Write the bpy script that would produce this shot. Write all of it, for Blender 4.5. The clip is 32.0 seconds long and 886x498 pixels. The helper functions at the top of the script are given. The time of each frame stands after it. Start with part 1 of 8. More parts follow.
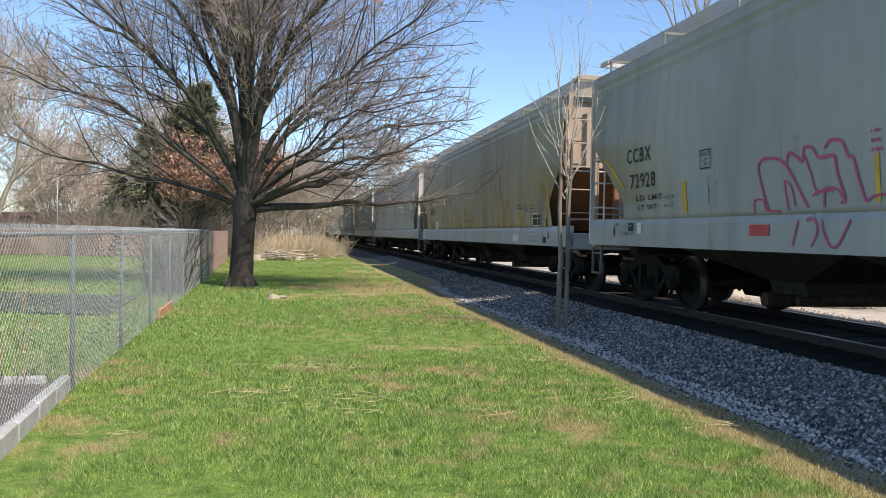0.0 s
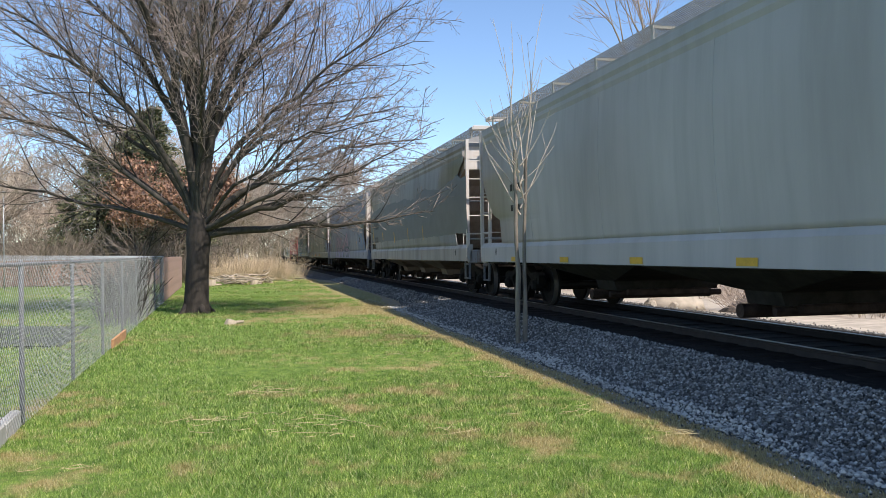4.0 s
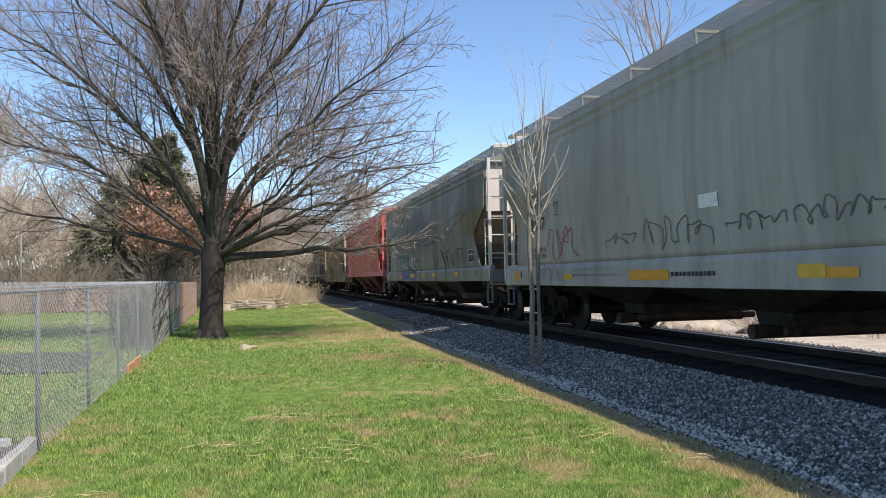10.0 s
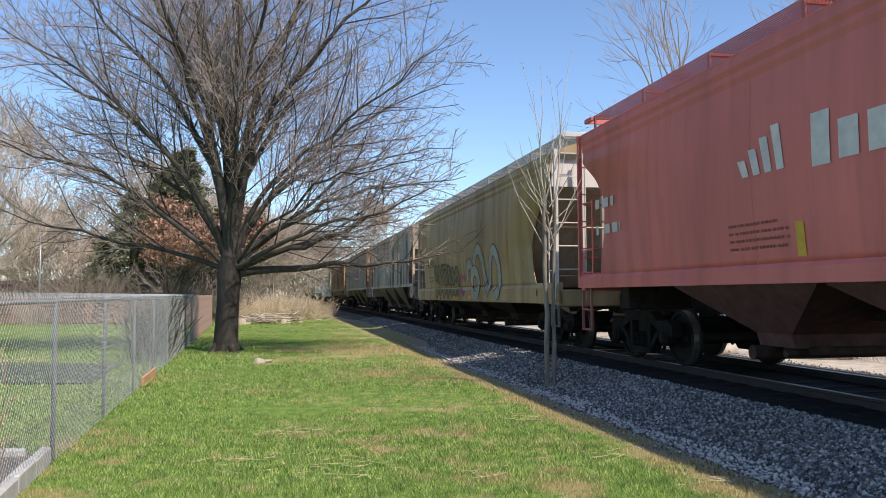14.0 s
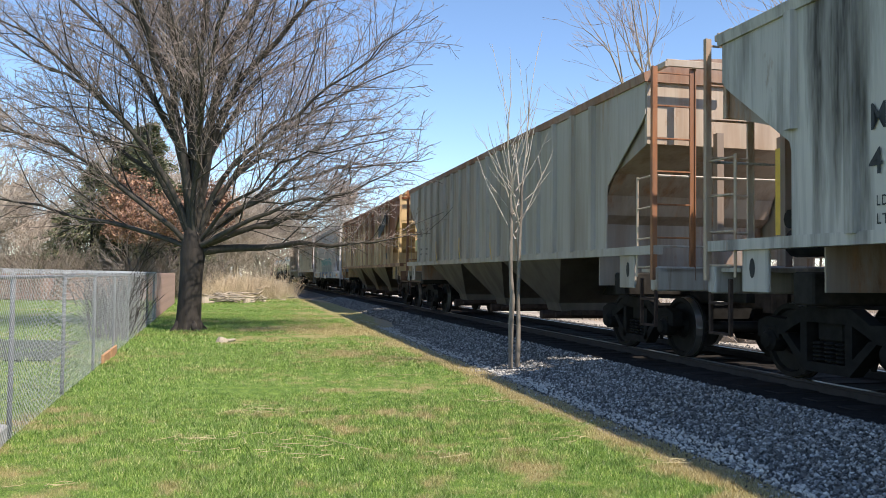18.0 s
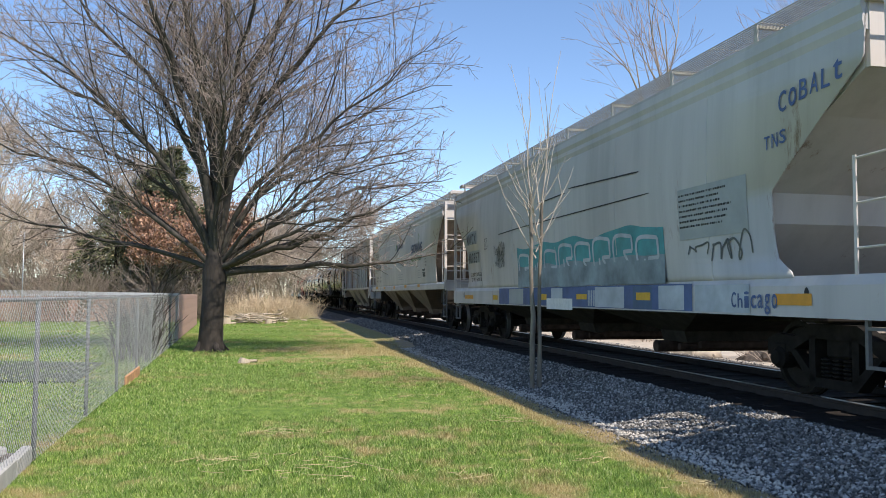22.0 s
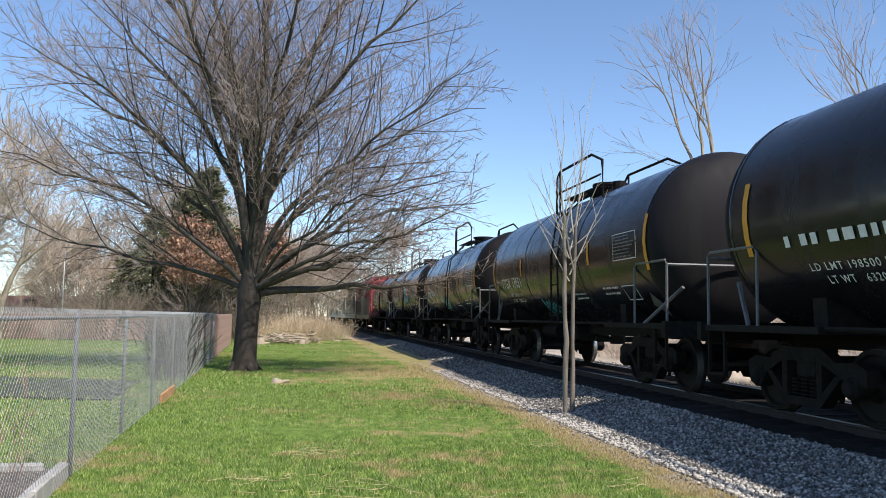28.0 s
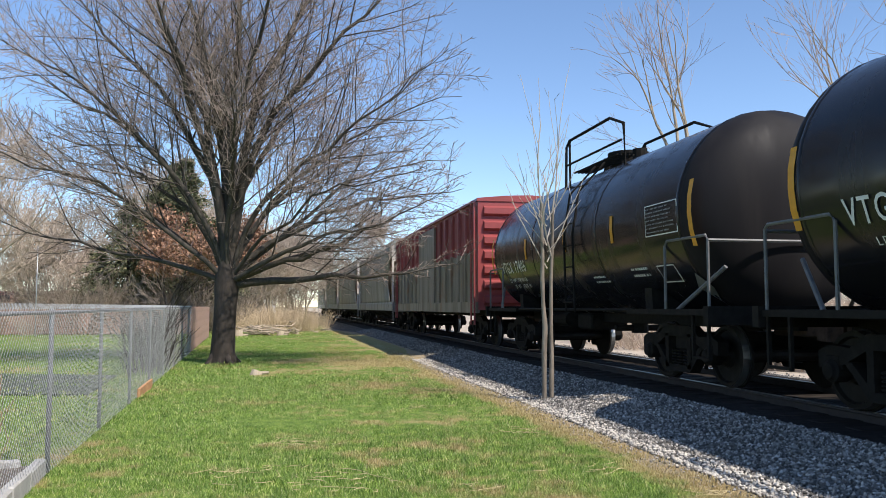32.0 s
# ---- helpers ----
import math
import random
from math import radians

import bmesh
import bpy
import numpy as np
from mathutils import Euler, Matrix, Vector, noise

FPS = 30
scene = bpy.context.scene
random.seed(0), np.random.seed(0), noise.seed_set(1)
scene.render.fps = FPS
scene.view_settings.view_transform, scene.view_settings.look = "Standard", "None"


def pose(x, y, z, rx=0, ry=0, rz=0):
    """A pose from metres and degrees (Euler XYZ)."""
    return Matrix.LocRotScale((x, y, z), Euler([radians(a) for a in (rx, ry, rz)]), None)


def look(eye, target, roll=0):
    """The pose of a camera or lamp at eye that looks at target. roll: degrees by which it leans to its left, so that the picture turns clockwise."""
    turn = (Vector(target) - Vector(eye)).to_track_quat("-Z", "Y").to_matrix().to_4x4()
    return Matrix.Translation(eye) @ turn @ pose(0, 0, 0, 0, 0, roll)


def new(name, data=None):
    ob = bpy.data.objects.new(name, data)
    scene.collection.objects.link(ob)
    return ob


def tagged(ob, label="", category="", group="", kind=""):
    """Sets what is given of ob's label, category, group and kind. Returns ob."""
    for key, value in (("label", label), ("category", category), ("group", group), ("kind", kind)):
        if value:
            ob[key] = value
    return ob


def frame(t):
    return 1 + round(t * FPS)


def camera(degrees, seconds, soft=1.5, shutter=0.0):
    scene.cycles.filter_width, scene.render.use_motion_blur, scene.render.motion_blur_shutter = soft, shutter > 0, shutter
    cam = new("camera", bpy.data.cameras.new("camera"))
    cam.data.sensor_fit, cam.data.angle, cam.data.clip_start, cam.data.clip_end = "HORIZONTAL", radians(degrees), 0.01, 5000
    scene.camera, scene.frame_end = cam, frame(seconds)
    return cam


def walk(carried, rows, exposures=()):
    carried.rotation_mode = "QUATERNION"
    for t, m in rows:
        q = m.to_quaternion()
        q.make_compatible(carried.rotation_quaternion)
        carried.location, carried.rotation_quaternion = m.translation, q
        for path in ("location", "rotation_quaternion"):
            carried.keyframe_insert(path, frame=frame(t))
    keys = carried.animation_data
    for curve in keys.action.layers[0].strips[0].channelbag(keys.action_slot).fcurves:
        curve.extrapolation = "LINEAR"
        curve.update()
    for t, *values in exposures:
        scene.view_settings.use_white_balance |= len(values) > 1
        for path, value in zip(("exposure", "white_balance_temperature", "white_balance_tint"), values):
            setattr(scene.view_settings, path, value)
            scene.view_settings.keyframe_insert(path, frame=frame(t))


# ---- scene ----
EYE = (0.0, 0.0, 1.45)
cam = camera(56.96, 32.0, soft=0.9)
walk(cam, [(t, pose(*EYE, 90 + pitch, roll, yaw)) for t, yaw, pitch, roll in (
    (0.0, 0.52, -1.01, -1.02),
    (0.5, 0.08, -0.27, -0.05),
    (1.0, -1.04, 0.38, -0.38),
    (1.5, -1.35, -0.27, -1.09),
    (2.0, -1.21, -0.42, 0.64),
    (2.5, -2.02, -0.30, 1.51),
    (3.0, -2.66, -0.01, 1.08),
    (3.5, -2.37, 0.21, 0.77),
    (5.5, -2.85, 1.32, 0.38),
    (6.0, -1.69, 2.31, -0.01),
    (6.5, -0.65, 2.50, 0.77),
    (7.0, -1.49, 1.80, 1.01),
    (7.5, -2.29, 1.05, 1.19),
    (8.0, -2.84, 0.80, 1.52),
    (8.5, -3.04, 1.00, 0.89),
    (9.0, -2.66, 1.80, 1.02),
    (9.5, -2.05, 2.04, 1.01),
    (10.0, -1.51, 1.96, 1.13),
    (10.5, -0.52, 2.23, 0.88),
    (11.0, 0.44, 2.14, -0.07),
    (11.5, 0.20, 1.57, 0.23),
    (12.0, -0.42, 1.74, 0.83),
    (12.5, -0.40, 2.44, 0.78),
    (13.0, -0.53, 3.06, 0.72),
    (13.5, -0.65, 3.23, 0.35),
    (15.5, -0.08, 2.47, 0.31),
    (16.0, -0.73, 1.94, 0.25),
    (16.5, -2.28, 0.98, 0.15),
    (17.0, -3.63, 0.91, -0.42),
    (17.5, -3.44, 1.68, -0.99),
    (18.0, -2.87, 1.89, -0.61),
    (18.5, -2.57, 2.17, -0.09),
    (19.0, -2.23, 2.16, -0.03),
    (19.5, -2.22, 2.39, -0.13),
    (20.0, -1.61, 2.95, 0.05),
    (20.5, -0.93, 3.30, -0.19),
    (21.0, -0.85, 3.35, -0.27),
    (21.5, -1.25, 3.39, -0.02),
    (22.0, -1.43, 3.27, -0.30),
    (22.5, -1.11, 2.91, -0.59),
    (23.0, -0.38, 2.98, -0.20),
    (23.5, 0.26, 3.12, 0.10),
    (24.0, 0.08, 3.16, 0.02),
    (24.5, -0.02, 3.18, 0.12),
    (25.0, 0.39, 3.42, 0.02),
    (25.5, 0.96, 3.81, 0.11),
    (26.0, 1.44, 4.03, -0.00),
    (26.5, 1.51, 4.18, -0.44),
    (28.5, 0.78, 4.87, -0.92),
    (29.0, 0.84, 4.56, -0.96),
    (29.5, 1.29, 4.44, -0.51),
    (30.0, 1.81, 4.30, 0.30),
    (30.5, 1.56, 4.30, 0.38),
    (31.0, 1.43, 4.50, -0.04),
    (31.5, 0.91, 4.35, -0.17),
    (32.0, -0.64, 4.02, 0.05),
)], [(0.0, 0.31), (10.0, 0.28), (16.0, 0.27), (18.0, 0.43), (19.2, 0.35), (20.0, 0.35), (22.0, 0.33), (26.0, 0.28), (28.5, 0.23), (32.0, 0.26)])

# ---- light ----
SUN_AZ = radians(135.0)      # clockwise from the way the camera faces
SUN_EL = radians(51.0)
world = bpy.data.worlds.new("daylight")
scene.world = world
world.use_nodes = True
wn = world.node_tree
sky = wn.nodes.new("ShaderNodeTexSky")
sky.sky_type = "NISHITA"
sky.sun_disc = False
sky.sun_elevation, sky.sun_rotation = SUN_EL, SUN_AZ
sky.air_density, sky.dust_density, sky.ozone_density = 1.0, 0.0, 2.6
sky.altitude = 1200.0
wn.nodes["Background"].inputs["Strength"].default_value = 0.162
tint = wn.nodes.new("ShaderNodeMixRGB")
tint.blend_type = "MULTIPLY"
tint.inputs[0].default_value = 1.0
tint.inputs[2].default_value = (0.965, 0.995, 1.04, 1)
wn.links.new(sky.outputs[0], tint.inputs[1])
wn.links.new(tint.outputs[0], wn.nodes["Background"].inputs[0])
sun_data = bpy.data.lights.new("sun", "SUN")
sun_data.energy, sun_data.angle, sun_data.color = 4.95, radians(0.55), (1.0, 0.925, 0.84)
sun = new("sun", sun_data)
sun.matrix_world = look((60 * math.sin(SUN_AZ), 60 * math.cos(SUN_AZ), 60 * math.tan(SUN_EL)), (0, 0, 0))

# ---- the railway's line ----
TURN = 100.9                       # the track's heading, counter-clockwise from +x
AHEAD = Vector((math.cos(radians(TURN)), math.sin(radians(TURN)), 0))
LEFT = Vector((-AHEAD.y, AHEAD.x, 0))
RAIL_Z = 0.35
CENTRE = Vector((6.197, 0, 0)) - LEFT * 0.7525
CENTRE = CENTRE - AHEAD * CENTRE.dot(AHEAD)   # the centre line's point nearest to the eye


def track(s, side=0.0, z=0.0):
    """A place s metres along the track and side metres to its left, z over the rail's top."""
    return CENTRE + AHEAD * s + LEFT * side + Vector((0, 0, RAIL_Z + z))


# ---- mesh building ----
class Mesh:
    def __init__(self):
        self.v, self.f, self.m = [], [], []

    def add(self, verts, faces, mat=0):
        n = len(self.v)
        self.v += [tuple(p) for p in verts]
        self.f += [tuple(i + n for i in q) for q in faces]
        self.m += [mat] * len(faces)
        return self

    def box(self, x0, x1, y0, y1, z0, z1, mat=0, bevel=0.0):
        if bevel <= 0:
            v = [(x, y, z) for z in (z0, z1) for y in (y0, y1) for x in (x0, x1)]
            return self.add(v, [(0, 2, 3, 1), (4, 5, 7, 6), (0, 1, 5, 4), (2, 6, 7, 3), (0, 4, 6, 2), (1, 3, 7, 5)], mat)
        b, rings = bevel, []
        for z, k in ((z0, b), (z0 + b, 0), (z1 - b, 0), (z1, b)):
            rings.append([(px, py, z) for px, py in (
                (x0 + k + b, y0 + k), (x1 - k - b, y0 + k), (x1 - k, y0 + k + b), (x1 - k, y1 - k - b),
                (x1 - k - b, y1 - k), (x0 + k + b, y1 - k), (x0 + k, y1 - k - b), (x0 + k, y0 + k + b))])
        return self.loft(rings, mat)

    def loft(self, rings, mat=0, caps=True):
        n = len(rings[0])
        v = [p for r in rings for p in r]
        f = []
        for i in range(len(rings) - 1):
            for j in range(n):
                a, b = i * n + j, i * n + (j + 1) % n
                f.append((a, b, b + n, a + n))
        if caps:
            f.append(tuple(reversed(range(n))))
            f.append(tuple(range((len(rings) - 1) * n, len(rings) * n)))
        return self.add(v, f, mat)

    def tube(self, pts, radii, n=6, mat=0, caps=True):
        pts = [Vector(p) for p in pts]
        if isinstance(radii, (int, float)):
            radii = [radii] * len(pts)
        rings = []
        for i, p in enumerate(pts):
            d = (pts[min(i + 1, len(pts) - 1)] - pts[max(i - 1, 0)]).normalized()
            u = d.cross(Vector((0, 0, 1)) if abs(d.z) < 0.9 else Vector((1, 0, 0))).normalized()
            w = d.cross(u)
            rings.append([p + (u * math.cos(6.28319 * k / n) + w * math.sin(6.28319 * k / n)) * radii[i] for k in range(n)])
        return self.loft(rings, mat, caps)

    def prism(self, poly, axis, lo, hi, mat=0):
        """A polygon of two coordinates, drawn out along the axis 'x', 'y' or 'z'."""
        put = {"x": lambda a, b, c: (c, a, b), "y": lambda a, b, c: (a, c, b), "z": lambda a, b, c: (a, b, c)}[axis]
        return self.loft([[put(a, b, lo) for a, b in poly], [put(a, b, hi) for a, b in poly]], mat)

    def data(self, name, mats, smooth=False):
        me = bpy.data.meshes.new(name)
        me.from_pydata(self.v, [], self.f)
        for m in mats if isinstance(mats, (list, tuple)) else [mats]:
            me.materials.append(m)
        me.polygons.foreach_set("material_index", self.m)
        bm = bmesh.new()
        bm.from_mesh(me)
        bmesh.ops.recalc_face_normals(bm, faces=bm.faces)
        bm.to_mesh(me)
        bm.free()
        me.polygons.foreach_set("use_smooth", [smooth] * len(me.polygons))
        return me


def quick_data(name, verts, faces, mat, smooth=False):
    me = bpy.data.meshes.new(name)
    verts, faces = np.asarray(verts, dtype=np.float32), np.asarray(faces, dtype=np.int32)
    n, k = faces.shape
    me.vertices.add(len(verts))
    me.vertices.foreach_set("co", verts.ravel())
    me.loops.add(n * k)
    me.loops.foreach_set("vertex_index", faces.ravel())
    me.polygons.add(n)
    me.polygons.foreach_set("loop_start", np.arange(0, n * k, k, dtype=np.int32))
    me.update(calc_edges=True)
    me.materials.append(mat)
    me.polygons.foreach_set("use_smooth", np.full(n, smooth))
    return me


def part(name, mesh, mat, parent=None, label="", at=None, smooth=False):
    me = mesh.data(name, mat, smooth) if isinstance(mesh, Mesh) else mesh
    ob = new(name, me)
    if parent is not None:
        ob.parent = parent
    if at is not None:
        ob.matrix_basis = at
    return tagged(ob, label)


def thing(name, label, category, group="", at=None, kind=""):
    ob = new(name)
    ob.empty_display_size = 0.2
    if at is not None:
        ob.matrix_basis = at
    return tagged(ob, label, category, group, kind)


# ---- materials ----
def material(name, build):
    m = bpy.data.materials.new(name)
    m.use_nodes = True
    build(m.node_tree, m.node_tree.nodes["Principled BSDF"])
    return m


def node(nt, kind, **inputs):
    n = nt.nodes.new("ShaderNode" + kind)
    for k, v in inputs.items():
        if k in n.inputs:
            n.inputs[k].default_value = v
    return n


def coords(nt, scale=(1, 1, 1), kind="Object"):
    tc, mp = node(nt, "TexCoord"), node(nt, "Mapping")
    mp.inputs["Scale"].default_value = scale
    nt.links.new(tc.outputs[kind], mp.inputs["Vector"])
    return mp.outputs[0]


def noise_tex(nt, scale, detail=4, rough=0.55, stretch=(1, 1, 1)):
    n = node(nt, "TexNoise", Scale=scale, Detail=detail, Roughness=rough)
    nt.links.new(coords(nt, stretch), n.inputs["Vector"])
    return n.outputs["Fac"]


def ramp(nt, fac, stops):
    r = node(nt, "ValToRGB")
    e = r.color_ramp.elements
    while len(e) < len(stops):
        e.new(0.5)
    for el, (p, c) in zip(e, stops):
        el.position = p
        el.color = (*c, 1) if len(c) == 3 else c
    nt.links.new(fac, r.inputs[0])
    return r.outputs[0]


def mix(nt, fac, a, b, mode="MIX"):
    m = node(nt, "MixRGB")
    m.blend_type = mode
    for i, s in zip((0, 1, 2), (fac, a, b)):
        if isinstance(s, (int, float)):
            m.inputs[i].default_value = s
        elif isinstance(s, (tuple, list)):
            m.inputs[i].default_value = (*s, 1)
        else:
            nt.links.new(s, m.inputs[i])
    return m.outputs[0]


def bump(nt, bsdf, height, strength=0.3, distance=0.02):
    b = node(nt, "Bump", Strength=strength, Distance=distance)
    nt.links.new(height, b.inputs["Height"])
    nt.links.new(b.outputs[0], bsdf.inputs["Normal"])


def g3(c, k=1.0):
    return tuple(min(1.0, v * k) for v in c)


def plain(name, col, rough=0.6, metal=0.0, vary=0.25, scale=6.0, relief=0.1):
    def build(nt, b):
        n = noise_tex(nt, scale, 6, 0.6)
        c = ramp(nt, n, [(0.3, g3(col, 1 - vary)), (0.7, g3(col, 1 + vary))])
        nt.links.new(c, b.inputs["Base Color"])
        b.inputs["Roughness"].default_value, b.inputs["Metallic"].default_value = rough, metal
        if relief:
            bump(nt, b, noise_tex(nt, scale * 8, 4), relief, 0.01)
    return material(name, build)


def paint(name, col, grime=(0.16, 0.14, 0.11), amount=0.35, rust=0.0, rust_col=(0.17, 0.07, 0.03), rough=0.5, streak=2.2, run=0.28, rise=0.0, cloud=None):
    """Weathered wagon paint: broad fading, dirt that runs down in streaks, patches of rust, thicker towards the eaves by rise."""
    col = (col[0] * 1.05, col[1] * 0.965, col[2] * 0.955)

    def build(nt, b):
        fade = noise_tex(nt, 0.35, 3, 0.5)
        c = ramp(nt, fade, [(0.3, g3(col, 0.76)), (0.7, g3(col, 0.97))])
        runs = noise_tex(nt, streak, 6, 0.62, (1.0, 1.0, 0.10))
        runs2 = noise_tex(nt, 9.0, 4, 0.6, (1.0, 1.0, 0.06))
        f1 = ramp(nt, runs, [(0.46, (0, 0, 0)), (0.68, (amount * 0.8,) * 3)])
        c = mix(nt, f1, c, grime)
        f2 = ramp(nt, runs2, [(0.50, (0, 0, 0)), (0.72, (amount * 0.6,) * 3)])
        c = mix(nt, f2, c, g3(col, 0.55))
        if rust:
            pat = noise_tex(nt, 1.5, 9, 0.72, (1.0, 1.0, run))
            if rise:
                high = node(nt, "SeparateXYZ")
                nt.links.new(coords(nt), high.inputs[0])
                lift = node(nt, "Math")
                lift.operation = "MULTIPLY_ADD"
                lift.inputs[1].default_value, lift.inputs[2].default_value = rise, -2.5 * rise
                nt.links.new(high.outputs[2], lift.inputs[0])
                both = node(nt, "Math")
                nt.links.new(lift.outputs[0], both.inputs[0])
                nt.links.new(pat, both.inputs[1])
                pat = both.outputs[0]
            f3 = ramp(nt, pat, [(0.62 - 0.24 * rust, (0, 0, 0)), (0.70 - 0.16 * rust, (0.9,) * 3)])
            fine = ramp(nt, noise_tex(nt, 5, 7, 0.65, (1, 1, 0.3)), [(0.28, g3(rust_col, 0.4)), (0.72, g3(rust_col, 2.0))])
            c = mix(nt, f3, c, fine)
        if cloud:
            # a cloud of sprayed soot with a ragged edge: middle x, z and half width, height
            q = node(nt, "Mapping")
            q.inputs["Location"].default_value = (-cloud[0] / cloud[2], 0, -cloud[1] / cloud[3])
            q.inputs["Scale"].default_value = (1 / cloud[2], 0, 1 / cloud[3])
            nt.links.new(coords(nt), q.inputs["Vector"])
            far = node(nt, "VectorMath")
            far.operation = "LENGTH"
            nt.links.new(q.outputs[0], far.inputs[0])
            rag = node(nt, "Math")
            rag.operation = "MULTIPLY_ADD"
            rag.inputs[1].default_value = 1.1
            nt.links.new(noise_tex(nt, 1.4, 6, 0.6), rag.inputs[0])
            nt.links.new(far.outputs["Value"], rag.inputs[2])
            soft = node(nt, "MapRange")
            for key, v in zip(("From Min", "From Max", "To Min", "To Max"), (1.35, 1.75, 0.78, 0.0)):
                soft.inputs[key].default_value = v
            nt.links.new(rag.outputs[0], soft.inputs["Value"])
            c = mix(nt, soft.outputs[0], c, (0.085, 0.10, 0.105))
        nt.links.new(c, b.inputs["Base Color"])
        rr = ramp(nt, runs, [(0.3, (rough - 0.08,) * 3), (0.8, (min(1, rough + 0.25),) * 3)])
        nt.links.new(rr, b.inputs["Roughness"])
        bump(nt, b, noise_tex(nt, 1.1, 5), 0.12, 0.03)
    return material(name, build)


# trucks and wheels darker than bare iron: undercarriage shade is in their colour
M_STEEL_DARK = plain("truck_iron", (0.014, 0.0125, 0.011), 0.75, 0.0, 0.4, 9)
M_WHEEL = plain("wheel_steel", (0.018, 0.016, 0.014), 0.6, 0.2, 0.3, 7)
# dirty underframe, with the shade beneath the wagon put into its colour
M_UNDER = plain("underframe_dirt_and_shade", (0.03, 0.026, 0.022), 0.85, 0.0, 0.4, 5)
M_RUSTY = plain("rusty_iron", (0.055, 0.036, 0.028), 0.85, 0.0, 0.5, 6)
M_GALV = plain("galvanized_steel", (0.36, 0.37, 0.38), 0.45, 0.55, 0.15, 20)
M_DULLRAIL = plain("dull_grey_rail_paint", (0.14, 0.14, 0.14), 0.6, 0.2, 0.2, 12)
M_GRATE = plain("walkway_steel", (0.42, 0.40, 0.35), 0.7, 0.1, 0.2, 8)
M_YELLOW = plain("yellow_reflector", (0.62, 0.36, 0.03), 0.5, 0.0, 0.15, 10, 0)
M_BLACK = plain("black_lettering", (0.02, 0.02, 0.022), 0.6, 0.0, 0.3, 12, 0)
M_WHITE = plain("white_lettering", (0.7, 0.7, 0.68), 0.6, 0.0, 0.12, 12, 0)
M_RAIL = plain("rail_steel", (0.03, 0.022, 0.018), 0.8, 0.0, 0.3, 8)
M_RAILTOP = plain("rail_running_surface", (0.32, 0.31, 0.29), 0.42, 0.9, 0.1, 10, 0)
M_TIE = plain("creosoted_tie", (0.028, 0.023, 0.02), 0.9, 0.0, 0.4, 7)
for m_iron in (M_STEEL_DARK, M_WHEEL, M_UNDER, M_TIE, M_RUSTY):
    m_iron.node_tree.nodes["Principled BSDF"].inputs["Specular IOR Level"].default_value = 0.12
M_HOSE = plain("black_rubber_and_hole_dark", (0.02, 0.02, 0.02), 0.7, 0.0, 0.2, 9)

# ---- ground ----
def dryness(nt):
    """Where the turf is dry: patches, and more of them towards the track."""
    big = noise_tex(nt, 0.45, 5, 0.6)
    mid = noise_tex(nt, 2.4, 6, 0.65)
    tc, dot = node(nt, "TexCoord"), node(nt, "VectorMath")
    dot.operation = "DOT_PRODUCT"
    dot.inputs[1].default_value = tuple(LEFT)
    nt.links.new(tc.outputs["Object"], dot.inputs[0])
    mr = node(nt, "MapRange")
    base = CENTRE.dot(LEFT)
    for k, v in zip(("From Min", "From Max", "To Min", "To Max"), (base + 3.40, base + 3.85, 0.17, 0.0)):
        mr.inputs[k].default_value = v
    nt.links.new(dot.outputs["Value"], mr.inputs["Value"])
    wide = node(nt, "MapRange")
    for k, v in zip(("From Min", "From Max", "To Min", "To Max"), (base + 3.8, base + 7.5, 0.034, -0.012)):
        wide.inputs[k].default_value = v
    nt.links.new(dot.outputs["Value"], wide.inputs["Value"])
    strip_of = node(nt, "Math")
    nt.links.new(mr.outputs[0], strip_of.inputs[0])
    nt.links.new(wide.outputs[0], strip_of.inputs[1])
    add = node(nt, "Math")
    add.operation = "ADD"
    far, near = node(nt, "VectorMath"), node(nt, "MapRange")
    far.operation = "DISTANCE"
    far.inputs[1].default_value = (-0.6, 21.0, 0.0)
    nt.links.new(tc.outputs["Object"], far.inputs[0])
    for k, v in zip(("From Min", "From Max", "To Min", "To Max"), (0.5, 4.5, 0.13, 0.0)):
        near.inputs[k].default_value = v
    nt.links.new(far.outputs["Value"], near.inputs["Value"])
    both = node(nt, "Math")
    both.operation = "ADD"
    nt.links.new(mix(nt, 0.5, big, mid), both.inputs[0])
    nt.links.new(near.outputs[0], both.inputs[1])
    nt.links.new(both.outputs[0], add.inputs[0])
    nt.links.new(strip_of.outputs[0], add.inputs[1])
    return ramp(nt, add.outputs[0], [(0.52, (0, 0, 0)), (0.60, (0.95,) * 3)])


def clumps(nt):
    """Darker and lighter tufts of turf."""
    return ramp(nt, noise_tex(nt, 5.5, 6, 0.72), [(0.30, (0.50, 0.60, 0.54)), (0.48, (0.98, 1.02, 1.0)), (0.68, (1.50, 1.38, 1.30))])


def grass_build(nt, b):
    fine = noise_tex(nt, 38.0, 4, 0.7)
    green = ramp(nt, fine, [(0.25, (0.06, 0.10, 0.02)), (0.75, (0.20, 0.285, 0.06))])
    dry = ramp(nt, fine, [(0.25, (0.20, 0.17, 0.06)), (0.75, (0.42, 0.36, 0.17))])
    f = dryness(nt)
    green = mix(nt, 1.0, green, clumps(nt), "MULTIPLY")
    nt.links.new(mix(nt, f, green, dry), b.inputs["Base Color"])
    b.inputs["Roughness"].default_value = 0.9
    b.inputs["Specular IOR Level"].default_value = 0.15
    bump(nt, b, fine, 0.6, 0.03)


M_LAWN = material("lawn_turf", grass_build)


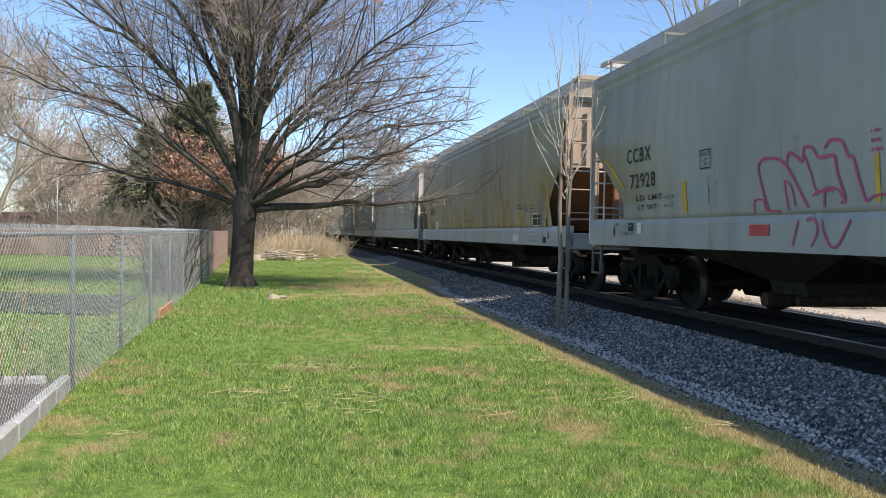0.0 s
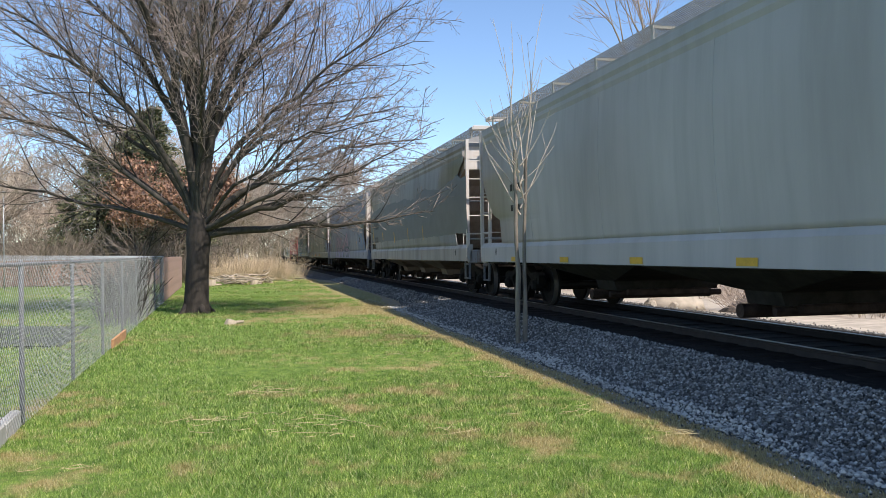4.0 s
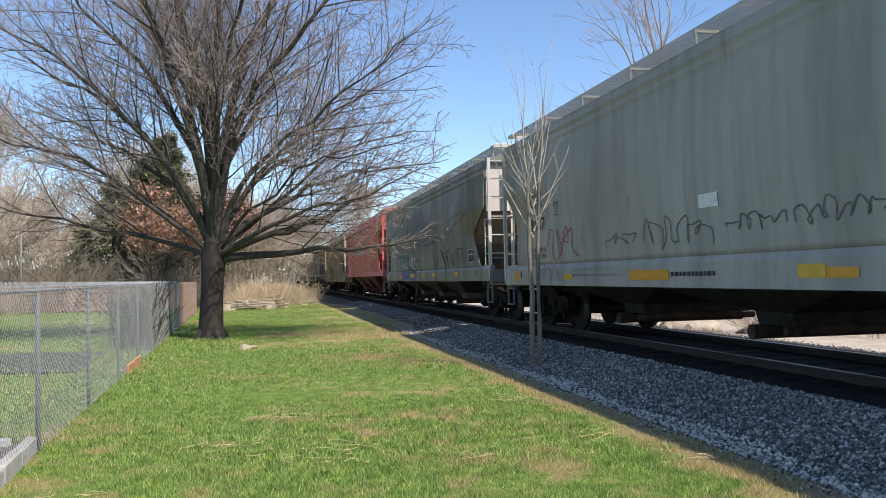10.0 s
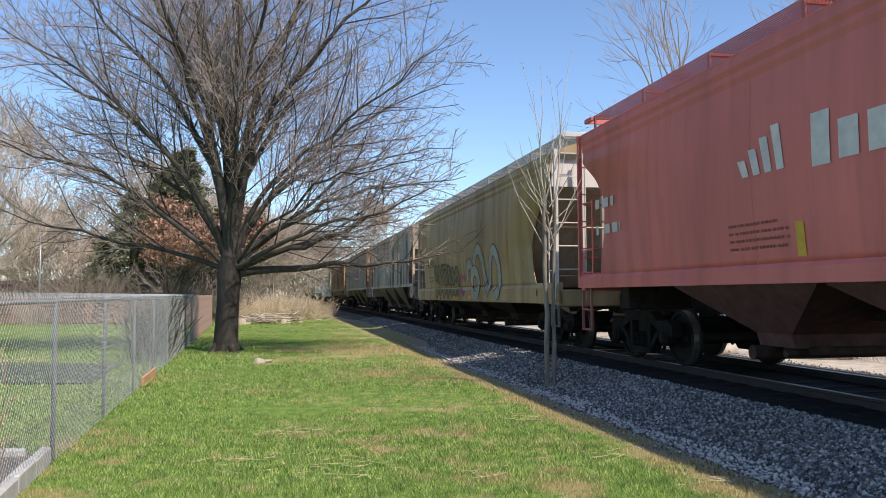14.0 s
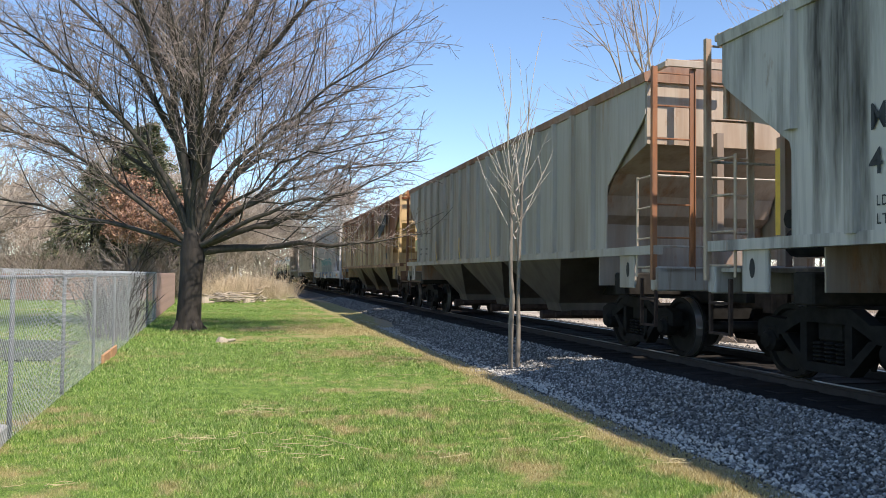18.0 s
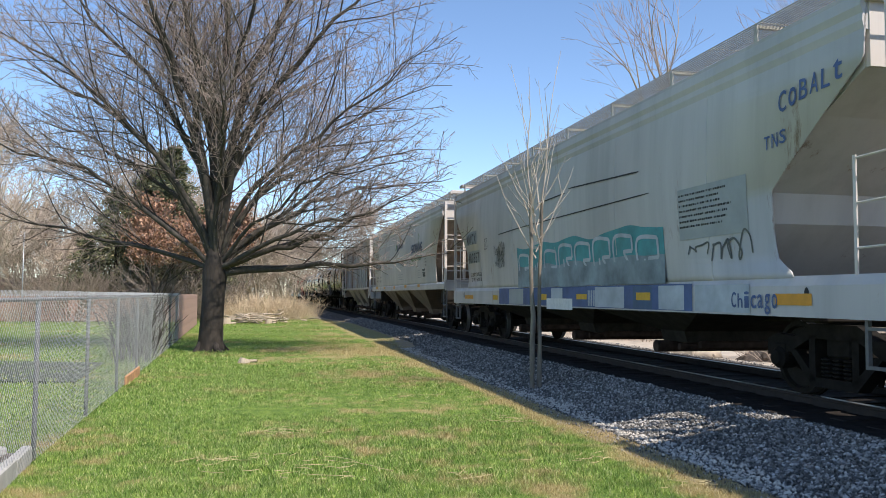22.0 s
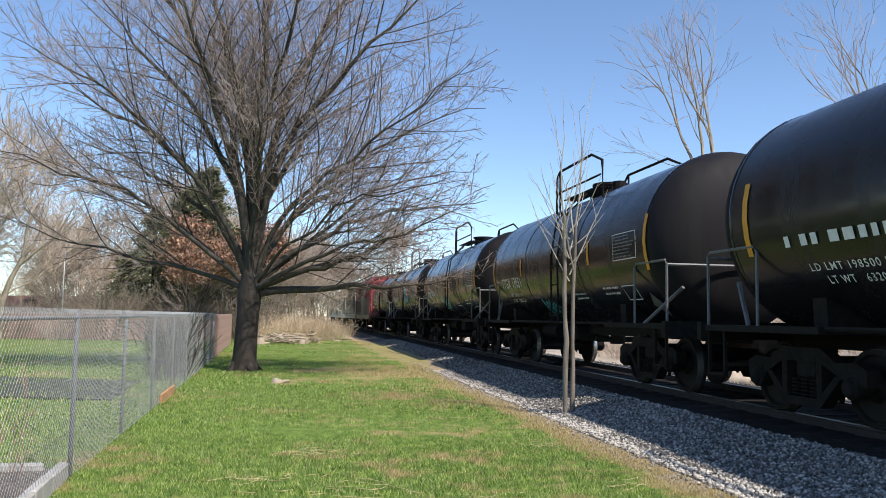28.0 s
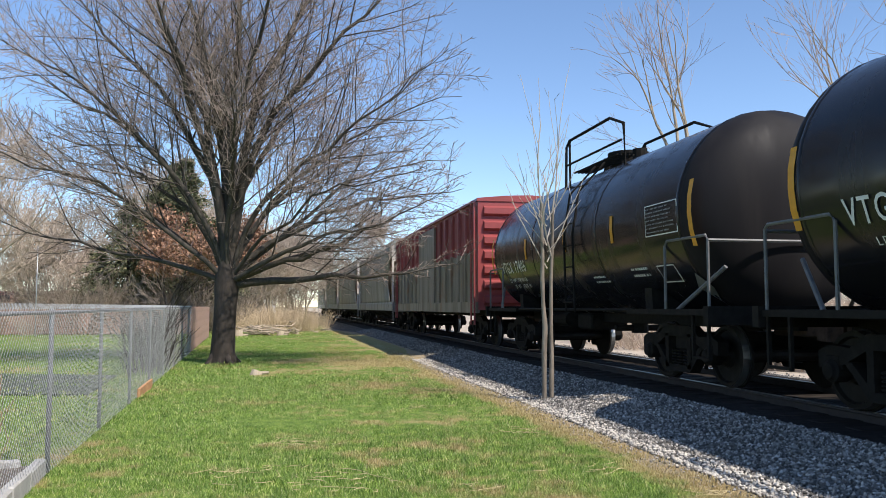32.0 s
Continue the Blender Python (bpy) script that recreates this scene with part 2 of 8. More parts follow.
def gravel_build(nt, b):
    v = node(nt, "TexVoronoi", Scale=34.0)
    nt.links.new(coords(nt), v.inputs["Vector"])
    stone = ramp(nt, v.outputs["Color"], [(0.2, (0.08, 0.07, 0.058)), (0.8, (0.25, 0.222, 0.185))])
    # colour darkened towards each stone's rim, as painted shade in the gaps
    edge = ramp(nt, v.outputs["Distance"], [(0.25, (1, 1, 1)), (0.6, (0.35,) * 3)])
    c = mix(nt, 1.0, stone, edge, "MULTIPLY")
    nt.links.new(c, b.inputs["Base Color"])
    b.inputs["Roughness"].default_value = 0.9
    bump(nt, b, edge, 0.9, 0.03)


M_BALLAST = material("grey_ballast", gravel_build)


def stone_build(nt, b):
    g = node(nt, "NewGeometry")
    c = ramp(nt, g.outputs["Random Per Island"], [(0.0, (0.055, 0.051, 0.046)), (0.5, (0.18, 0.166, 0.148)), (0.88, (0.43, 0.395, 0.35)), (1.0, (0.64, 0.60, 0.54))])
    n = noise_tex(nt, 40, 4)
    c = mix(nt, 1.0, c, ramp(nt, n, [(0.2, (0.7,) * 3), (0.8, (1.0,) * 3)]), "MULTIPLY")
    nt.links.new(c, b.inputs["Base Color"])
    b.inputs["Roughness"].default_value = 0.85


M_STONE = material("crushed_stone", stone_build)
M_PALESTONE = plain("pale_limestone", (0.54, 0.49, 0.42), 0.9, 0.0, 0.35, 14, 0.2)
# oil-stained bed, blackened further: the train's shade is put into its colour
M_OILYSHADE = plain("oily_shaded_track_bed", (0.022, 0.019, 0.017), 0.95, 0.0, 0.45, 9, 0.6)
M_OILYSHADE.node_tree.nodes["Principled BSDF"].inputs["Specular IOR Level"].default_value = 0.1
M_DIRT = plain("pale_dirt", (0.42, 0.35, 0.27), 0.95, 0.0, 0.3, 3, 0.4)
M_STRAW = plain("dry_grass", (0.52, 0.42, 0.22), 0.85, 0.0, 0.25, 8, 0)


def blade_build(nt, b):
    g = node(nt, "NewGeometry")
    green = ramp(nt, g.outputs["Random Per Island"], [(0.0, (0.11, 0.18, 0.035)), (0.45, (0.22, 0.335, 0.072)), (0.85, (0.37, 0.465, 0.135)), (1.0, (0.60, 0.56, 0.30))])
    dry = ramp(nt, g.outputs["Random Per Island"], [(0.0, (0.32, 0.25, 0.10)), (0.5, (0.50, 0.39, 0.19)), (1.0, (0.64, 0.53, 0.30))])
    f = dryness(nt)
    green = mix(nt, 1.0, green, clumps(nt), "MULTIPLY")
    nt.links.new(mix(nt, f, green, dry), b.inputs["Base Color"])
    b.inputs["Roughness"].default_value = 0.6
    b.inputs["Specular IOR Level"].default_value = 0.25
    tr = node(nt, "BsdfTranslucent")
    nt.links.new(mix(nt, f, green, dry), tr.inputs["Color"])
    sh = node(nt, "MixShader", Fac=0.3)
    nt.links.new(b.outputs[0], sh.inputs[1])
    nt.links.new(tr.outputs[0], sh.inputs[2])
    nt.links.new(sh.outputs[0], nt.nodes["Material Output"].inputs["Surface"])


M_BLADE = material("grass_blade", blade_build)


def verge_build(nt, b):
    fine, mid = noise_tex(nt, 55.0, 5, 0.7), noise_tex(nt, 3.2, 5, 0.65)
    dirt = ramp(nt, fine, [(0.3, (0.14, 0.11, 0.075)), (0.55, (0.36, 0.295, 0.21)), (0.75, (0.56, 0.50, 0.40))])
    straw = ramp(nt, fine, [(0.3, (0.17, 0.115, 0.05)), (0.7, (0.50, 0.37, 0.18))])
    nt.links.new(mix(nt, ramp(nt, mid, [(0.42, (0, 0, 0)), (0.58, (1, 1, 1))]), dirt, straw), b.inputs["Base Color"])
    b.inputs["Roughness"].default_value = 0.95
    bump(nt, b, fine, 0.7, 0.03)


M_VERGE = material("trodden_verge", verge_build)


def lawn_edge(s):
    """How far left of the track's centre line the lawn begins, s metres along."""
    e = 3.50 if s < 18 else 3.50 - 0.85 * min(1, (s - 18) / 9) if s < 40 else 2.65 + 0.85 * min(1, (s - 40) / 10)
    return e + 0.07 * noise.noise((s * 0.55, 3.1, 0)) + 0.05 * noise.noise((s * 2.1, 7.7, 0)) + 0.03 * noise.noise((s * 6.0, 1.7, 0))


def lift(u):
    """The ground's height u metres to the left of the track's centre line."""
    # ties' bed, shoulder, toe, lawn
    pts = ((-400, -0.25), (-9, -0.15), (-3.6, 0.0), (-2.0, 0.2), (-1.5, 0.235), (1.5, 0.235), (1.9, 0.19), (3.05, 0.0), (400, 0.0))
    for (a, za), (c, zc) in zip(pts, pts[1:]):
        if a <= u <= c:
            return za + (zc - za) * (u - a) / (c - a)
    return 0.0


def on_ground(x, y):
    p = Vector((x, y, 0)) - CENTRE
    return lift(p.dot(LEFT))


def build_ground():
    # one sheet: strips along the track out to the horizon, three looks
    us = [-2500, -400, -120, -40, -20, -9, -6, -3.6, -2.6, -2.0, -1.5, 0, 1.5, 1.9, 2.4, 2.81, 3.12, 3.5, 3.7, 5, 7, 9, 12, 16, 22, 30, 45, 80, 160, 400, 2500]
    ss = [-2500, -600, -200, -60, -20, -8] + [i * 0.5 for i in range(-8, 96)] + [52, 60, 75, 100, 150, 260, 600, 2500]
    mesh = Mesh()
    for s in ss:
        shift = lawn_edge(s) - 3.5
        for u in us:
            w = u + shift * (1.0 if 3.1 < u < 3.8 else 0.45 if 2.7 < u < 3.0 else 0.0)
            p = CENTRE + AHEAD * s + LEFT * w
            z = lift(w) if abs(u) < 400 else 0
            if u > 3.6:
                z += 0.035 * noise.noise((p.x * 0.35, p.y * 0.35, 1.7)) * min(1, (u - 3.2) / 2)
            mesh.v.append((p.x, p.y, z))
    n = len(us)
    for i in range(len(ss) - 1):
        for j in range(n - 1):
            a = i * n + j
            mesh.f.append((a, a + n, a + n + 1, a + 1))
            mid = (us[j] + us[j + 1]) / 2
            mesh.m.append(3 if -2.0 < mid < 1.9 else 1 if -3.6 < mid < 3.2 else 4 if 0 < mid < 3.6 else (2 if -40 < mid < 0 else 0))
    g = part("ground", mesh, [M_LAWN, M_BALLAST, M_DIRT, M_OILYSHADE, M_VERGE], smooth=True)
    tagged(g, "green spring lawn with dry patches beside grey railway ballast", "ground", kind="structure")


def build_track():
    t = thing("railway_track", "single railway track, steel rails on dark wooden ties", "railway track", kind="structure")
    prof = [(-0.07, -0.17), (0.07, -0.17), (0.07, -0.155), (0.012, -0.13), (0.012, -0.04), (0.036, -0.03), (0.036, -0.004), (0.03, 0.0),
            (-0.03, 0.0), (-0.036, -0.004), (-0.036, -0.03), (-0.012, -0.04), (-0.012, -0.13), (-0.07, -0.155)]
    for side in (0.7525, -0.7525):
        m = Mesh()
        rings = []
        for s in (-320, 0, 20, 60, 700):
            rings.append([tuple(track(s, side + a, b)) for a, b in prof])
        m.loft(rings)
        r = part("rail", m, [M_RAIL, M_RAILTOP], t, "rusty steel rail with a bright running surface")
        for p in r.data.polygons:
            if p.normal.z > 0.7 and p.center.z > RAIL_Z - 0.008:
                p.material_index = 1
    tie = Mesh().box(-0.115, 0.115, -1.3, 1.3, -0.30, -0.105, bevel=0.012).data("tie", M_TIE)
    rng = random.Random(5)
    for i in range(180):
        part("tie", tie, None, t, at=Matrix.Translation(track(-6 + i * 0.55, rng.uniform(-0.05, 0.05), 0)) @ pose(0, 0, 0, 0, 0, TURN + rng.uniform(-1, 1)))
    return t


def build_ballast():
    rng = np.random.RandomState(3)
    ico = [(0, 0, 1), (0.89, 0, 0.3), (0.2, 0.85, 0.35), (-0.75, 0.5, 0.3), (-0.7, -0.55, 0.35), (0.25, -0.85, 0.3), (0.5, 0.4, -0.6), (-0.5, 0.3, -0.6), (0, -0.6, -0.6)]
    fc = [(0, 1, 2), (0, 2, 3), (0, 3, 4), (0, 4, 5), (0, 5, 1), (1, 6, 2), (2, 7, 3), (3, 7, 4), (4, 8, 5), (5, 8, 1), (1, 8, 6), (2, 6, 7), (4, 7, 8), (6, 8, 7)]
    ico, fc = np.array(ico), np.array(fc)
    spots = []
    for s0, s1, u0, u1, count in ((2.5, 7, 1.6, 3.2, 17000), (7, 12, 1.6, 3.2, 15000), (12, 22, 1.6, 3.2, 14000), (22, 45, 1.6, 2.6, 6000), (5, 30, -4, -1.9, 1500)):
        spots.append(np.stack([rng.uniform(s0, s1, count), rng.uniform(u0, u1, count), np.full(count, 1.0 + 0.35 * (s0 >= 20))], 1))
    # stones strewn into the edge of the lawn
    spots.append(np.stack([rng.uniform(3.0, 30, 4200), 3.05 + np.abs(rng.normal(0, 0.20, 4200)), np.full(4200, 0.62)], 1))
    sp = np.concatenate(spots)
    n = len(sp)
    size = rng.uniform(0.009, 0.024, n) * sp[:, 2]
    v = ico[None] * (1 + rng.uniform(-0.3, 0.3, (n, 9, 1))) * size[:, None, None] * rng.uniform(0.65, 1.25, (n, 1, 3))
    a = rng.uniform(0, 6.283, n)
    ca, sa = np.cos(a)[:, None], np.sin(a)[:, None]
    vx, vy = v[:, :, 0] * ca - v[:, :, 1] * sa, v[:, :, 0] * sa + v[:, :, 1] * ca
    c, al, le = np.array(CENTRE), np.array(AHEAD), np.array(LEFT)
    base = c[None] + al[None] * sp[:, :1] + le[None] * sp[:, 1:2]
    hz = np.array([lift(u) for u in sp[:, 1]])
    out = np.stack([vx + base[:, None, 0], vy + base[:, None, 1], v[:, :, 2] + hz[:, None] + size[:, None] * 0.35], 2)
    faces = (fc[None] + (np.arange(n) * 9)[:, None, None]).reshape(-1, 3)
    ob = new("ballast_stones", quick_data("ballast_stones", out.reshape(-1, 3), faces, M_STONE))
    tagged(ob, "crushed grey ballast stones lying along the track", "gravel", kind="stuff")
    # pale stones along the edge of the lawn
    pale = np.abs(sp[:, 1] - 3.20 - 0.08 * np.sin(sp[:, 0] * 1.7)) < 0.24
    pale &= rng.uniform(0, 1, n) < 0.25
    k = int(pale.sum())
    ob = new("edge_stones", quick_data("edge_stones", (out[pale] + np.array([0, 0, 0.012])).reshape(-1, 3), (fc[None] + (np.arange(k) * 9)[:, None, None]).reshape(-1, 3), M_PALESTONE))
    tagged(ob, "pale limestone chips along the lawn's edge", "gravel", kind="stuff")


def build_grass():
    rng = np.random.RandomState(4)
    verts = []
    c, al, le = np.array(CENTRE)[:2], np.array(AHEAD)[:2], np.array(LEFT)[:2]
    # x0, x1, y0, y1, blades, height, width
    for x0, x1, y0, y1, count, h, w in ((-3.6, 4.0, 3.6, 6.5, 190000, 0.022, 0.0040), (-4.6, 3.2, 6.5, 10, 150000, 0.022, 0.0056),
                                        (-6, 2.5, 10, 16, 120000, 0.021, 0.0078), (-9, 1, 16, 30, 90000, 0.024, 0.013), (-14, -1.5, 30, 48, 24000, 0.03, 0.026),
                                        (-14, -4.5, 7.6, 24, 36000, 0.045, 0.014)):
        x, y = rng.uniform(x0, x1, count), rng.uniform(y0, y1, count)
        u = (np.stack([x, y], 1) - c) @ le
        thin = rng.uniform(0, 1, count)
        along = (np.stack([x, y], 1) - c) @ al
        keep = u > np.array([lawn_edge(q) for q in along]) - 0.34 + 0.45 * thin ** 1.3
        keep &= ~((x < -3.0 - 0.25 * (y - 5.4)) & (y < 7.3))
        x, y = x[keep], y[keep]
        k = len(x)
        a = rng.uniform(0, 6.283, k)
        tuft = np.array([noise.noise((px * 1.3, py * 1.3, 4.2)) + 0.6 * noise.noise((px * 5.0, py * 5.0, 9.1)) for px, py in zip(x, y)])
        hh = h * rng.uniform(0.45, 1.3, k) * np.clip(1.0 + 1.1 * tuft, 0.35, 2.2)
        ww = w * rng.uniform(0.6, 1.3, k)
        lean = hh * rng.uniform(0.4, 1.8, k)
        b = rng.uniform(0, 6.283, k)
        gz = np.full(k, -0.012)
        p0 = np.stack([x - np.cos(a) * ww, y - np.sin(a) * ww, gz], 1)
        p1 = np.stack([x + np.cos(a) * ww, y + np.sin(a) * ww, gz], 1)
        p2 = np.stack([x + np.cos(b) * lean, y + np.sin(b) * lean, hh + 0.01], 1)
        verts.append(np.stack([p0, p1, p2], 1).reshape(-1, 3))
    v = np.concatenate(verts)
    ob = new("lawn_grass", quick_data("lawn_grass", v, np.arange(len(v)).reshape(-1, 3), M_BLADE))
    tagged(ob, "short green lawn grass with straw-coloured blades", "grass", kind="stuff")


def build_straw():
    # loose dry stalks lying on the lawn
    rng = random.Random(8)
    for cx, cy, r, count, ang in ((-1.5, 8.6, 0.5, 30, 0.3), (-0.95, 6.75, 0.65, 34, 0.25), (-1.5, 7.3, 0.6, 22, 0.8), (1.0, 9.4, 0.35, 22, 0.2), (0.35, 6.6, 0.35, 14, 1.2), (-2.3, 5.7, 0.4, 7, 0.1), (1.5, 7.2, 0.5, 16, 0.4), (-0.2, 11.5, 0.5, 14, 0.3), (2.2, 6.2, 0.4, 14, 0.9)):
        m = Mesh()
        for i in range(int(count * 0.8)):
            a = rng.gauss(ang, 0.8)
            L = rng.uniform(0.05, 0.22) * (2.2 if i % 7 == 0 else 1.0)
            x, y = cx + rng.gauss(0, r * 0.4), cy + rng.gauss(0, r * 0.3)
            bend = rng.uniform(-0.05, 0.05)
            pts = [(x + math.cos(a) * L * k - math.sin(a) * bend * math.cos(3.14 * k), y + math.sin(a) * L * k + math.cos(a) * bend * math.cos(3.14 * k), 0.032 + 0.010 * rng.random()) for k in (-0.5, -0.17, 0.17, 0.5)]
            m.tube(pts, [0.0016, 0.0028, 0.0024, 0.0014], 4)
        tagged(part("straw", m, M_STRAW), "loose dry straw stalks lying on the lawn", "straw", "straw on the lawn", "stuff")

# ---- the train ----
def train_run(t):
    """How far the train has come at t seconds."""
    u = t / 32.0
    return 283.8 * u + 53.35 * u * u - 24.81 * u ** 3


SHARED = {}


def shared(key, make):
    if key not in SHARED:
        SHARED[key] = make()
    return SHARED[key]


def circle_x(x, r, n=20, cy=0.0, cz=0.0):
    return [(x, cy + r * math.cos(6.28319 * k / n), cz + r * math.sin(6.28319 * k / n)) for k in range(n)]


def wheelset_data():
    m = Mesh()
    for sgn in (1, -1):
        ring = lambda y, r: [(r * math.cos(6.28319 * k / 28), sgn * y, r * math.sin(6.28319 * k / 28)) for k in range(28)]
        m.loft([ring(0.66, 0.445), ring(0.70, 0.445), ring(0.705, 0.42), ring(0.805, 0.415), ring(0.81, 0.36), ring(0.77, 0.34), ring(0.765, 0.16), ring(0.83, 0.13), ring(0.84, 0.08)])
        m.loft([ring(0.83, 0.075), ring(1.05, 0.075), ring(1.06, 0.05)])
        for k in range(3):
            a = 2.094 * k
            m.box(0.03 * math.cos(a) - 0.018, 0.03 * math.cos(a) + 0.018, sgn * 1.05 - 0.02, sgn * 1.05 + 0.03, 0.03 * math.sin(a) - 0.018, 0.03 * math.sin(a) + 0.018)
    m.tube([(0, -0.7, 0), (0, 0.7, 0)], 0.08, 12)
    me = m.data("wheelset", [M_WHEEL, M_RAILTOP])
    for p in me.polygons:
        c = p.center
        if 0.40 < math.hypot(c.x, c.z) < 0.425 and 0.71 < abs(c.y) < 0.80:
            p.material_index = 1
    return me


def side_frame_data():
    m = Mesh()
    # a frame with two openings: top chord, bottom chord, columns
    for sgn in (1, -1):
        y0, y1 = sorted((sgn * 0.90, sgn * 1.06))
        m.prism([(-1.12, 0.44), (-1.12, 0.62), (-0.95, 0.69), (-0.62, 0.67), (-0.36, 0.82), (0.36, 0.82), (0.62, 0.67), (0.95, 0.69), (1.12, 0.62), (1.12, 0.44), (0.70, 0.50), (0.36, 0.66), (-0.36, 0.66), (-0.70, 0.50)], "y", y0, y1)
        m.prism([(-0.72, 0.52), (-0.34, 0.15), (0.34, 0.15), (0.72, 0.52), (0.60, 0.52), (0.30, 0.25), (-0.30, 0.25), (-0.60, 0.52)], "y", y0, y1)
        for x in (-0.33, 0.33):
            m.box(x - 0.05, x + 0.05, y0, y1, 0.2, 0.7)
        for x in (-0.89, 0.89):
            m.box(x - 0.13, x + 0.13, y0 - 0.01, y1 + 0.01, 0.42, 0.60, bevel=0.03)
            ring = lambda y, r: [(x + r * math.cos(0.3927 * k), y, 0.42 + r * math.sin(0.3927 * k)) for k in range(16)]
            m.loft([ring(sgn * 0.92, 0.125), ring(sgn * 1.08, 0.125), ring(sgn * 1.10, 0.10), ring(sgn * 1.13, 0.085), ring(sgn * 1.135, 0.05)])
        for x in (-0.52, 0.52):
            m.tube([(x * 0.78, sgn * 0.84, 0.22), (x * 1.0, sgn * 0.86, 0.46), (x * 1.02, sgn * 0.86, 0.68)], 0.03, 6)
    m.box(-0.2, 0.2, -1.0, 1.0, 0.46, 0.72, bevel=0.03)
    for x in (-0.5, 0.5):
        m.box(x - 0.05, x + 0.05, -0.85, 0.85, 0.3, 0.42)
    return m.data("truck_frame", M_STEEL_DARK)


def spring_data():
    m = Mesh()
    for x in (-0.17, 0.0, 0.17):
        for i in range(5):
            z = 0.26 + i * 0.042
            m.loft([[(x + r * math.cos(0.785 * k), r * math.sin(0.785 * k), zz) for k in range(8)] for zz, r in ((z, 0.055), (z + 0.012, 0.075), (z + 0.026, 0.075), (z + 0.036, 0.055))])
    return m.data("spring", M_STEEL_DARK)


WHEELS = []
SKIN = {}


def truck(car, x):
    f = part("truck_frame", shared("frame", side_frame_data), None, car, "cast iron truck frame", at=Matrix.Translation((x, 0, 0)))
    for y in (0.98, -0.98):
        part("spring", shared("spring", spring_data), None, f, at=Matrix.Translation((0, y, 0)))
    for dx in (0.89, -0.89):
        w = part("wheelset", shared("wheel", wheelset_data), None, f, at=Matrix.Translation((dx, 0, 0.42)), smooth=False)
        WHEELS.append((w, dx, car))


def coupler_data():
    m = Mesh()
    m.box(-0.75, 0.30, -0.09, 0.09, 0.70, 0.92, bevel=0.02)
    m.prism([(0.25, -0.14), (0.48, -0.16), (0.58, -0.05), (0.44, -0.02), (0.46, 0.10), (0.55, 0.16), (0.40, 0.20), (0.25, 0.14)], "z", 0.66, 0.96)
    return m.data("coupler", M_RUSTY)


def hose_data():
    m = Mesh()
    m.tube([(-0.1, 0.25, 0.72), (0.12, 0.27, 0.62), (0.3, 0.22, 0.42), (0.5, 0.12, 0.34)], 0.03, 7)
    return m.data("brake_hose", M_HOSE, True)


def ladder(car, x, y, z0, z1, mat, wide=0.42, along=True, rungs=None, label="", broad=0.032):
    """Two stiles and rungs; along: its width runs along the wagon."""
    m = Mesh()
    h = wide / 2
    for k in (-h, h):
        if along:
            m.box(x + k - 0.025, x + k + 0.025, y - 0.02, y + 0.02, z0, z1)
        else:
            m.box(x - 0.014, x + 0.014, y + k - broad, y + k + broad, z0, z1)
            m.box(x - 0.03, x + 0.03, y + k + (broad if k > 0 else -broad) - 0.008, y + k + (broad if k > 0 else -broad) + 0.008, z0, z1)
    n = rungs or max(2, int((z1 - z0) / 0.38))
    for i in range(n):
        z = z0 + 0.12 + (z1 - z0 - 0.2) * i / max(1, n - 1)
        p, q = ((x - h, y, z), (x + h, y, z)) if along else ((x, y - h, z), (x, y + h, z))
        m.tube([p, q], 0.014, 5)
    return part("ladder", m, mat, car, label)


def running_gear(car, L, inset=1.68, mat=None):
    """Trucks, couplers, hoses and the centre sill of a wagon of coupled length L."""
    half = L / 2
    for sgn in (1, -1):
        truck(car, sgn * (half - inset - 0.4))
        flip = Matrix.Identity(4) if sgn > 0 else pose(0, 0, 0, 0, 0, 180)
        part("coupler", shared("coupler", coupler_data), None, car, "rusty knuckle coupler", at=Matrix.Translation((sgn * (half - 0.5), 0, 0)) @ flip)
        part("brake_hose", shared("hose", hose_data), None, car, at=Matrix.Translation((sgn * (half - 0.5), 0, 0)) @ flip)
    m = Mesh().box(-half + 0.5, half - 0.5, -0.22, 0.22, 0.78, 1.08)
    part("centre_sill", m, mat or M_UNDER, car)


def side_y(z, style):
    if style == "ribbed":
        return 1.50
    k = (z - 1.3) / 2.6
    return 1.46 + 0.13 * math.sin(math.pi * min(1, max(0, 0.12 + 0.72 * k)))


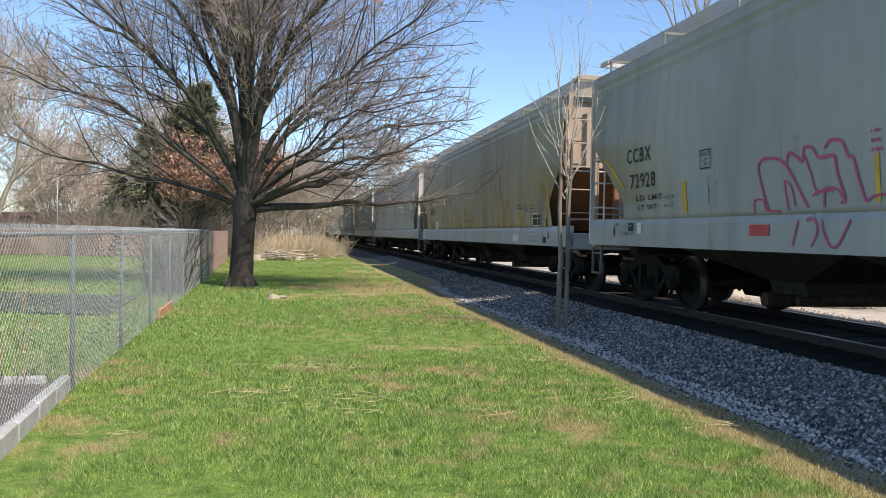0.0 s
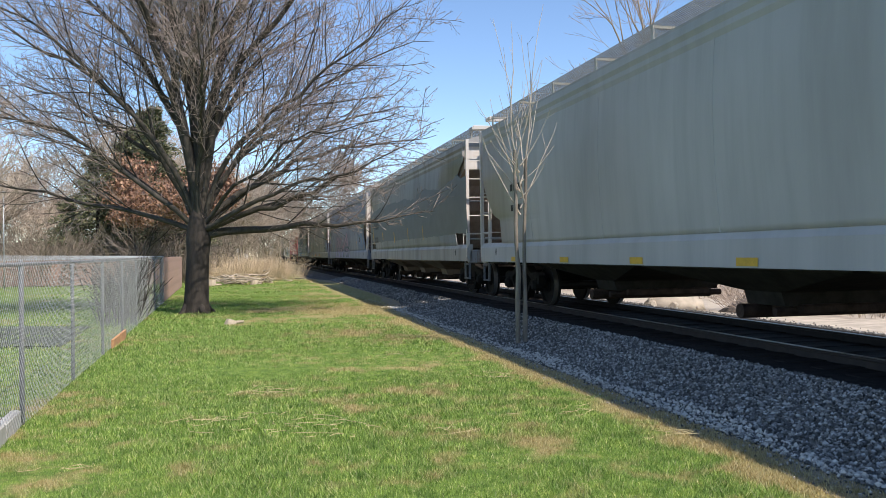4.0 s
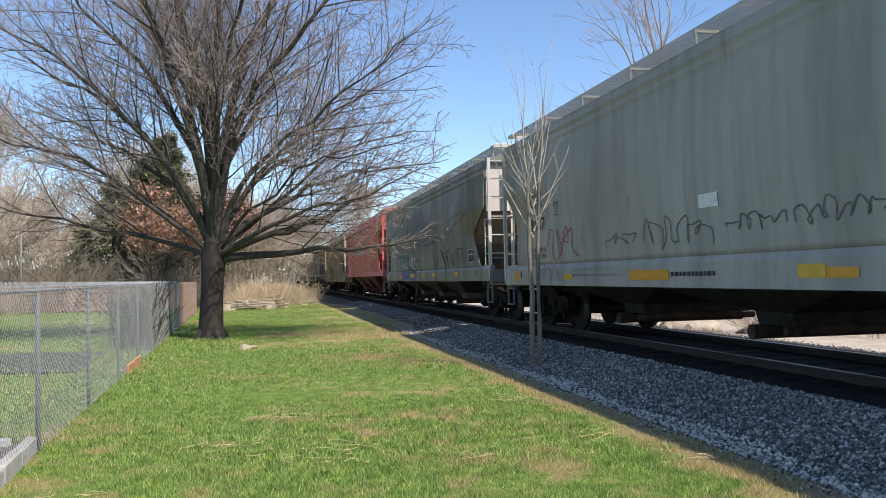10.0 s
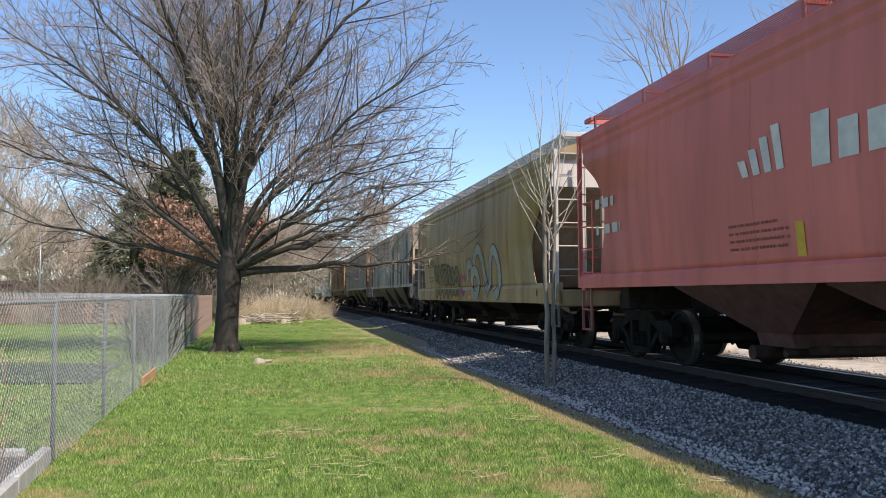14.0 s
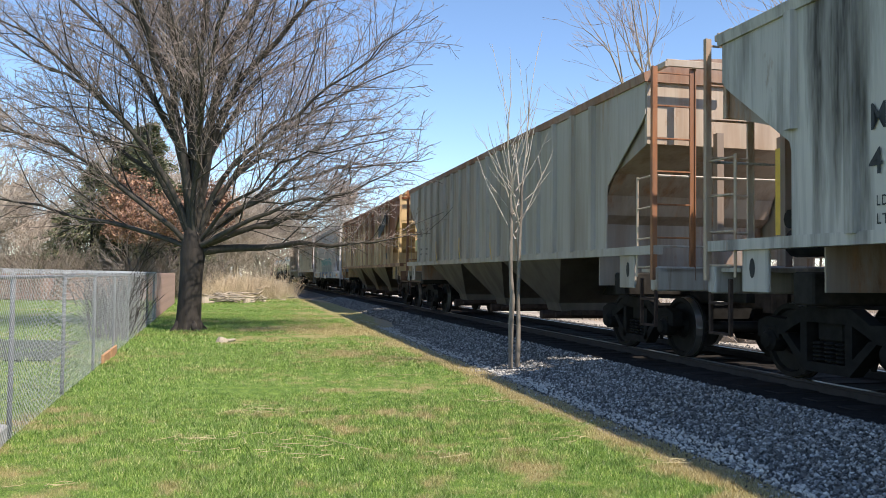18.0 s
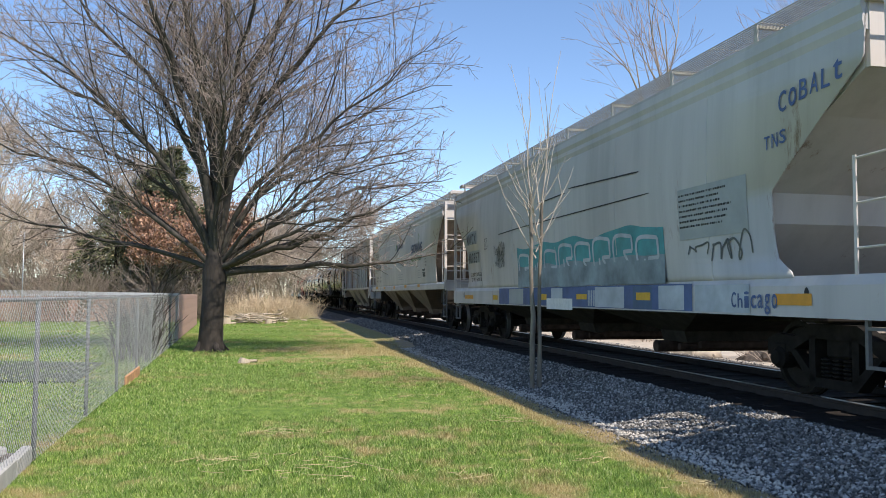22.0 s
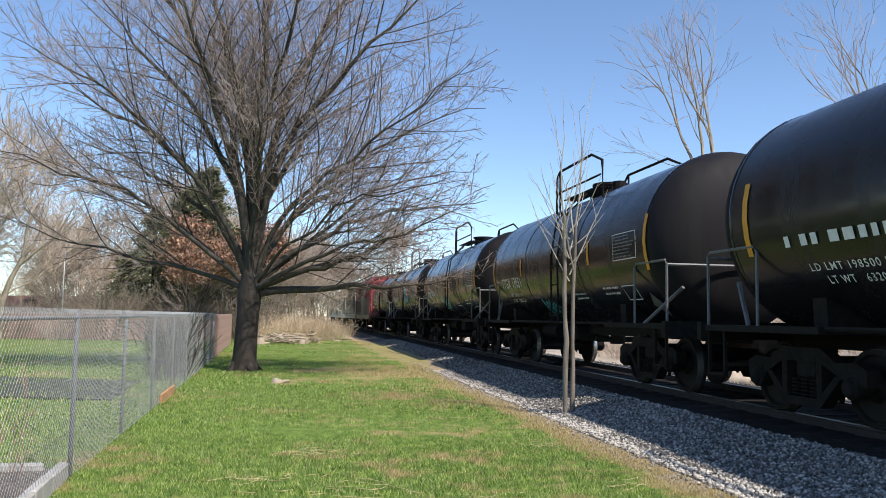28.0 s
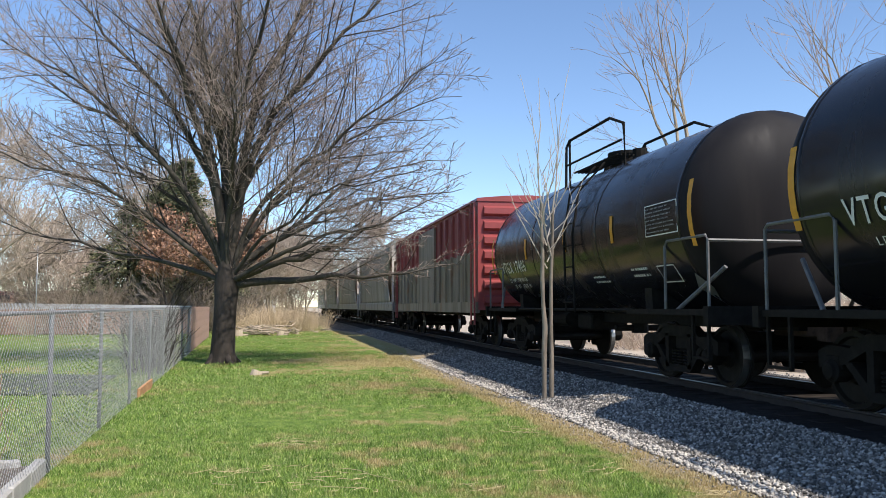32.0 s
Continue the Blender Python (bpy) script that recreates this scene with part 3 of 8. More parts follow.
def hopper_car(L, body, label, style="smooth", eave=3.9, sill=0.90, sill_h=0.40, roof_mat=None, sill_mat=None, end_mat=None, bay_mat=None, walk_mat=None,
               bays=3, ribs=0, rib_mat=None, top=4.2, deep=0.33, group="wagons of the train", name="hopper_wagon", rib_end=7.5, notch=0.80, stile_mat=None, rib_shift=0.0, corner=None):
    car = thing(name, label, "hopper wagon", group)
    half = L / 2 - 0.62
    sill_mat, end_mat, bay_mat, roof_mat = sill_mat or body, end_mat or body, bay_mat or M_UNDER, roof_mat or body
    walk_mat = walk_mat or M_GRATE
    end_trim = P_RED if body is P_RED else P_YEND if body is P_RUSTY else P_OLDTRIM if body in (P_DKRIB, P_LTRIB, P_CREAM) else P_TRIM
    running_gear(car, L)
    zs = sill + sill_h
    deck = sill if style == "smooth" else 0.98      # underside of the end platforms
    e0 = half - 0.31                       # the body's end at the top

    def end_cut(z):                        # how far the side's edge stands back from the end
        k = (z - zs) / (eave - zs)
        if corner:                         # straight cuts: (height, how far back), upwards
            for (za, ba), (zb, bb) in zip(corner, corner[1:]):
                if z <= zb:
                    return ba + (bb - ba) * max(0.0, (z - za) / (zb - za))
            return 0.0
        if style == "ribbed":
            return 0.0 if k > 0.76 else 1.22 * min(1.0, (0.76 - k) / 0.36)
        if k > notch:
            return 0.0
        if k > 0.34:
            q = (notch - k) / (notch - 0.34)
            return 0.10 + 0.86 * math.sin(1.5708 * q) ** 0.8
        return 0.96 - 0.12 * ((0.34 - k) / 0.34) ** 2

    rows = 22 if not corner else 36
    brim = 0.62 if style == "ribbed" else (corner[-1][0] - zs) / (eave - zs) - 0.03 if corner else notch - 0.06
    lev = [zs + (eave - zs) * i / rows for i in range(rows + 1)]
    # side sheets
    for sgn in (1, -1):
        m = Mesh()
        cols = 6
        for lay in (0, 0.018):
            for z in lev:
                x1 = e0 - end_cut(z)
                for j in range(cols + 1):
                    m.v.append((-x1 + 2 * x1 * j / cols, sgn * (side_y(z, style) - lay), z))
        w, hgt = cols + 1, rows + 1
        off = w * hgt
        for i in range(rows):
            for j in range(cols):
                a = i * w + j
                m.f += [(a, a + 1, a + w + 1, a + w), (off + a, off + a + w, off + a + w + 1, off + a + 1)]
        edge = [j for j in range(w)] + [i * w + cols for i in range(1, hgt)] + [(hgt - 1) * w + j for j in range(cols - 1, -1, -1)] + [i * w for i in range(hgt - 2, 0, -1)]
        for a, b in zip(edge, edge[1:] + edge[:1]):
            m.f.append((a, a + off, b + off, b))
        m.m = [0] * len(m.f)
        part("side_sheet", m, body, car, smooth=False if style == "ribbed" else True)
    # hold with its sloping ends
    m = Mesh()
    rings = []
    for i in range(9):
        z = zs - 0.05 + (eave - zs - 0.0) * i / 8
        k = i / 8
        x = e0 - 0.04 - (0 if k > brim else max(2.3 * (brim - k) / brim, end_cut(z) + 0.04))
        y = side_y(z, style) - 0.06
        rings.append([(x, -y, z), (x, y, z), (-x, y, z), (-x, -y, z)])
    m.loft(rings)
    part("slope_sheet", m, end_mat, car, "sloping end sheets streaked with rust and dirt")
    for sgn in (1, -1):
        z0 = zs + (0.60 if style == "ribbed" else brim) * (eave - zs)
        yy = side_y(eave, style) - 0.02
        m = Mesh().box(min(sgn * (e0 - 0.05), sgn * (e0 + 0.012)), max(sgn * (e0 - 0.05), sgn * (e0 + 0.012)), -yy, yy, z0, eave)
        part("end_wall", m, end_trim, car)
    # roof
    m = Mesh()
    ey = side_y(eave, style)
    prof = [(-ey - 0.03, eave - 0.10), (-ey - 0.045, eave + 0.02), (-ey * 0.9, eave + 0.10)] + [(ey * t, eave + 0.10 + (top - eave - 0.10) * (1 - t * t) ** 0.8) for t in (-0.6, -0.3, 0, 0.3, 0.6)] + [(ey * 0.9, eave + 0.10), (ey + 0.045, eave + 0.02), (ey + 0.03, eave - 0.10)]
    m.prism(prof, "x", -e0 - 0.05, e0 + 0.05)
    part("roof", m, roof_mat, car)
    n = 9 if style == "smooth" else 5
    for i in range(n):
        x = -e0 + 1.0 + (2 * e0 - 2.0) * i / (n - 1)
        hatch = shared("hatch" + roof_mat.name, lambda: Mesh().box(-0.55, 0.55, -0.28, 0.28, -0.02, 0.10, bevel=0.03).data("hatch_cover", roof_mat))
        part("hatch_cover", hatch, None, car, at=Matrix.Translation((x, 0, top)))
    # walkway of bars along the roof
    zw = eave + 0.36
    for sgn in (1, -1):
        m = Mesh()
        if style == "ribbed":
            for j in range(4):
                y = sgn * (0.05 + 0.09 * j)
                m.box(-e0 - 0.1, e0 + 0.1, y - 0.012, y + 0.012, zw - 0.112, zw - 0.075)
            part("roof_walkway", m, walk_mat, car, "steel bar walkway on the roof")
            continue
        for j in range(15):
            y = sgn * (0.70 + 0.0445 * j)
            m.box(-e0 - 0.14, e0 + 0.14, y - 0.009, y + 0.009, zw - 0.006, zw + 0.006)
        k = int(2 * e0 / 1.9) * 2
        for i in range(k + 1):
            x = -e0 - 0.12 + (2 * e0 + 0.24) * i / k
            m.box(x - 0.008, x + 0.008, sgn * 1.02 - 0.31, sgn * 1.02 + 0.31, zw - 0.012, zw - 0.006)
        part("roof_walkway", m, walk_mat, car, "steel bar walkway on the roof")
        k = max(4, int(2 * e0 / 1.9))
        m = Mesh().prism([(1.30, eave + 0.05), (1.325, eave + 0.05), (1.325, zw - 0.013), (0.70, zw - 0.013), (0.70, zw - 0.05), (1.30, zw - 0.05)], "x", -0.028, 0.028)
        bracket = m.data("walkway_bracket", walk_mat)
        for i in range(k + 1):
            flip = Matrix.Identity(4) if sgn > 0 else pose(0, 0, 0, 0, 0, 180)
            part("walkway_bracket", bracket, None, car, at=Matrix.Translation((-e0 + 2 * e0 * i / k, 0, 0)) @ flip)
    for sgn in (1, -1):
        m = Mesh()
        zb = zw if style == "smooth" else eave + 0.12
        m.box(sgn * (e0 + 0.32) - 0.02, sgn * (e0 + 0.32) + 0.02, 0.2, 1.36, zb - 0.07, zb + 0.03, bevel=0.008)
        for y in (1.36,):
            m.box(min(sgn * e0, sgn * (e0 + 0.34)), max(sgn * e0, sgn * (e0 + 0.34)), y - 0.03, y + 0.03, zb - 0.08, zb, bevel=0.008)
        part("end_step", m, end_trim, car, "pale steel step over the wagon's end")
    # upright weld seams of the side sheets
    for sgn in (1, -1) if style == "smooth" else ():
        for i in range(1, 6):
            x = -e0 + 2 * e0 * i / 6
            rings = []
            for z in lev[:-2]:
                y = side_y(z, style)
                rings.append([(x - 0.016, sgn * (y - 0.004), z), (x - 0.008, sgn * (y + 0.005), z), (x + 0.008, sgn * (y + 0.005), z), (x + 0.016, sgn * (y - 0.004), z)])
            part("weld_seam", Mesh().loft(rings), body, car)
    # rolled edge under the eaves
    for sgn in (1, -1) if style == "smooth" else ():
        y = sgn * side_y(eave - 0.2, style)
        pr = [(y - sgn * 0.04, eave - 0.36), (y + sgn * 0.012, eave - 0.345), (y + sgn * 0.03, eave - 0.27), (y + sgn * 0.022, eave - 0.20), (y + sgn * 0.045, eave - 0.13), (y + sgn * 0.03, eave - 0.02), (y - sgn * 0.04, eave)]
        part("top_sill", Mesh().prism(pr, "x", -e0, e0), sill_mat, car)
    # side sills
    for sgn in (1, -1):
        m = Mesh()
        y = sgn * (side_y(zs, style) + 0.035)
        if style == "smooth":
            pr = [(y, sill), (y, sill + sill_h * 0.8), (y - sgn * 0.05, zs + 0.02), (y - sgn * 0.14, zs + 0.02), (y - sgn * 0.14, sill)]
        else:
            pr = [(y, sill), (y, zs + 0.02), (y - sgn * 0.14, zs + 0.02), (y - sgn * 0.14, sill)]
        m.prism(pr, "x", -half, half)
        part("side_sill", m, sill_mat, car)
        if style == "smooth" and sill_h > 0.3:
            for x in (half - 1.2, 1.2 - half):
                m = Mesh()
                # no opening is cut: a flat black oval gives the hole's dark inside
                m.add([(x + 0.042 * math.cos(0.5236 * k), y + sgn * 0.004, sill + sill_h * 0.55 + 0.085 * math.sin(0.5236 * k)) for k in range(12)], [tuple(range(12))])
                part("jacking_hole", m, M_HOSE, car, "flat black oval painted for a hole in the sill")
    # ribs
    for sgn in (1, -1) if ribs else ():
        for i in range(ribs):
            m = Mesh()
            x = rib_shift - rib_end + 2 * rib_end * i / (ribs - 1)
            z0 = zs
            for z in lev:
                if abs(x) > e0 - end_cut(z) - 0.04:
                    z0 = max(z0, z + 0.22)
            if z0 > zs + 0.5 * (eave - zs):
                continue
            y = sgn * side_y(2.5, style)
            m.prism([(x - 0.075, y - sgn * 0.01), (x - 0.055, y + sgn * 0.07), (x + 0.055, y + sgn * 0.07), (x + 0.075, y - sgn * 0.01)], "z", z0, eave - 0.1)
            part("rib", m, rib_mat or body, car)
    # hopper bays under the sill
    span = 2 * (half - 3.4)
    for i in range(bays):
        m = Mesh()
        c = -span / 2 + span * (i + 0.5) / bays
        w = span / bays / 2
        yt, yb = side_y(zs, style) - 0.03, 0.62
        ring = lambda hx, hy, z: [(c - hx, -hy, z), (c + hx, -hy, z), (c + hx, hy, z), (c - hx, hy, z)]
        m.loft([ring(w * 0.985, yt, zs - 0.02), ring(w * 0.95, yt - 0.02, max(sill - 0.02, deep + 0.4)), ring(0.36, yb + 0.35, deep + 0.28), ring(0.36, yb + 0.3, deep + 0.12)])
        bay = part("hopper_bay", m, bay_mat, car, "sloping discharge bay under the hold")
        g = Mesh()
        g.box(c - 0.42, c + 0.42, -0.75, 0.75, deep + 0.03, deep + 0.14, bevel=0.02)
        g.tube([(c - 0.3, -1.02, deep + 0.06), (c - 0.3, 1.02, deep + 0.06)], 0.05, 8)
        g.tube([(c + 0.22, -1.12, deep + 0.04), (c + 0.22, 1.12, deep + 0.04)], 0.09, 10)
        part("outlet_gate", g, M_RUSTY, bay, "rusty outlet gate")
    # open platforms at the ends
    for sgn in (1, -1):
        m = Mesh()
        m.box(min(sgn * half, sgn * (half - 0.16)), max(sgn * half, sgn * (half - 0.16)), -1.5, 1.5, deck - 0.05, deck + 0.28, bevel=0.02)
        m.box(min(sgn * half, sgn * (half - 0.55)), max(sgn * half, sgn * (half - 0.55)), -1.42, 1.42, deck + 0.2, deck + 0.25)
        part("end_platform", m, sill_mat, car)
        # bolster over the truck, and the plates that carry the corner
        xb = sgn * (L / 2 - 2.08)
        part("bolster", Mesh().box(xb - 0.16, xb + 0.16, -1.32, 1.32, 0.84, max(1.06, deck + 0.2), bevel=0.02), M_UNDER, car)
        if style == "ribbed":
            for y in (1.46, -1.46):
                x0, x1 = sorted((sgn * (half - 0.66), sgn * (half - 1.12)))
                plate = part("corner_plate", Mesh().box(x0, x1, y - 0.02, y + 0.02, deck - 0.02, zs - 0.02, bevel=0.008), M_YBAY if body is P_RUSTY else sill_mat, car)
                x = sgn * (half - 0.85)
                # again a flat black oval painted for the shade inside a hole
                part("jacking_hole", Mesh().add([(x + 0.05 * math.cos(0.5236 * k), y + (0.024 if y > 0 else -0.024), deck + 0.24 + 0.11 * math.sin(0.5236 * k)) for k in range(12)], [tuple(range(12))]), M_HOSE, plate)
            xp = sgn * (e0 - 1.62)
            part("lower_end_sheet", Mesh().box(xp - 0.012, xp + 0.012, -1.43, 1.43, deck, zs + 0.55), end_mat, car)
        for y in (1.38, -1.38):
            if y > 0:
                ladder(car, sgn * (half - 0.03), y * 0.89, deck + 0.1, eave + 0.05, stile_mat or end_trim, 0.56, False, label="steel ladder at the wagon's end", broad=0.036)
            m = Mesh()
            m.box(sgn * (half - 0.55) - 0.02, sgn * (half - 0.55) + 0.02, y * 1.08 - 0.008, y * 1.08 + 0.008, deck + 0.14, deck + 1.53)
            for z in (0.27, 0.66, 1.08, 1.50):
                m.tube([(sgn * (half - 0.55), y * 1.08, deck + z), (sgn * (half - 0.02), y * 1.08, deck + z + 0.01)], 0.012, 5)
            part("grab_rail", m, end_trim, car)
            m = Mesh()
            for k in (-0.2, 0.2):
                m.box(sgn * (half - 0.24) + k - 0.02, sgn * (half - 0.24) + k + 0.02, y * 1.07 - 0.02, y * 1.07 + 0.02, 0.45, deck + 0.12)
            for z in (0.47, 0.82):
                m.box(sgn * (half - 0.24) - 0.2, sgn * (half - 0.24) + 0.2, y * 1.07 - 0.03, y * 1.07 + 0.03, z - 0.015, z + 0.015)
            part("stirrup_step", m, M_RUSTY if style == "ribbed" else P_REDDK if body is P_RED else M_DULLRAIL, car)
        for y in (0.5, -0.5):
            m = Mesh().box(sgn * (half - 0.1) - 0.05, sgn * (half - 0.1) + 0.05, y - 0.05, y + 0.05, deck + 0.2, eave - 0.8)
            part("end_post", m, end_mat, car)
        m = Mesh()
        m.tube([(sgn * (half - 0.05), -1.45, deck + 0.55), (sgn * (half - 0.05), 1.45, deck + 0.55)], 0.018, 6)
        m.tube([(sgn * (half - 0.05), -1.45, deck + 1.5), (sgn * (half - 0.05), 1.45, deck + 1.5)], 0.018, 6)
        part("hand_rail", m, sill_mat, car)
    # brake gear on the leading platform
    m = Mesh()
    m.tube([(half - 1.0, 0.55, deck + 0.55), (half - 0.35, 0.55, deck + 0.55)], 0.17, 12)
    m.tube([(half - 0.7, 0.1, deck + 0.8), (half - 0.7, 0.9, deck + 0.8)], 0.11, 10)
    m.box(half - 1.0, half - 0.5, -0.4, 0.1, deck + 0.25, deck + 0.6, bevel=0.03)
    part("brake_gear", m, M_UNDER, car)
    SKIN[car.name] = (style, zs, sill)
    return car, half, e0


def glyphs(words, bold=0.008, spread=1.0):
    """Outline letters as flat vertices and faces."""
    cu = bpy.data.curves.new("letters", "FONT")
    cu.body, cu.resolution_u, cu.offset, cu.space_character = words, 3, bold, spread
    ob = bpy.data.objects.new("letters", cu)
    me = ob.to_mesh()
    v, f = np.array([p.co[:2] for p in me.vertices]), [tuple(p.vertices) for p in me.polygons]
    ob.to_mesh_clear()
    bpy.data.objects.remove(ob)
    return v, f


def tank_car(L, body, label):
    car = thing("tank_wagon", label, "tank wagon", "tank wagons of the train")
    half = L / 2 - 0.55
    running_gear(car, L, 1.75, M_STEEL_DARK)
    r, zc = 1.46, 2.40
    e = half - 0.12
    SKIN[car.name] = ("tank", r, zc)
    n = 40
    m = Mesh()
    rings = []
    for i in range(13):
        k = i / 12
        x = -e + 0.62 * (1 - math.cos(1.5708 * k)) if i < 12 else -e + 0.62
        rings.append((x, r * math.sin(1.5708 * k) ** 0.75 if k > 0 else 0.05))
    xs = rings + [(x, r) for x in (-e * 0.5, 0, e * 0.5)] + [(-x, q) for x, q in reversed(rings)]
    m.loft([circle_x(x, q, n, 0, zc) for x, q in xs[12:-12]], caps=False)
    part("tank_shell", m, body, car, smooth=True)
    for sgn in (1, -1):
        m = Mesh()
        m.loft([circle_x(sgn * x, max(q, 0.05), n, 0, zc) for x, q in rings])
        part("tank_head", m, P_HEAD, car, "dull black domed tank end", smooth=True)
        if sgn < 0:
            head = car.children[-1]
            for words, y0, y1, z0 in (("VTGX", 0.45, -0.35, zc + 0.52), ("CAP", 0.12, -0.22, zc + 0.16), ("CAP", 0.12, -0.22, zc - 0.02)):
                verts, faces = glyphs(words)
                lo, hi, tall = verts[:, 0].min(), verts[:, 0].max(), (0.24 if words == "VTGX" else 0.12)
                pts = []
                for p, q in verts:
                    y, z = y0 + (y1 - y0) * (p - lo) / (hi - lo), z0 + tall * q / verts[:, 1].max()
                    k = math.asin(min(1, (math.hypot(y, z - zc) / r) ** 1.3333))
                    pts.append((-e + 0.62 * (1 - math.cos(k)) - 0.012, y, z))
                part("lettering", Mesh().add(pts, faces), M_WHITE, head)
    # girth seams
    for x in (-e + 0.66, -e * 0.33, e * 0.33, e - 0.66):
        m = Mesh()
        m.loft([circle_x(x - 0.03, r + 0.001, n, 0, zc), circle_x(x - 0.02, r + 0.008, n, 0, zc), circle_x(x + 0.02, r + 0.008, n, 0, zc), circle_x(x + 0.03, r + 0.001, n, 0, zc)], caps=False)
        part("weld_seam", m, body, car, smooth=True)
    # man-way, platform and rails on top
    m = Mesh()
    m.tube([(0, 0, zc + r - 0.1), (0, 0, zc + r + 0.22)], 0.36, 16)
    m.tube([(0, 0, zc + r + 0.22), (0, 0, zc + r + 0.28)], 0.40, 16)
    m.tube([(0.75, 0.1, zc + r - 0.05), (0.75, 0.1, zc + r + 0.30)], 0.10, 10)
    m.tube([(-0.75, 0.1, zc + r - 0.05), (-0.75, 0.1, zc + r + 0.22)], 0.14, 10)
    part("manway", m, M_STEEL_DARK, car)
    m = Mesh()
    for y in (0.55, -0.55):
        for j in range(5):
            yy = y + (j - 2) * 0.08
            m.box(-1.1, 1.1, yy - 0.015, yy + 0.015, zc + r + 0.02, zc + r + 0.05)
    part("top_grating", m, M_STEEL_DARK, car)
    for y in (0.85, -0.85):
        m = Mesh()
        z0, z1 = zc + r - 0.35, zc + r + 0.82
        z1 -= 0.12
        m.tube([(-1.75, y, z0), (-1.7, y, z1 - 0.22), (-1.1, y, z1), (1.0, y, z1), (1.2, y, z1 - 0.12), (1.25, y, z0)], 0.03, 7)
        m.tube([(-1.6, y, z0 + 0.55), (1.25, y, z0 + 0.55)], 0.022, 6)
        for x in (1.0,):
            m.tube([(x, y, z0), (x, y, z1)], 0.025, 6)
        part("safety_rail", m, M_STEEL_DARK, car)
    # side ladder to the platform
    for y, sg in ((1.5, 1), (-1.5, -1)):
        m = Mesh()
        for x in (-0.95, -0.5):
            m.tube([(x, sg * 1.52, 1.0), (x, sg * 1.55, zc), (x, sg * 1.42, zc + 0.8), (x, sg * 0.9, zc + r - 0.1)], 0.022, 6)
        for i in range(8):
            a = -0.9 + 0.26 * i
            m.tube([(-0.95, sg * 1.56 * math.cos(max(0, a)), zc + 1.56 * math.sin(a)), (-0.5, sg * 1.56 * math.cos(max(0, a)), zc + 1.56 * math.sin(a))], 0.014, 5)
        part("ladder", m, M_STEEL_DARK, car)
        # long foot board and rail along the side
    for sgn in (1, -1):
        m = Mesh()
        m.box(min(sgn * half, sgn * (half - 2.5)), max(sgn * half, sgn * (half - 2.5)), -1.45, 1.45, 0.98, 1.06)
        m.box(sgn * half - 0.06, sgn * half + 0.06, -1.5, 1.5, 0.86, 1.10)
        part("end_platform", m, M_STEEL_DARK, car)
        m = Mesh()
        for y in (1.4, -1.4):
            m.tube([(sgn * (half - 0.08), y, 1.05), (sgn * (half - 0.08), y, 1.97), (sgn * (half - 0.14), y, 2.02), (sgn * (half - 1.20), y, 2.02), (sgn * (half - 1.27), y, 1.95), (sgn * (half - 1.27), y, 1.05)], 0.022, 6)
            m.tube([(sgn * (half - 1.0), y * 0.97, 1.05), (sgn * (half - 0.25), y * 0.75, 1.62)], 0.03, 6)
        m.tube([(sgn * (half - 0.08), -1.4, 1.95), (sgn * (half - 0.08), 1.4, 1.95)], 0.024, 6)
        part("end_rail", m, M_DULLRAIL, car)
        for y in (1.40, -1.40):
            m = Mesh()
            for k in (-0.2, 0.2):
                m.box(sgn * (half - 0.3) + k - 0.02, sgn * (half - 0.3) + k + 0.02, y - 0.02, y + 0.02, 0.4, 1.0)
            m.box(sgn * (half - 0.3) - 0.2, sgn * (half - 0.3) + 0.2, y - 0.03, y + 0.03, 0.41, 0.44)
            part("stirrup_step", m, M_STEEL_DARK, car)
        # saddle over the truck
        m = Mesh()
        m.prism([(-1.2, 1.04), (1.2, 1.04), (1.22, 1.38), (0.9, 1.25), (0.45, 1.0), (-0.45, 1.0), (-0.9, 1.25), (-1.22, 1.38)], "x", sgn * (half - 2.2) - 0.12, sgn * (half - 2.2) + 0.12)
        part("saddle", m, M_STEEL_DARK, car)
    m = Mesh()
    m.tube([(-0.4, 0, zc - r - 0.35), (-0.4, 0, zc - r + 0.1)], 0.16, 12)
    m.tube([(-0.4, -0.5, zc - r - 0.25), (-0.4, 0.5, zc - r - 0.25)], 0.06, 8)
    part("bottom_valve", m, M_STEEL_DARK, car)
    part("valve_box", Mesh().box(0.8, 1.6, -0.3, 0.5, 0.62, 0.95, bevel=0.04), M_STEEL_DARK, car)
    part("air_tank", Mesh().tube([(1.9, 0.5, 0.82), (3.0, 0.5, 0.82)], 0.16, 12), M_STEEL_DARK, car)
    for y in (1.36, -1.36):
        m = Mesh().tube([(-half + 2.4, y, 1.04), (half - 2.4, y, 1.04)], 0.03, 6)
        part("side_rod", m, M_STEEL_DARK, car)
    return car, half, e


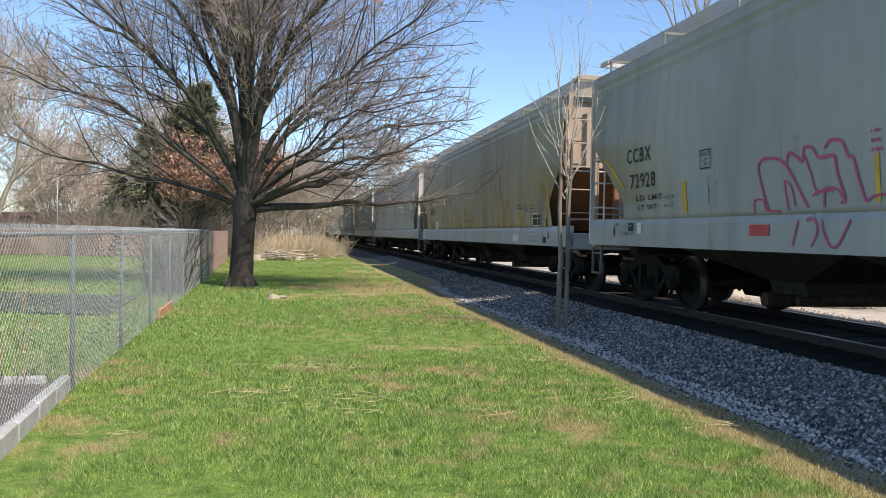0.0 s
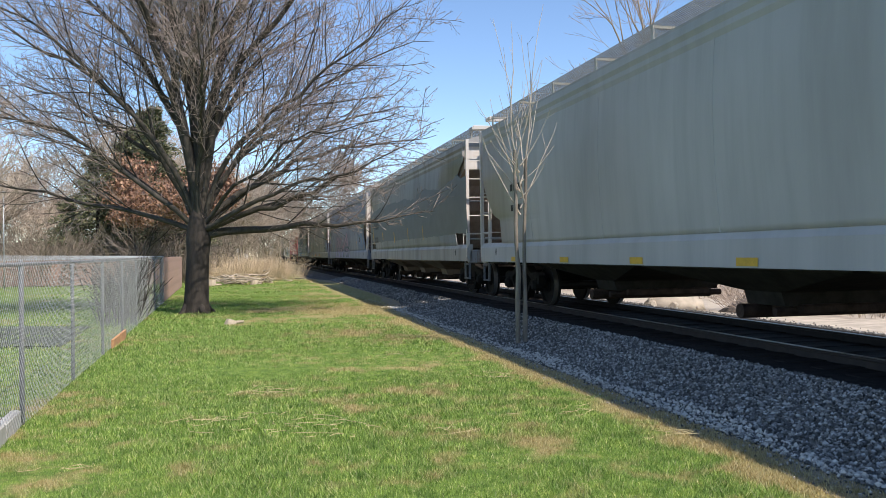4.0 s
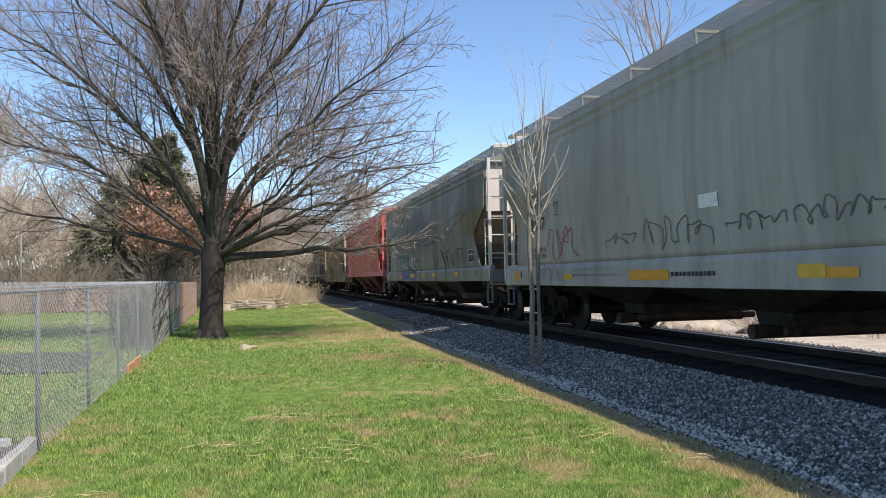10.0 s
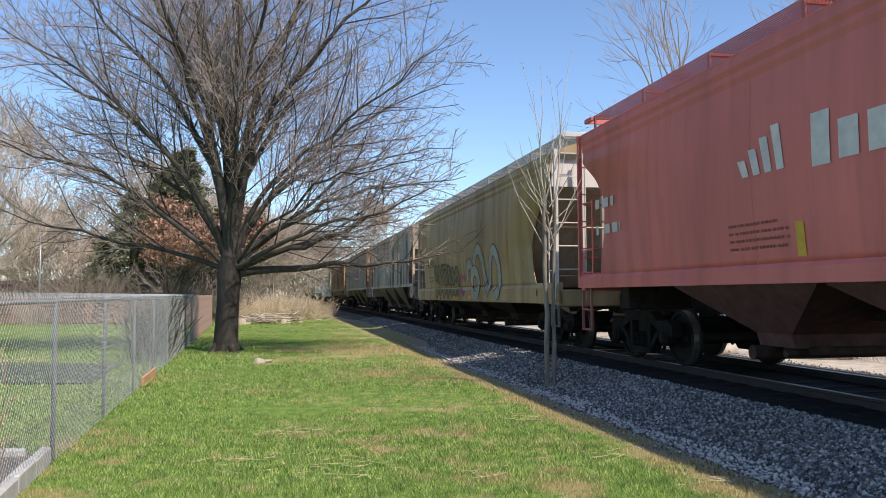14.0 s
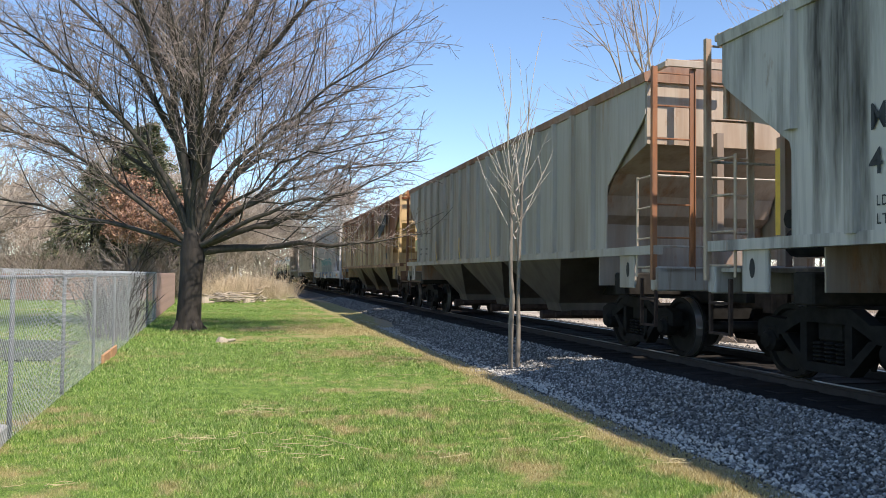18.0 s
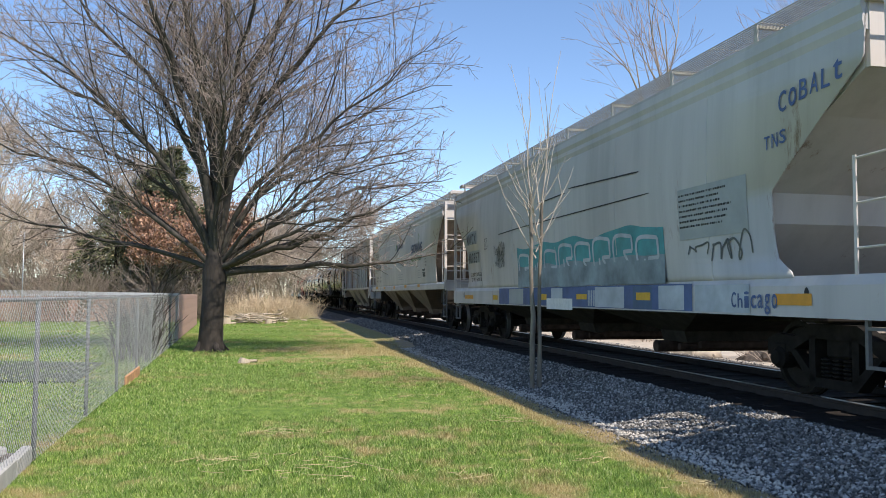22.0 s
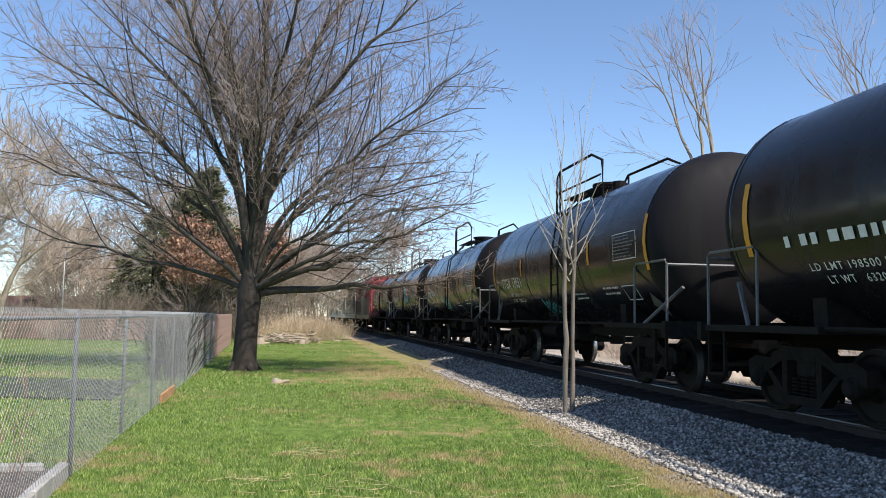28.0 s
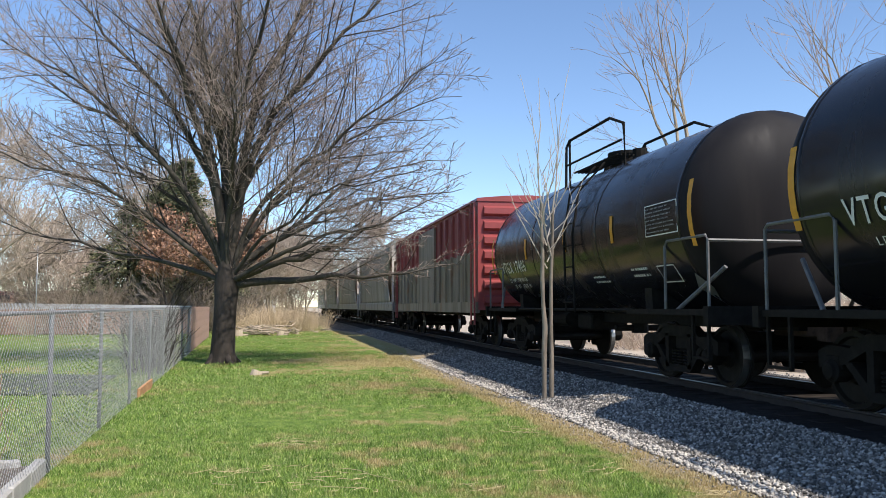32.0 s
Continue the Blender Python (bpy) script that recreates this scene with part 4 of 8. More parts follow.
def box_car(L, body, end, label):
    car = thing("box_wagon", label, "box wagon", "wagons of the train")
    half = L / 2 - 0.45
    running_gear(car, L)
    m = Mesh().box(-half + 0.3, half - 0.3, -1.42, 1.42, 1.0, 4.0)
    part("box_body", m, end, car)
    for sgn in (1, -1):
        for i in range(16):
            x = -half + 0.4 + (2 * half - 0.8) * i / 15
            m = Mesh().prism([(x - 0.07, sgn * 1.41), (x - 0.045, sgn * 1.51), (x + 0.045, sgn * 1.51), (x + 0.07, sgn * 1.41)], "z", 2.62, 3.9)
            part("rib", m, end, car)
            m = Mesh().prism([(x - 0.07, sgn * 1.42), (x - 0.045, sgn * 1.53), (x + 0.045, sgn * 1.53), (x + 0.07, sgn * 1.42)], "z", 1.22, 2.62)
            part("stake", m, body, car, "weathered pale stake")
        m = Mesh().box(-half, half, sgn * 1.47 - 0.05, sgn * 1.47 + 0.05, 0.92, 1.22)
        part("side_sill", m, body, car)
        m = Mesh().box(-half + 0.32, half - 0.32, sgn * 1.43 - 0.03, sgn * 1.43 + 0.03, 1.22, 2.58)
        part("lower_side_sheet", m, body, car, "bare weathered lower side")
        m = Mesh().box(-1.5, 1.5, sgn * 1.49 - 0.03, sgn * 1.49 + 0.03, 1.22, 3.8)
        part("sliding_door", m, body, car)
        m = Mesh().box(min(sgn * (half - 0.3), sgn * half), max(sgn * (half - 0.3), sgn * half), -1.46, 1.46, 1.0, 4.02)
        ends = part("end_wall", m, end, car, "red pressed steel end with deep ridges")
        for i in range(7):
            z = 1.28 + i * 0.405
            m = Mesh().prism([(z - 0.15, sgn * half - 0.02 * sgn), (z - 0.08, sgn * (half + 0.10)), (z + 0.08, sgn * (half + 0.10)), (z + 0.15, sgn * half - 0.02 * sgn)], "y", -1.3, 1.3)
            # the profile runs up the end: swap its two coordinates
            m.v = [(b, y, a) for a, y, b in m.v]
            part("ridge", m, end, ends)
        ladder(car, sgn * (half - 0.3), 1.54, 0.6, 3.95, end, 0.4, True)
    m = Mesh().prism([(-1.5, 3.98), (1.5, 3.98), (1.48, 4.06), (0.7, 4.14), (0, 4.17), (-0.7, 4.14), (-1.48, 4.06)], "x", -half - 0.03, half + 0.03)
    part("roof", m, end, car)
    return car, half, half

# the couplings between the wagons: metres along the track at the start
COUPLINGS = [-4.0, 14.75, 34.185, 55.3, 72.98, 92.105, 111.36, 129.185, 146.85, 164.075, 181.365, 199.48, 217.65, 235.62, 253.56, 270.05, 283.4, 296.2, 308.85, 321.3, 333.45, 349.4, 366.0, 384.0, 402.0, 420.0]

P_GREY = paint("pale_grey_paint", (0.42, 0.43, 0.41), amount=0.25, rust=0.05)
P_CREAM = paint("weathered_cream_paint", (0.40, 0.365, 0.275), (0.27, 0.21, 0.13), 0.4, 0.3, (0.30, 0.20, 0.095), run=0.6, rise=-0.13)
P_GREY2 = paint("clean_grey_paint", (0.46, 0.475, 0.47), amount=0.2)
P_PATCH = paint("blue_grey_paint", (0.34, 0.36, 0.35), amount=0.3)
P_BLUE = paint("slate_blue_paint", (0.28, 0.335, 0.40), amount=0.22)
P_WORN = paint("worn_grey_paint", (0.40, 0.40, 0.37), (0.12, 0.11, 0.09), 0.45, 0.05)
P_GREEN = paint("dirty_grey_paint", (0.25, 0.265, 0.235), (0.08, 0.08, 0.06), 0.55, 0.08, cloud=(1.0, 2.65, 2.1, 0.72))
P_GREEN2 = paint("dull_grey_paint", (0.29, 0.295, 0.27), (0.10, 0.09, 0.07), 0.5, 0.08)
P_RED = paint("faded_red_paint", (0.74, 0.195, 0.165), (0.2, 0.09, 0.08), 0.3, 0.0)
P_TAN = paint("dirty_tan_paint", (0.42, 0.325, 0.16), (0.20, 0.115, 0.04), 0.75, 0.2, (0.25, 0.12, 0.04))
P_DKRIB = paint("streaked_grey_paint", (0.50, 0.49, 0.44), (0.042, 0.032, 0.023), 1.3, 0.05, streak=2.4)
P_LTRIB = paint("tan_grey_paint", (0.45, 0.425, 0.36), (0.20, 0.13, 0.07), 0.6, 0.15, (0.24, 0.12, 0.05), run=0.14)
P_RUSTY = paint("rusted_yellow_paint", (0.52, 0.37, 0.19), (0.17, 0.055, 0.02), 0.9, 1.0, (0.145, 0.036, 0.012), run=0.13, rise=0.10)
P_RUSTY.node_tree.nodes["Principled BSDF"].inputs["Specular IOR Level"].default_value = 0.2
P_WHITE = paint("off_white_paint", (0.55, 0.57, 0.56), (0.2, 0.2, 0.19), 0.25, 0.03)
P_PALE = paint("warm_white_paint", (0.56, 0.55, 0.51), (0.22, 0.19, 0.15), 0.2, 0.0)
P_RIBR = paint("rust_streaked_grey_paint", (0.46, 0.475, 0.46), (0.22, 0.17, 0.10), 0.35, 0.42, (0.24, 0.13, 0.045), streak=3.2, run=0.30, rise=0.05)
P_TANK = paint("glossy_black_paint", (0.014, 0.014, 0.016), (0.04, 0.035, 0.03), 0.12, 0.0, rough=0.16)
P_HEAD = paint("dull_black_paint", (0.016, 0.016, 0.018), (0.05, 0.045, 0.04), 0.3, 0.0, rough=0.55)
P_HEAD.node_tree.nodes["Principled BSDF"].inputs["Specular IOR Level"].default_value = 0.12
P_TANK.node_tree.nodes["Principled BSDF"].inputs["Specular IOR Level"].default_value = 0.33
P_BOX = paint("weathered_bare_metal", (0.27, 0.245, 0.195), (0.08, 0.055, 0.035), 0.9, 0.3)
P_BOXEND = paint("dark_red_paint", (0.32, 0.06, 0.06), (0.1, 0.04, 0.04), 0.3)
P_END = paint("rust_streaked_end_paint", (0.33, 0.285, 0.235), (0.17, 0.095, 0.05), 0.8, 0.38, (0.20, 0.10, 0.05))
P_CREAMEND = paint("cream_end_paint", (0.60, 0.55, 0.42), (0.30, 0.22, 0.12), 0.4, 0.05)
P_ENDRUST = paint("rusted_end_paint", (0.30, 0.15, 0.08), (0.2, 0.08, 0.03), 0.7, 0.7, (0.24, 0.09, 0.03))
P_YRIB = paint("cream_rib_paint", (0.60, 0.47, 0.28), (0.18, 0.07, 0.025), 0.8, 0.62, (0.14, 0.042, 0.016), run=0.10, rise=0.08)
P_YSILL = paint("rusted_sill_paint", (0.34, 0.21, 0.11), (0.10, 0.04, 0.018), 0.9, 0.8, (0.12, 0.04, 0.016), run=0.5)
P_YEND = paint("faded_yellow_paint", (0.66, 0.50, 0.25), (0.2, 0.1, 0.04), 0.6, 0.3)
# bay paints kept very dark: shade under the hold is put into them
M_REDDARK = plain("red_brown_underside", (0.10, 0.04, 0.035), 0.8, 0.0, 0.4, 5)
M_BAYGREY = paint("shaded_grey_bay_paint", (0.095, 0.08, 0.065), (0.035, 0.03, 0.025), 0.6, 0.1)

P_RUSTRIB = paint("rust_edged_rib_paint", (0.40, 0.41, 0.39), (0.16, 0.08, 0.035), 0.8, 0.42, (0.15, 0.07, 0.03), run=0.1)
P_REDDK = paint("dull_red_paint", (0.40, 0.13, 0.11), (0.12, 0.05, 0.045), 0.5)
P_OLDTRIM = paint("rust_stained_trim_paint", (0.52, 0.44, 0.33), (0.26, 0.13, 0.06), 0.8, 0.3, (0.24, 0.10, 0.04))
# rusty bays, near black with the shade below the sill painted in
M_YBAY = paint("rusty_shaded_bay_paint", (0.075, 0.058, 0.038), (0.07, 0.04, 0.025), 0.8, 0.4)
P_TRIM = paint("white_trim_paint", (0.66, 0.65, 0.60), (0.3, 0.2, 0.12), 0.35, 0.04)
M_BAYTAN = paint("dusty_tan_bay_paint", (0.20, 0.155, 0.115), (0.08, 0.055, 0.04), 0.6, 0.15)
M_BAYLIGHT = paint("dusty_pale_bay_paint", (0.34, 0.33, 0.29), (0.12, 0.10, 0.08), 0.5, 0.08)

P_ROOFRUST = paint("rusted_roof_paint", (0.36, 0.25, 0.17), (0.16, 0.07, 0.04), 0.8, 0.8, (0.20, 0.085, 0.04))

TRAIN = []


def length_of(i):
    return COUPLINGS[i + 1] - COUPLINGS[i]


def add_wagon(i, made):
    TRAIN.append((made[0], (COUPLINGS[i] + COUPLINGS[i + 1]) / 2))
    return made


W = {}
W[0] = add_wagon(0, hopper_car(length_of(0), P_GREY, "pale grey covered hopper wagon with pink graffiti", end_mat=P_ENDRUST, sill=0.97, sill_h=0.42, corner=((1.4, 1.18), (1.52, 1.22), (1.63, 1.25), (1.76, 1.13), (2.66, 0.0))))
W[1] = add_wagon(1, hopper_car(length_of(1), P_CREAM, "cream covered hopper wagon stained with rust", end_mat=P_ENDRUST, sill_mat=P_GREY2, corner=((1.26, 0.75), (1.78, 0.88), (1.84, 0.86), (2.57, 0.0))))
W[2] = add_wagon(2, hopper_car(length_of(2), P_GREY2, "clean light grey covered hopper wagon", end_mat=P_CREAMEND, corner=((1.3, 1.2), (1.82, 1.24), (1.90, 0.84), (2.13, 0.57), (2.78, 0.0))))
W[3] = add_wagon(3, hopper_car(length_of(3), P_PATCH, "blue-grey covered hopper wagon with a darker repainted band", end_mat=P_END, sill_mat=P_WORN, bay_mat=M_BAYTAN))
W[4] = add_wagon(4, hopper_car(length_of(4), P_BLUE, "slate blue covered hopper wagon with pink and white graffiti", end_mat=P_END, corner=((1.5, 0.56), (1.6, 0.61), (1.93, 0.77), (2.15, 0.76), (2.32, 0.68), (2.67, 0.27), (2.86, 0.0))))
W[5] = add_wagon(5, hopper_car(length_of(5), P_WORN, "worn grey covered hopper wagon with orange marks", end_mat=P_END, corner=((1.5, 0.56), (1.6, 0.61), (1.93, 0.77), (2.15, 0.76), (2.32, 0.68), (2.67, 0.27), (2.86, 0.0))))
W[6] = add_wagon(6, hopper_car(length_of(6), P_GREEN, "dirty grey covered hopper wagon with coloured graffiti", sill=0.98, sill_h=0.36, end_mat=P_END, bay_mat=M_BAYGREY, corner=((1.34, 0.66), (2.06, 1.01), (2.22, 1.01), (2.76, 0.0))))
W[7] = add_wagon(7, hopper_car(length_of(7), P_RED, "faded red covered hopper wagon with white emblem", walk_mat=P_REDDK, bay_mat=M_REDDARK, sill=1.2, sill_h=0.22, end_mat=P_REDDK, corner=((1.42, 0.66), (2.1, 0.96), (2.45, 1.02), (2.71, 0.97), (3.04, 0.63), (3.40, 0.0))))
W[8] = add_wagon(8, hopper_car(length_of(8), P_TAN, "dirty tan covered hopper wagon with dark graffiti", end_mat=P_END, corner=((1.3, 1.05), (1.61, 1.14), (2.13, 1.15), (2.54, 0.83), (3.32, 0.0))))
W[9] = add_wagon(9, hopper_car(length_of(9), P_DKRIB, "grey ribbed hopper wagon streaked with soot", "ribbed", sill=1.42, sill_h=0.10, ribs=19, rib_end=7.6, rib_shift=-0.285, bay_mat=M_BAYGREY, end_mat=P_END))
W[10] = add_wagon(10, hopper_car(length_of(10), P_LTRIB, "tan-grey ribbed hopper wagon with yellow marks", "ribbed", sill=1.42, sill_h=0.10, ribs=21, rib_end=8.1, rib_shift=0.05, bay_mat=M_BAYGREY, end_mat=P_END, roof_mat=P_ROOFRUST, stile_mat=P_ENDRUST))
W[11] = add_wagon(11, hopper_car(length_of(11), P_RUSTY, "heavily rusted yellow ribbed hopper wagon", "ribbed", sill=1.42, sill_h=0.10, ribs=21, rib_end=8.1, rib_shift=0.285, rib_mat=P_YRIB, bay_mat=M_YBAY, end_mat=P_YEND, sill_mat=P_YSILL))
W[12] = add_wagon(12, hopper_car(length_of(12), P_WHITE, "off-white covered hopper wagon with teal and blue graffiti", end_mat=P_WHITE, corner=((1.35, 1.15), (1.5, 1.37), (1.7, 1.40), (2.23, 1.40), (3.28, 0.0))))
# tan bays under a white body: the shade there is given as colour
W[13] = add_wagon(13, hopper_car(length_of(13), P_PALE, "warm white covered hopper wagon with green slogan", sill=1.30, sill_h=0.20, bay_mat=M_BAYTAN, end_mat=P_END, corner=((1.5, 0.93), (1.85, 0.95), (2.2, 0.90), (2.9, 0.52), (3.52, 0.0))))
W[14] = add_wagon(14, hopper_car(length_of(14), P_RIBR, "grey ribbed hopper wagon with running rust stains", "ribbed", eave=4.1, top=4.35, rib_mat=P_RUSTRIB, sill=1.42, sill_h=0.10, ribs=17, rib_end=7.4, rib_shift=-0.18, bay_mat=M_BAYLIGHT, end_mat=P_END))
for k in range(15, 20):
    W[k] = add_wagon(k, tank_car(length_of(k), P_TANK, "glossy black tank wagon with white lettering"))
W[20] = add_wagon(20, box_car(length_of(20), P_BOX, P_BOXEND, "weathered box wagon with ridged red ends"))
for k, p in ((21, P_GREEN2), (22, P_WORN), (23, P_GREEN2), (24, P_WORN)):
    W[k] = add_wagon(k, hopper_car(length_of(k), p, "grey covered hopper wagon at the train's tail", end_mat=P_END))

# ---- trees ----
def bark(name, dark, light, scale=5.0):
    def build(nt, b):
        n = noise_tex(nt, scale, 8, 0.7, (1, 1, 0.25))
        nt.links.new(ramp(nt, n, [(0.3, dark), (0.7, light)]), b.inputs["Base Color"])
        b.inputs["Roughness"].default_value = 0.9
        bump(nt, b, n, 0.7, 0.04)
    return material(name, build)


M_BARK = bark("grey_brown_bark", (0.016, 0.013, 0.010), (0.055, 0.043, 0.034))
M_TWIG = bark("red_brown_twigs", (0.16, 0.12, 0.10), (0.42, 0.325, 0.27), 2.0)
M_LIMB = bark("brown_limb_bark", (0.028, 0.023, 0.018), (0.10, 0.083, 0.063), 6.0)
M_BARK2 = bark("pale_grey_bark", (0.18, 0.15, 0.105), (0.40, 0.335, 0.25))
# paler than the near twigs: the haze of distance is put into this colour
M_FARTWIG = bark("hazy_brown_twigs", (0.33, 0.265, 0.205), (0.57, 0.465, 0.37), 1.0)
M_STEM = bark("grey_stem_bark", (0.10, 0.082, 0.065), (0.32, 0.27, 0.215), 7.0)
M_REED = bark("dry_reed", (0.42, 0.31, 0.20), (0.70, 0.55, 0.38), 1.5)
M_THICKET = bark("brown_thicket_twigs", (0.26, 0.20, 0.155), (0.50, 0.40, 0.32), 1.5)
M_BRUSH = bark("dark_brush_twigs", (0.15, 0.12, 0.092), (0.33, 0.265, 0.205), 1.5)
M_SAP = bark("sapling_bark", (0.27, 0.225, 0.18), (0.60, 0.52, 0.43), 7.0)


def leafy(name, stops):
    def build(nt, b):
        g = node(nt, "NewGeometry")
        nt.links.new(ramp(nt, g.outputs["Random Per Island"], stops), b.inputs["Base Color"])
        b.inputs["Roughness"].default_value = 0.7
    return material(name, build)


M_NEEDLE = leafy("pine_needles", [(0.0, (0.05, 0.06, 0.03)), (0.6, (0.125, 0.135, 0.065)), (1.0, (0.27, 0.245, 0.13))])
M_COPPER = leafy("withered_copper_leaves", [(0.0, (0.14, 0.07, 0.045)), (0.6, (0.29, 0.15, 0.09)), (1.0, (0.43, 0.25, 0.15))])


def tubes(groups, sides):
    """Vertices and quads of many tapered tubes; groups: (points (S, 3), radii (S)) all with S points."""
    p = np.array([g[0] for g in groups])
    r = np.array([g[1] for g in groups])
    n, s, _ = p.shape
    d = np.empty_like(p)
    d[:, 1:-1] = p[:, 2:] - p[:, :-2]
    d[:, 0], d[:, -1] = p[:, 1] - p[:, 0], p[:, -1] - p[:, -2]
    d /= np.linalg.norm(d, axis=2, keepdims=True) + 1e-9
    ref = np.where(np.abs(d[:, :1, 2:3]) < 0.85, np.array([0, 0, 1.0]), np.array([1.0, 0, 0]))
    u = np.cross(d, np.broadcast_to(ref, d.shape))
    u /= np.linalg.norm(u, axis=2, keepdims=True) + 1e-9
    w = np.cross(d, u)
    a = np.arange(sides) * 2 * np.pi / sides
    v = p[:, :, None] + (u[:, :, None] * np.cos(a)[None, None, :, None] + w[:, :, None] * np.sin(a)[None, None, :, None]) * r[:, :, None, None]
    idx = np.arange(n * s * sides).reshape(n, s, sides)
    q = np.stack([idx[:, :-1], np.roll(idx, -1, 2)[:, :-1], np.roll(idx, -1, 2)[:, 1:], idx[:, 1:]], -1).reshape(-1, 4)
    return v.reshape(-1, 3), q


def join(pieces):
    v, f, off = [], [], 0
    for a, b in pieces:
        v.append(a)
        f.append(b + off)
        off += len(a)
    return np.concatenate(v), np.concatenate(f)


def wander(rng, start, way, length, r0, r1, s, rough, rise):
    pts, d, p = [np.array(start, float)], np.array(way, float), np.array(start, float)
    for i in range(s - 1):
        d = d + rng.normal(0, rough, 3) + np.array([0, 0, rise])
        d /= np.linalg.norm(d)
        p = p + d * length / (s - 1)
        pts.append(p)
    return np.array(pts), np.linspace(r0, r1, s)


def offshoot(rng, way, angle):
    d = way / np.linalg.norm(way)
    side = np.cross(d, rng.normal(0, 1, 3))
    side /= np.linalg.norm(side) + 1e-9
    return d * math.cos(angle) + side * math.sin(angle)


def bare_crown(rng, limbs, counts, shrink=0.5, angle=0.65, rise=0.03, segs=(9, 7, 5, 4, 3), inside=None, thin=0.004, wiggle=0.10):
    """Limbs and their offshoots by level: [(tubes' points and radii) ...]."""
    levels = [limbs]
    for lv, count in enumerate(counts):
        nxt = []
        s = segs[lv + 1]
        for pts, rad in levels[-1]:
            seg = np.linalg.norm(pts[-1] - pts[0])
            for k in range(count):
                t = rng.uniform(0.18, 0.98) if lv else rng.uniform(0.22, 0.98)
                i = min(int(t * (len(pts) - 1)), len(pts) - 2)
                f = t * (len(pts) - 1) - i
                base = pts[i] * (1 - f) + pts[i + 1] * f
                r = (rad[i] * (1 - f) + rad[i + 1] * f) * rng.uniform(0.45, 0.7)
                ln = seg * shrink * (1.15 - 0.65 * t) * rng.uniform(0.6, 1.25)
                d = offshoot(rng, pts[i + 1] - pts[i], rng.uniform(0.55, 1.25) * angle)
                q, rr = wander(rng, base, d, ln, max(r, thin * 1.2), thin, s, wiggle, rise)
                if inside is not None and not inside(q[-1]):
                    continue
                nxt.append((q, rr))
        levels.append(nxt)
    return levels


def crown_room(p):
    """How far out in the big tree's crown a place lies: 1 on its outline."""
    rx = 7.2 if p[0] > 0 else 7.0
    dz = p[2] - 7.2
    up = (dz / 6.8) ** 2 if dz > 0 else abs(dz / 5.7) ** (6.0 if p[0] > 0 else 3.5)
    return (p[0] / rx) ** 2 + (p[1] / 4.8) ** 2 + up


def reach(p, d):
    """How far it is from a place along d to the crown's outline."""
    k = 0.0
    while k < 12 and crown_room(p + d * (k + 0.25)) < 1.0:
        k += 0.25
    return k


def main_limb(rng, start, az, el, r, steep=16, sag=9):
    """A limb that leaves the crotch steeply and leans out to the crown's outline."""
    way = lambda e: np.array([math.cos(az) * math.cos(e), math.sin(az) * math.cos(e), math.sin(e)])
    base = np.array(start)
    L = reach(base, way(el)) * rng.uniform(0.9, 1.0)
    tip = base + way(el) * L
    a, b = base + way(min(1.54, el + radians(steep))) * L * 0.42, tip - way(el - radians(sag)) * L * 0.30
    t = np.linspace(0, 1, 15)[:, None]
    pts = base * (1 - t) ** 3 + 3 * a * t * (1 - t) ** 2 + 3 * b * t * t * (1 - t) + tip * t ** 3
    sway = np.cumsum(rng.normal(0, 0.085, (15, 3)), 0)
    pts = pts + (sway - sway[:1]) * np.minimum(1, 3 * t)
    return pts, r * (1 - t[:, 0]) ** 1.1 + 0.006


def side_shoots(rng, parents, gap, first, angle, share, cap, s, thin, wiggle, outward, rise):
    """Shoots set spirally along each parent, leaning out of the crown."""
    made, crotch = [], np.array([0.1, 0.0, 2.0])
    for pts, rad in parents:
        legs = np.linalg.norm(np.diff(pts, axis=0), axis=1)
        run = np.concatenate([[0], np.cumsum(legs)])
        whole, at, spin = run[-1], run[-1] * first, rng.uniform(0, 6.283)
        while at < whole * 0.98:
            i = min(int(np.searchsorted(run, at)) - 1, len(legs) - 1)
            f = (at - run[i]) / max(1e-6, legs[i])
            base, r = pts[i] * (1 - f) + pts[i + 1] * f, rad[i] * (1 - f) + rad[i + 1] * f
            d = (pts[i + 1] - pts[i]) / max(1e-6, legs[i])
            u = np.cross(d, (0.31, 0.17, 0.93))
            u /= np.linalg.norm(u) + 1e-9
            side = u * math.cos(spin) + np.cross(d, u) * math.sin(spin)
            a = angle * rng.uniform(0.75, 1.25)
            out = base - crotch
            out /= np.linalg.norm(out) + 1e-9
            d = d * math.cos(a) + side * math.sin(a) + out * outward
            d /= np.linalg.norm(d)
            ln = min((share * (whole - at) + 0.16 * whole) * rng.uniform(0.65, 1.15), cap * rng.uniform(0.8, 1.1))
            if cap > 1.0:
                ln = min(ln, reach(base, d) * rng.uniform(0.85, 1.02))
            if cap > 3.0 and float(d @ out) < 0.55:
                ln = 0.0
            if ln > 0.08 and base[2] + d[2] * ln > 1.55:
                made.append(wander(rng, base, d, ln, max(thin * 1.15, min(r * 0.5, 0.006 * ln + 0.003)), thin, s, wiggle, rise))
            at += gap * rng.uniform(0.7, 1.3)
            spin += 2.4 + rng.uniform(-0.5, 0.5)
    return made


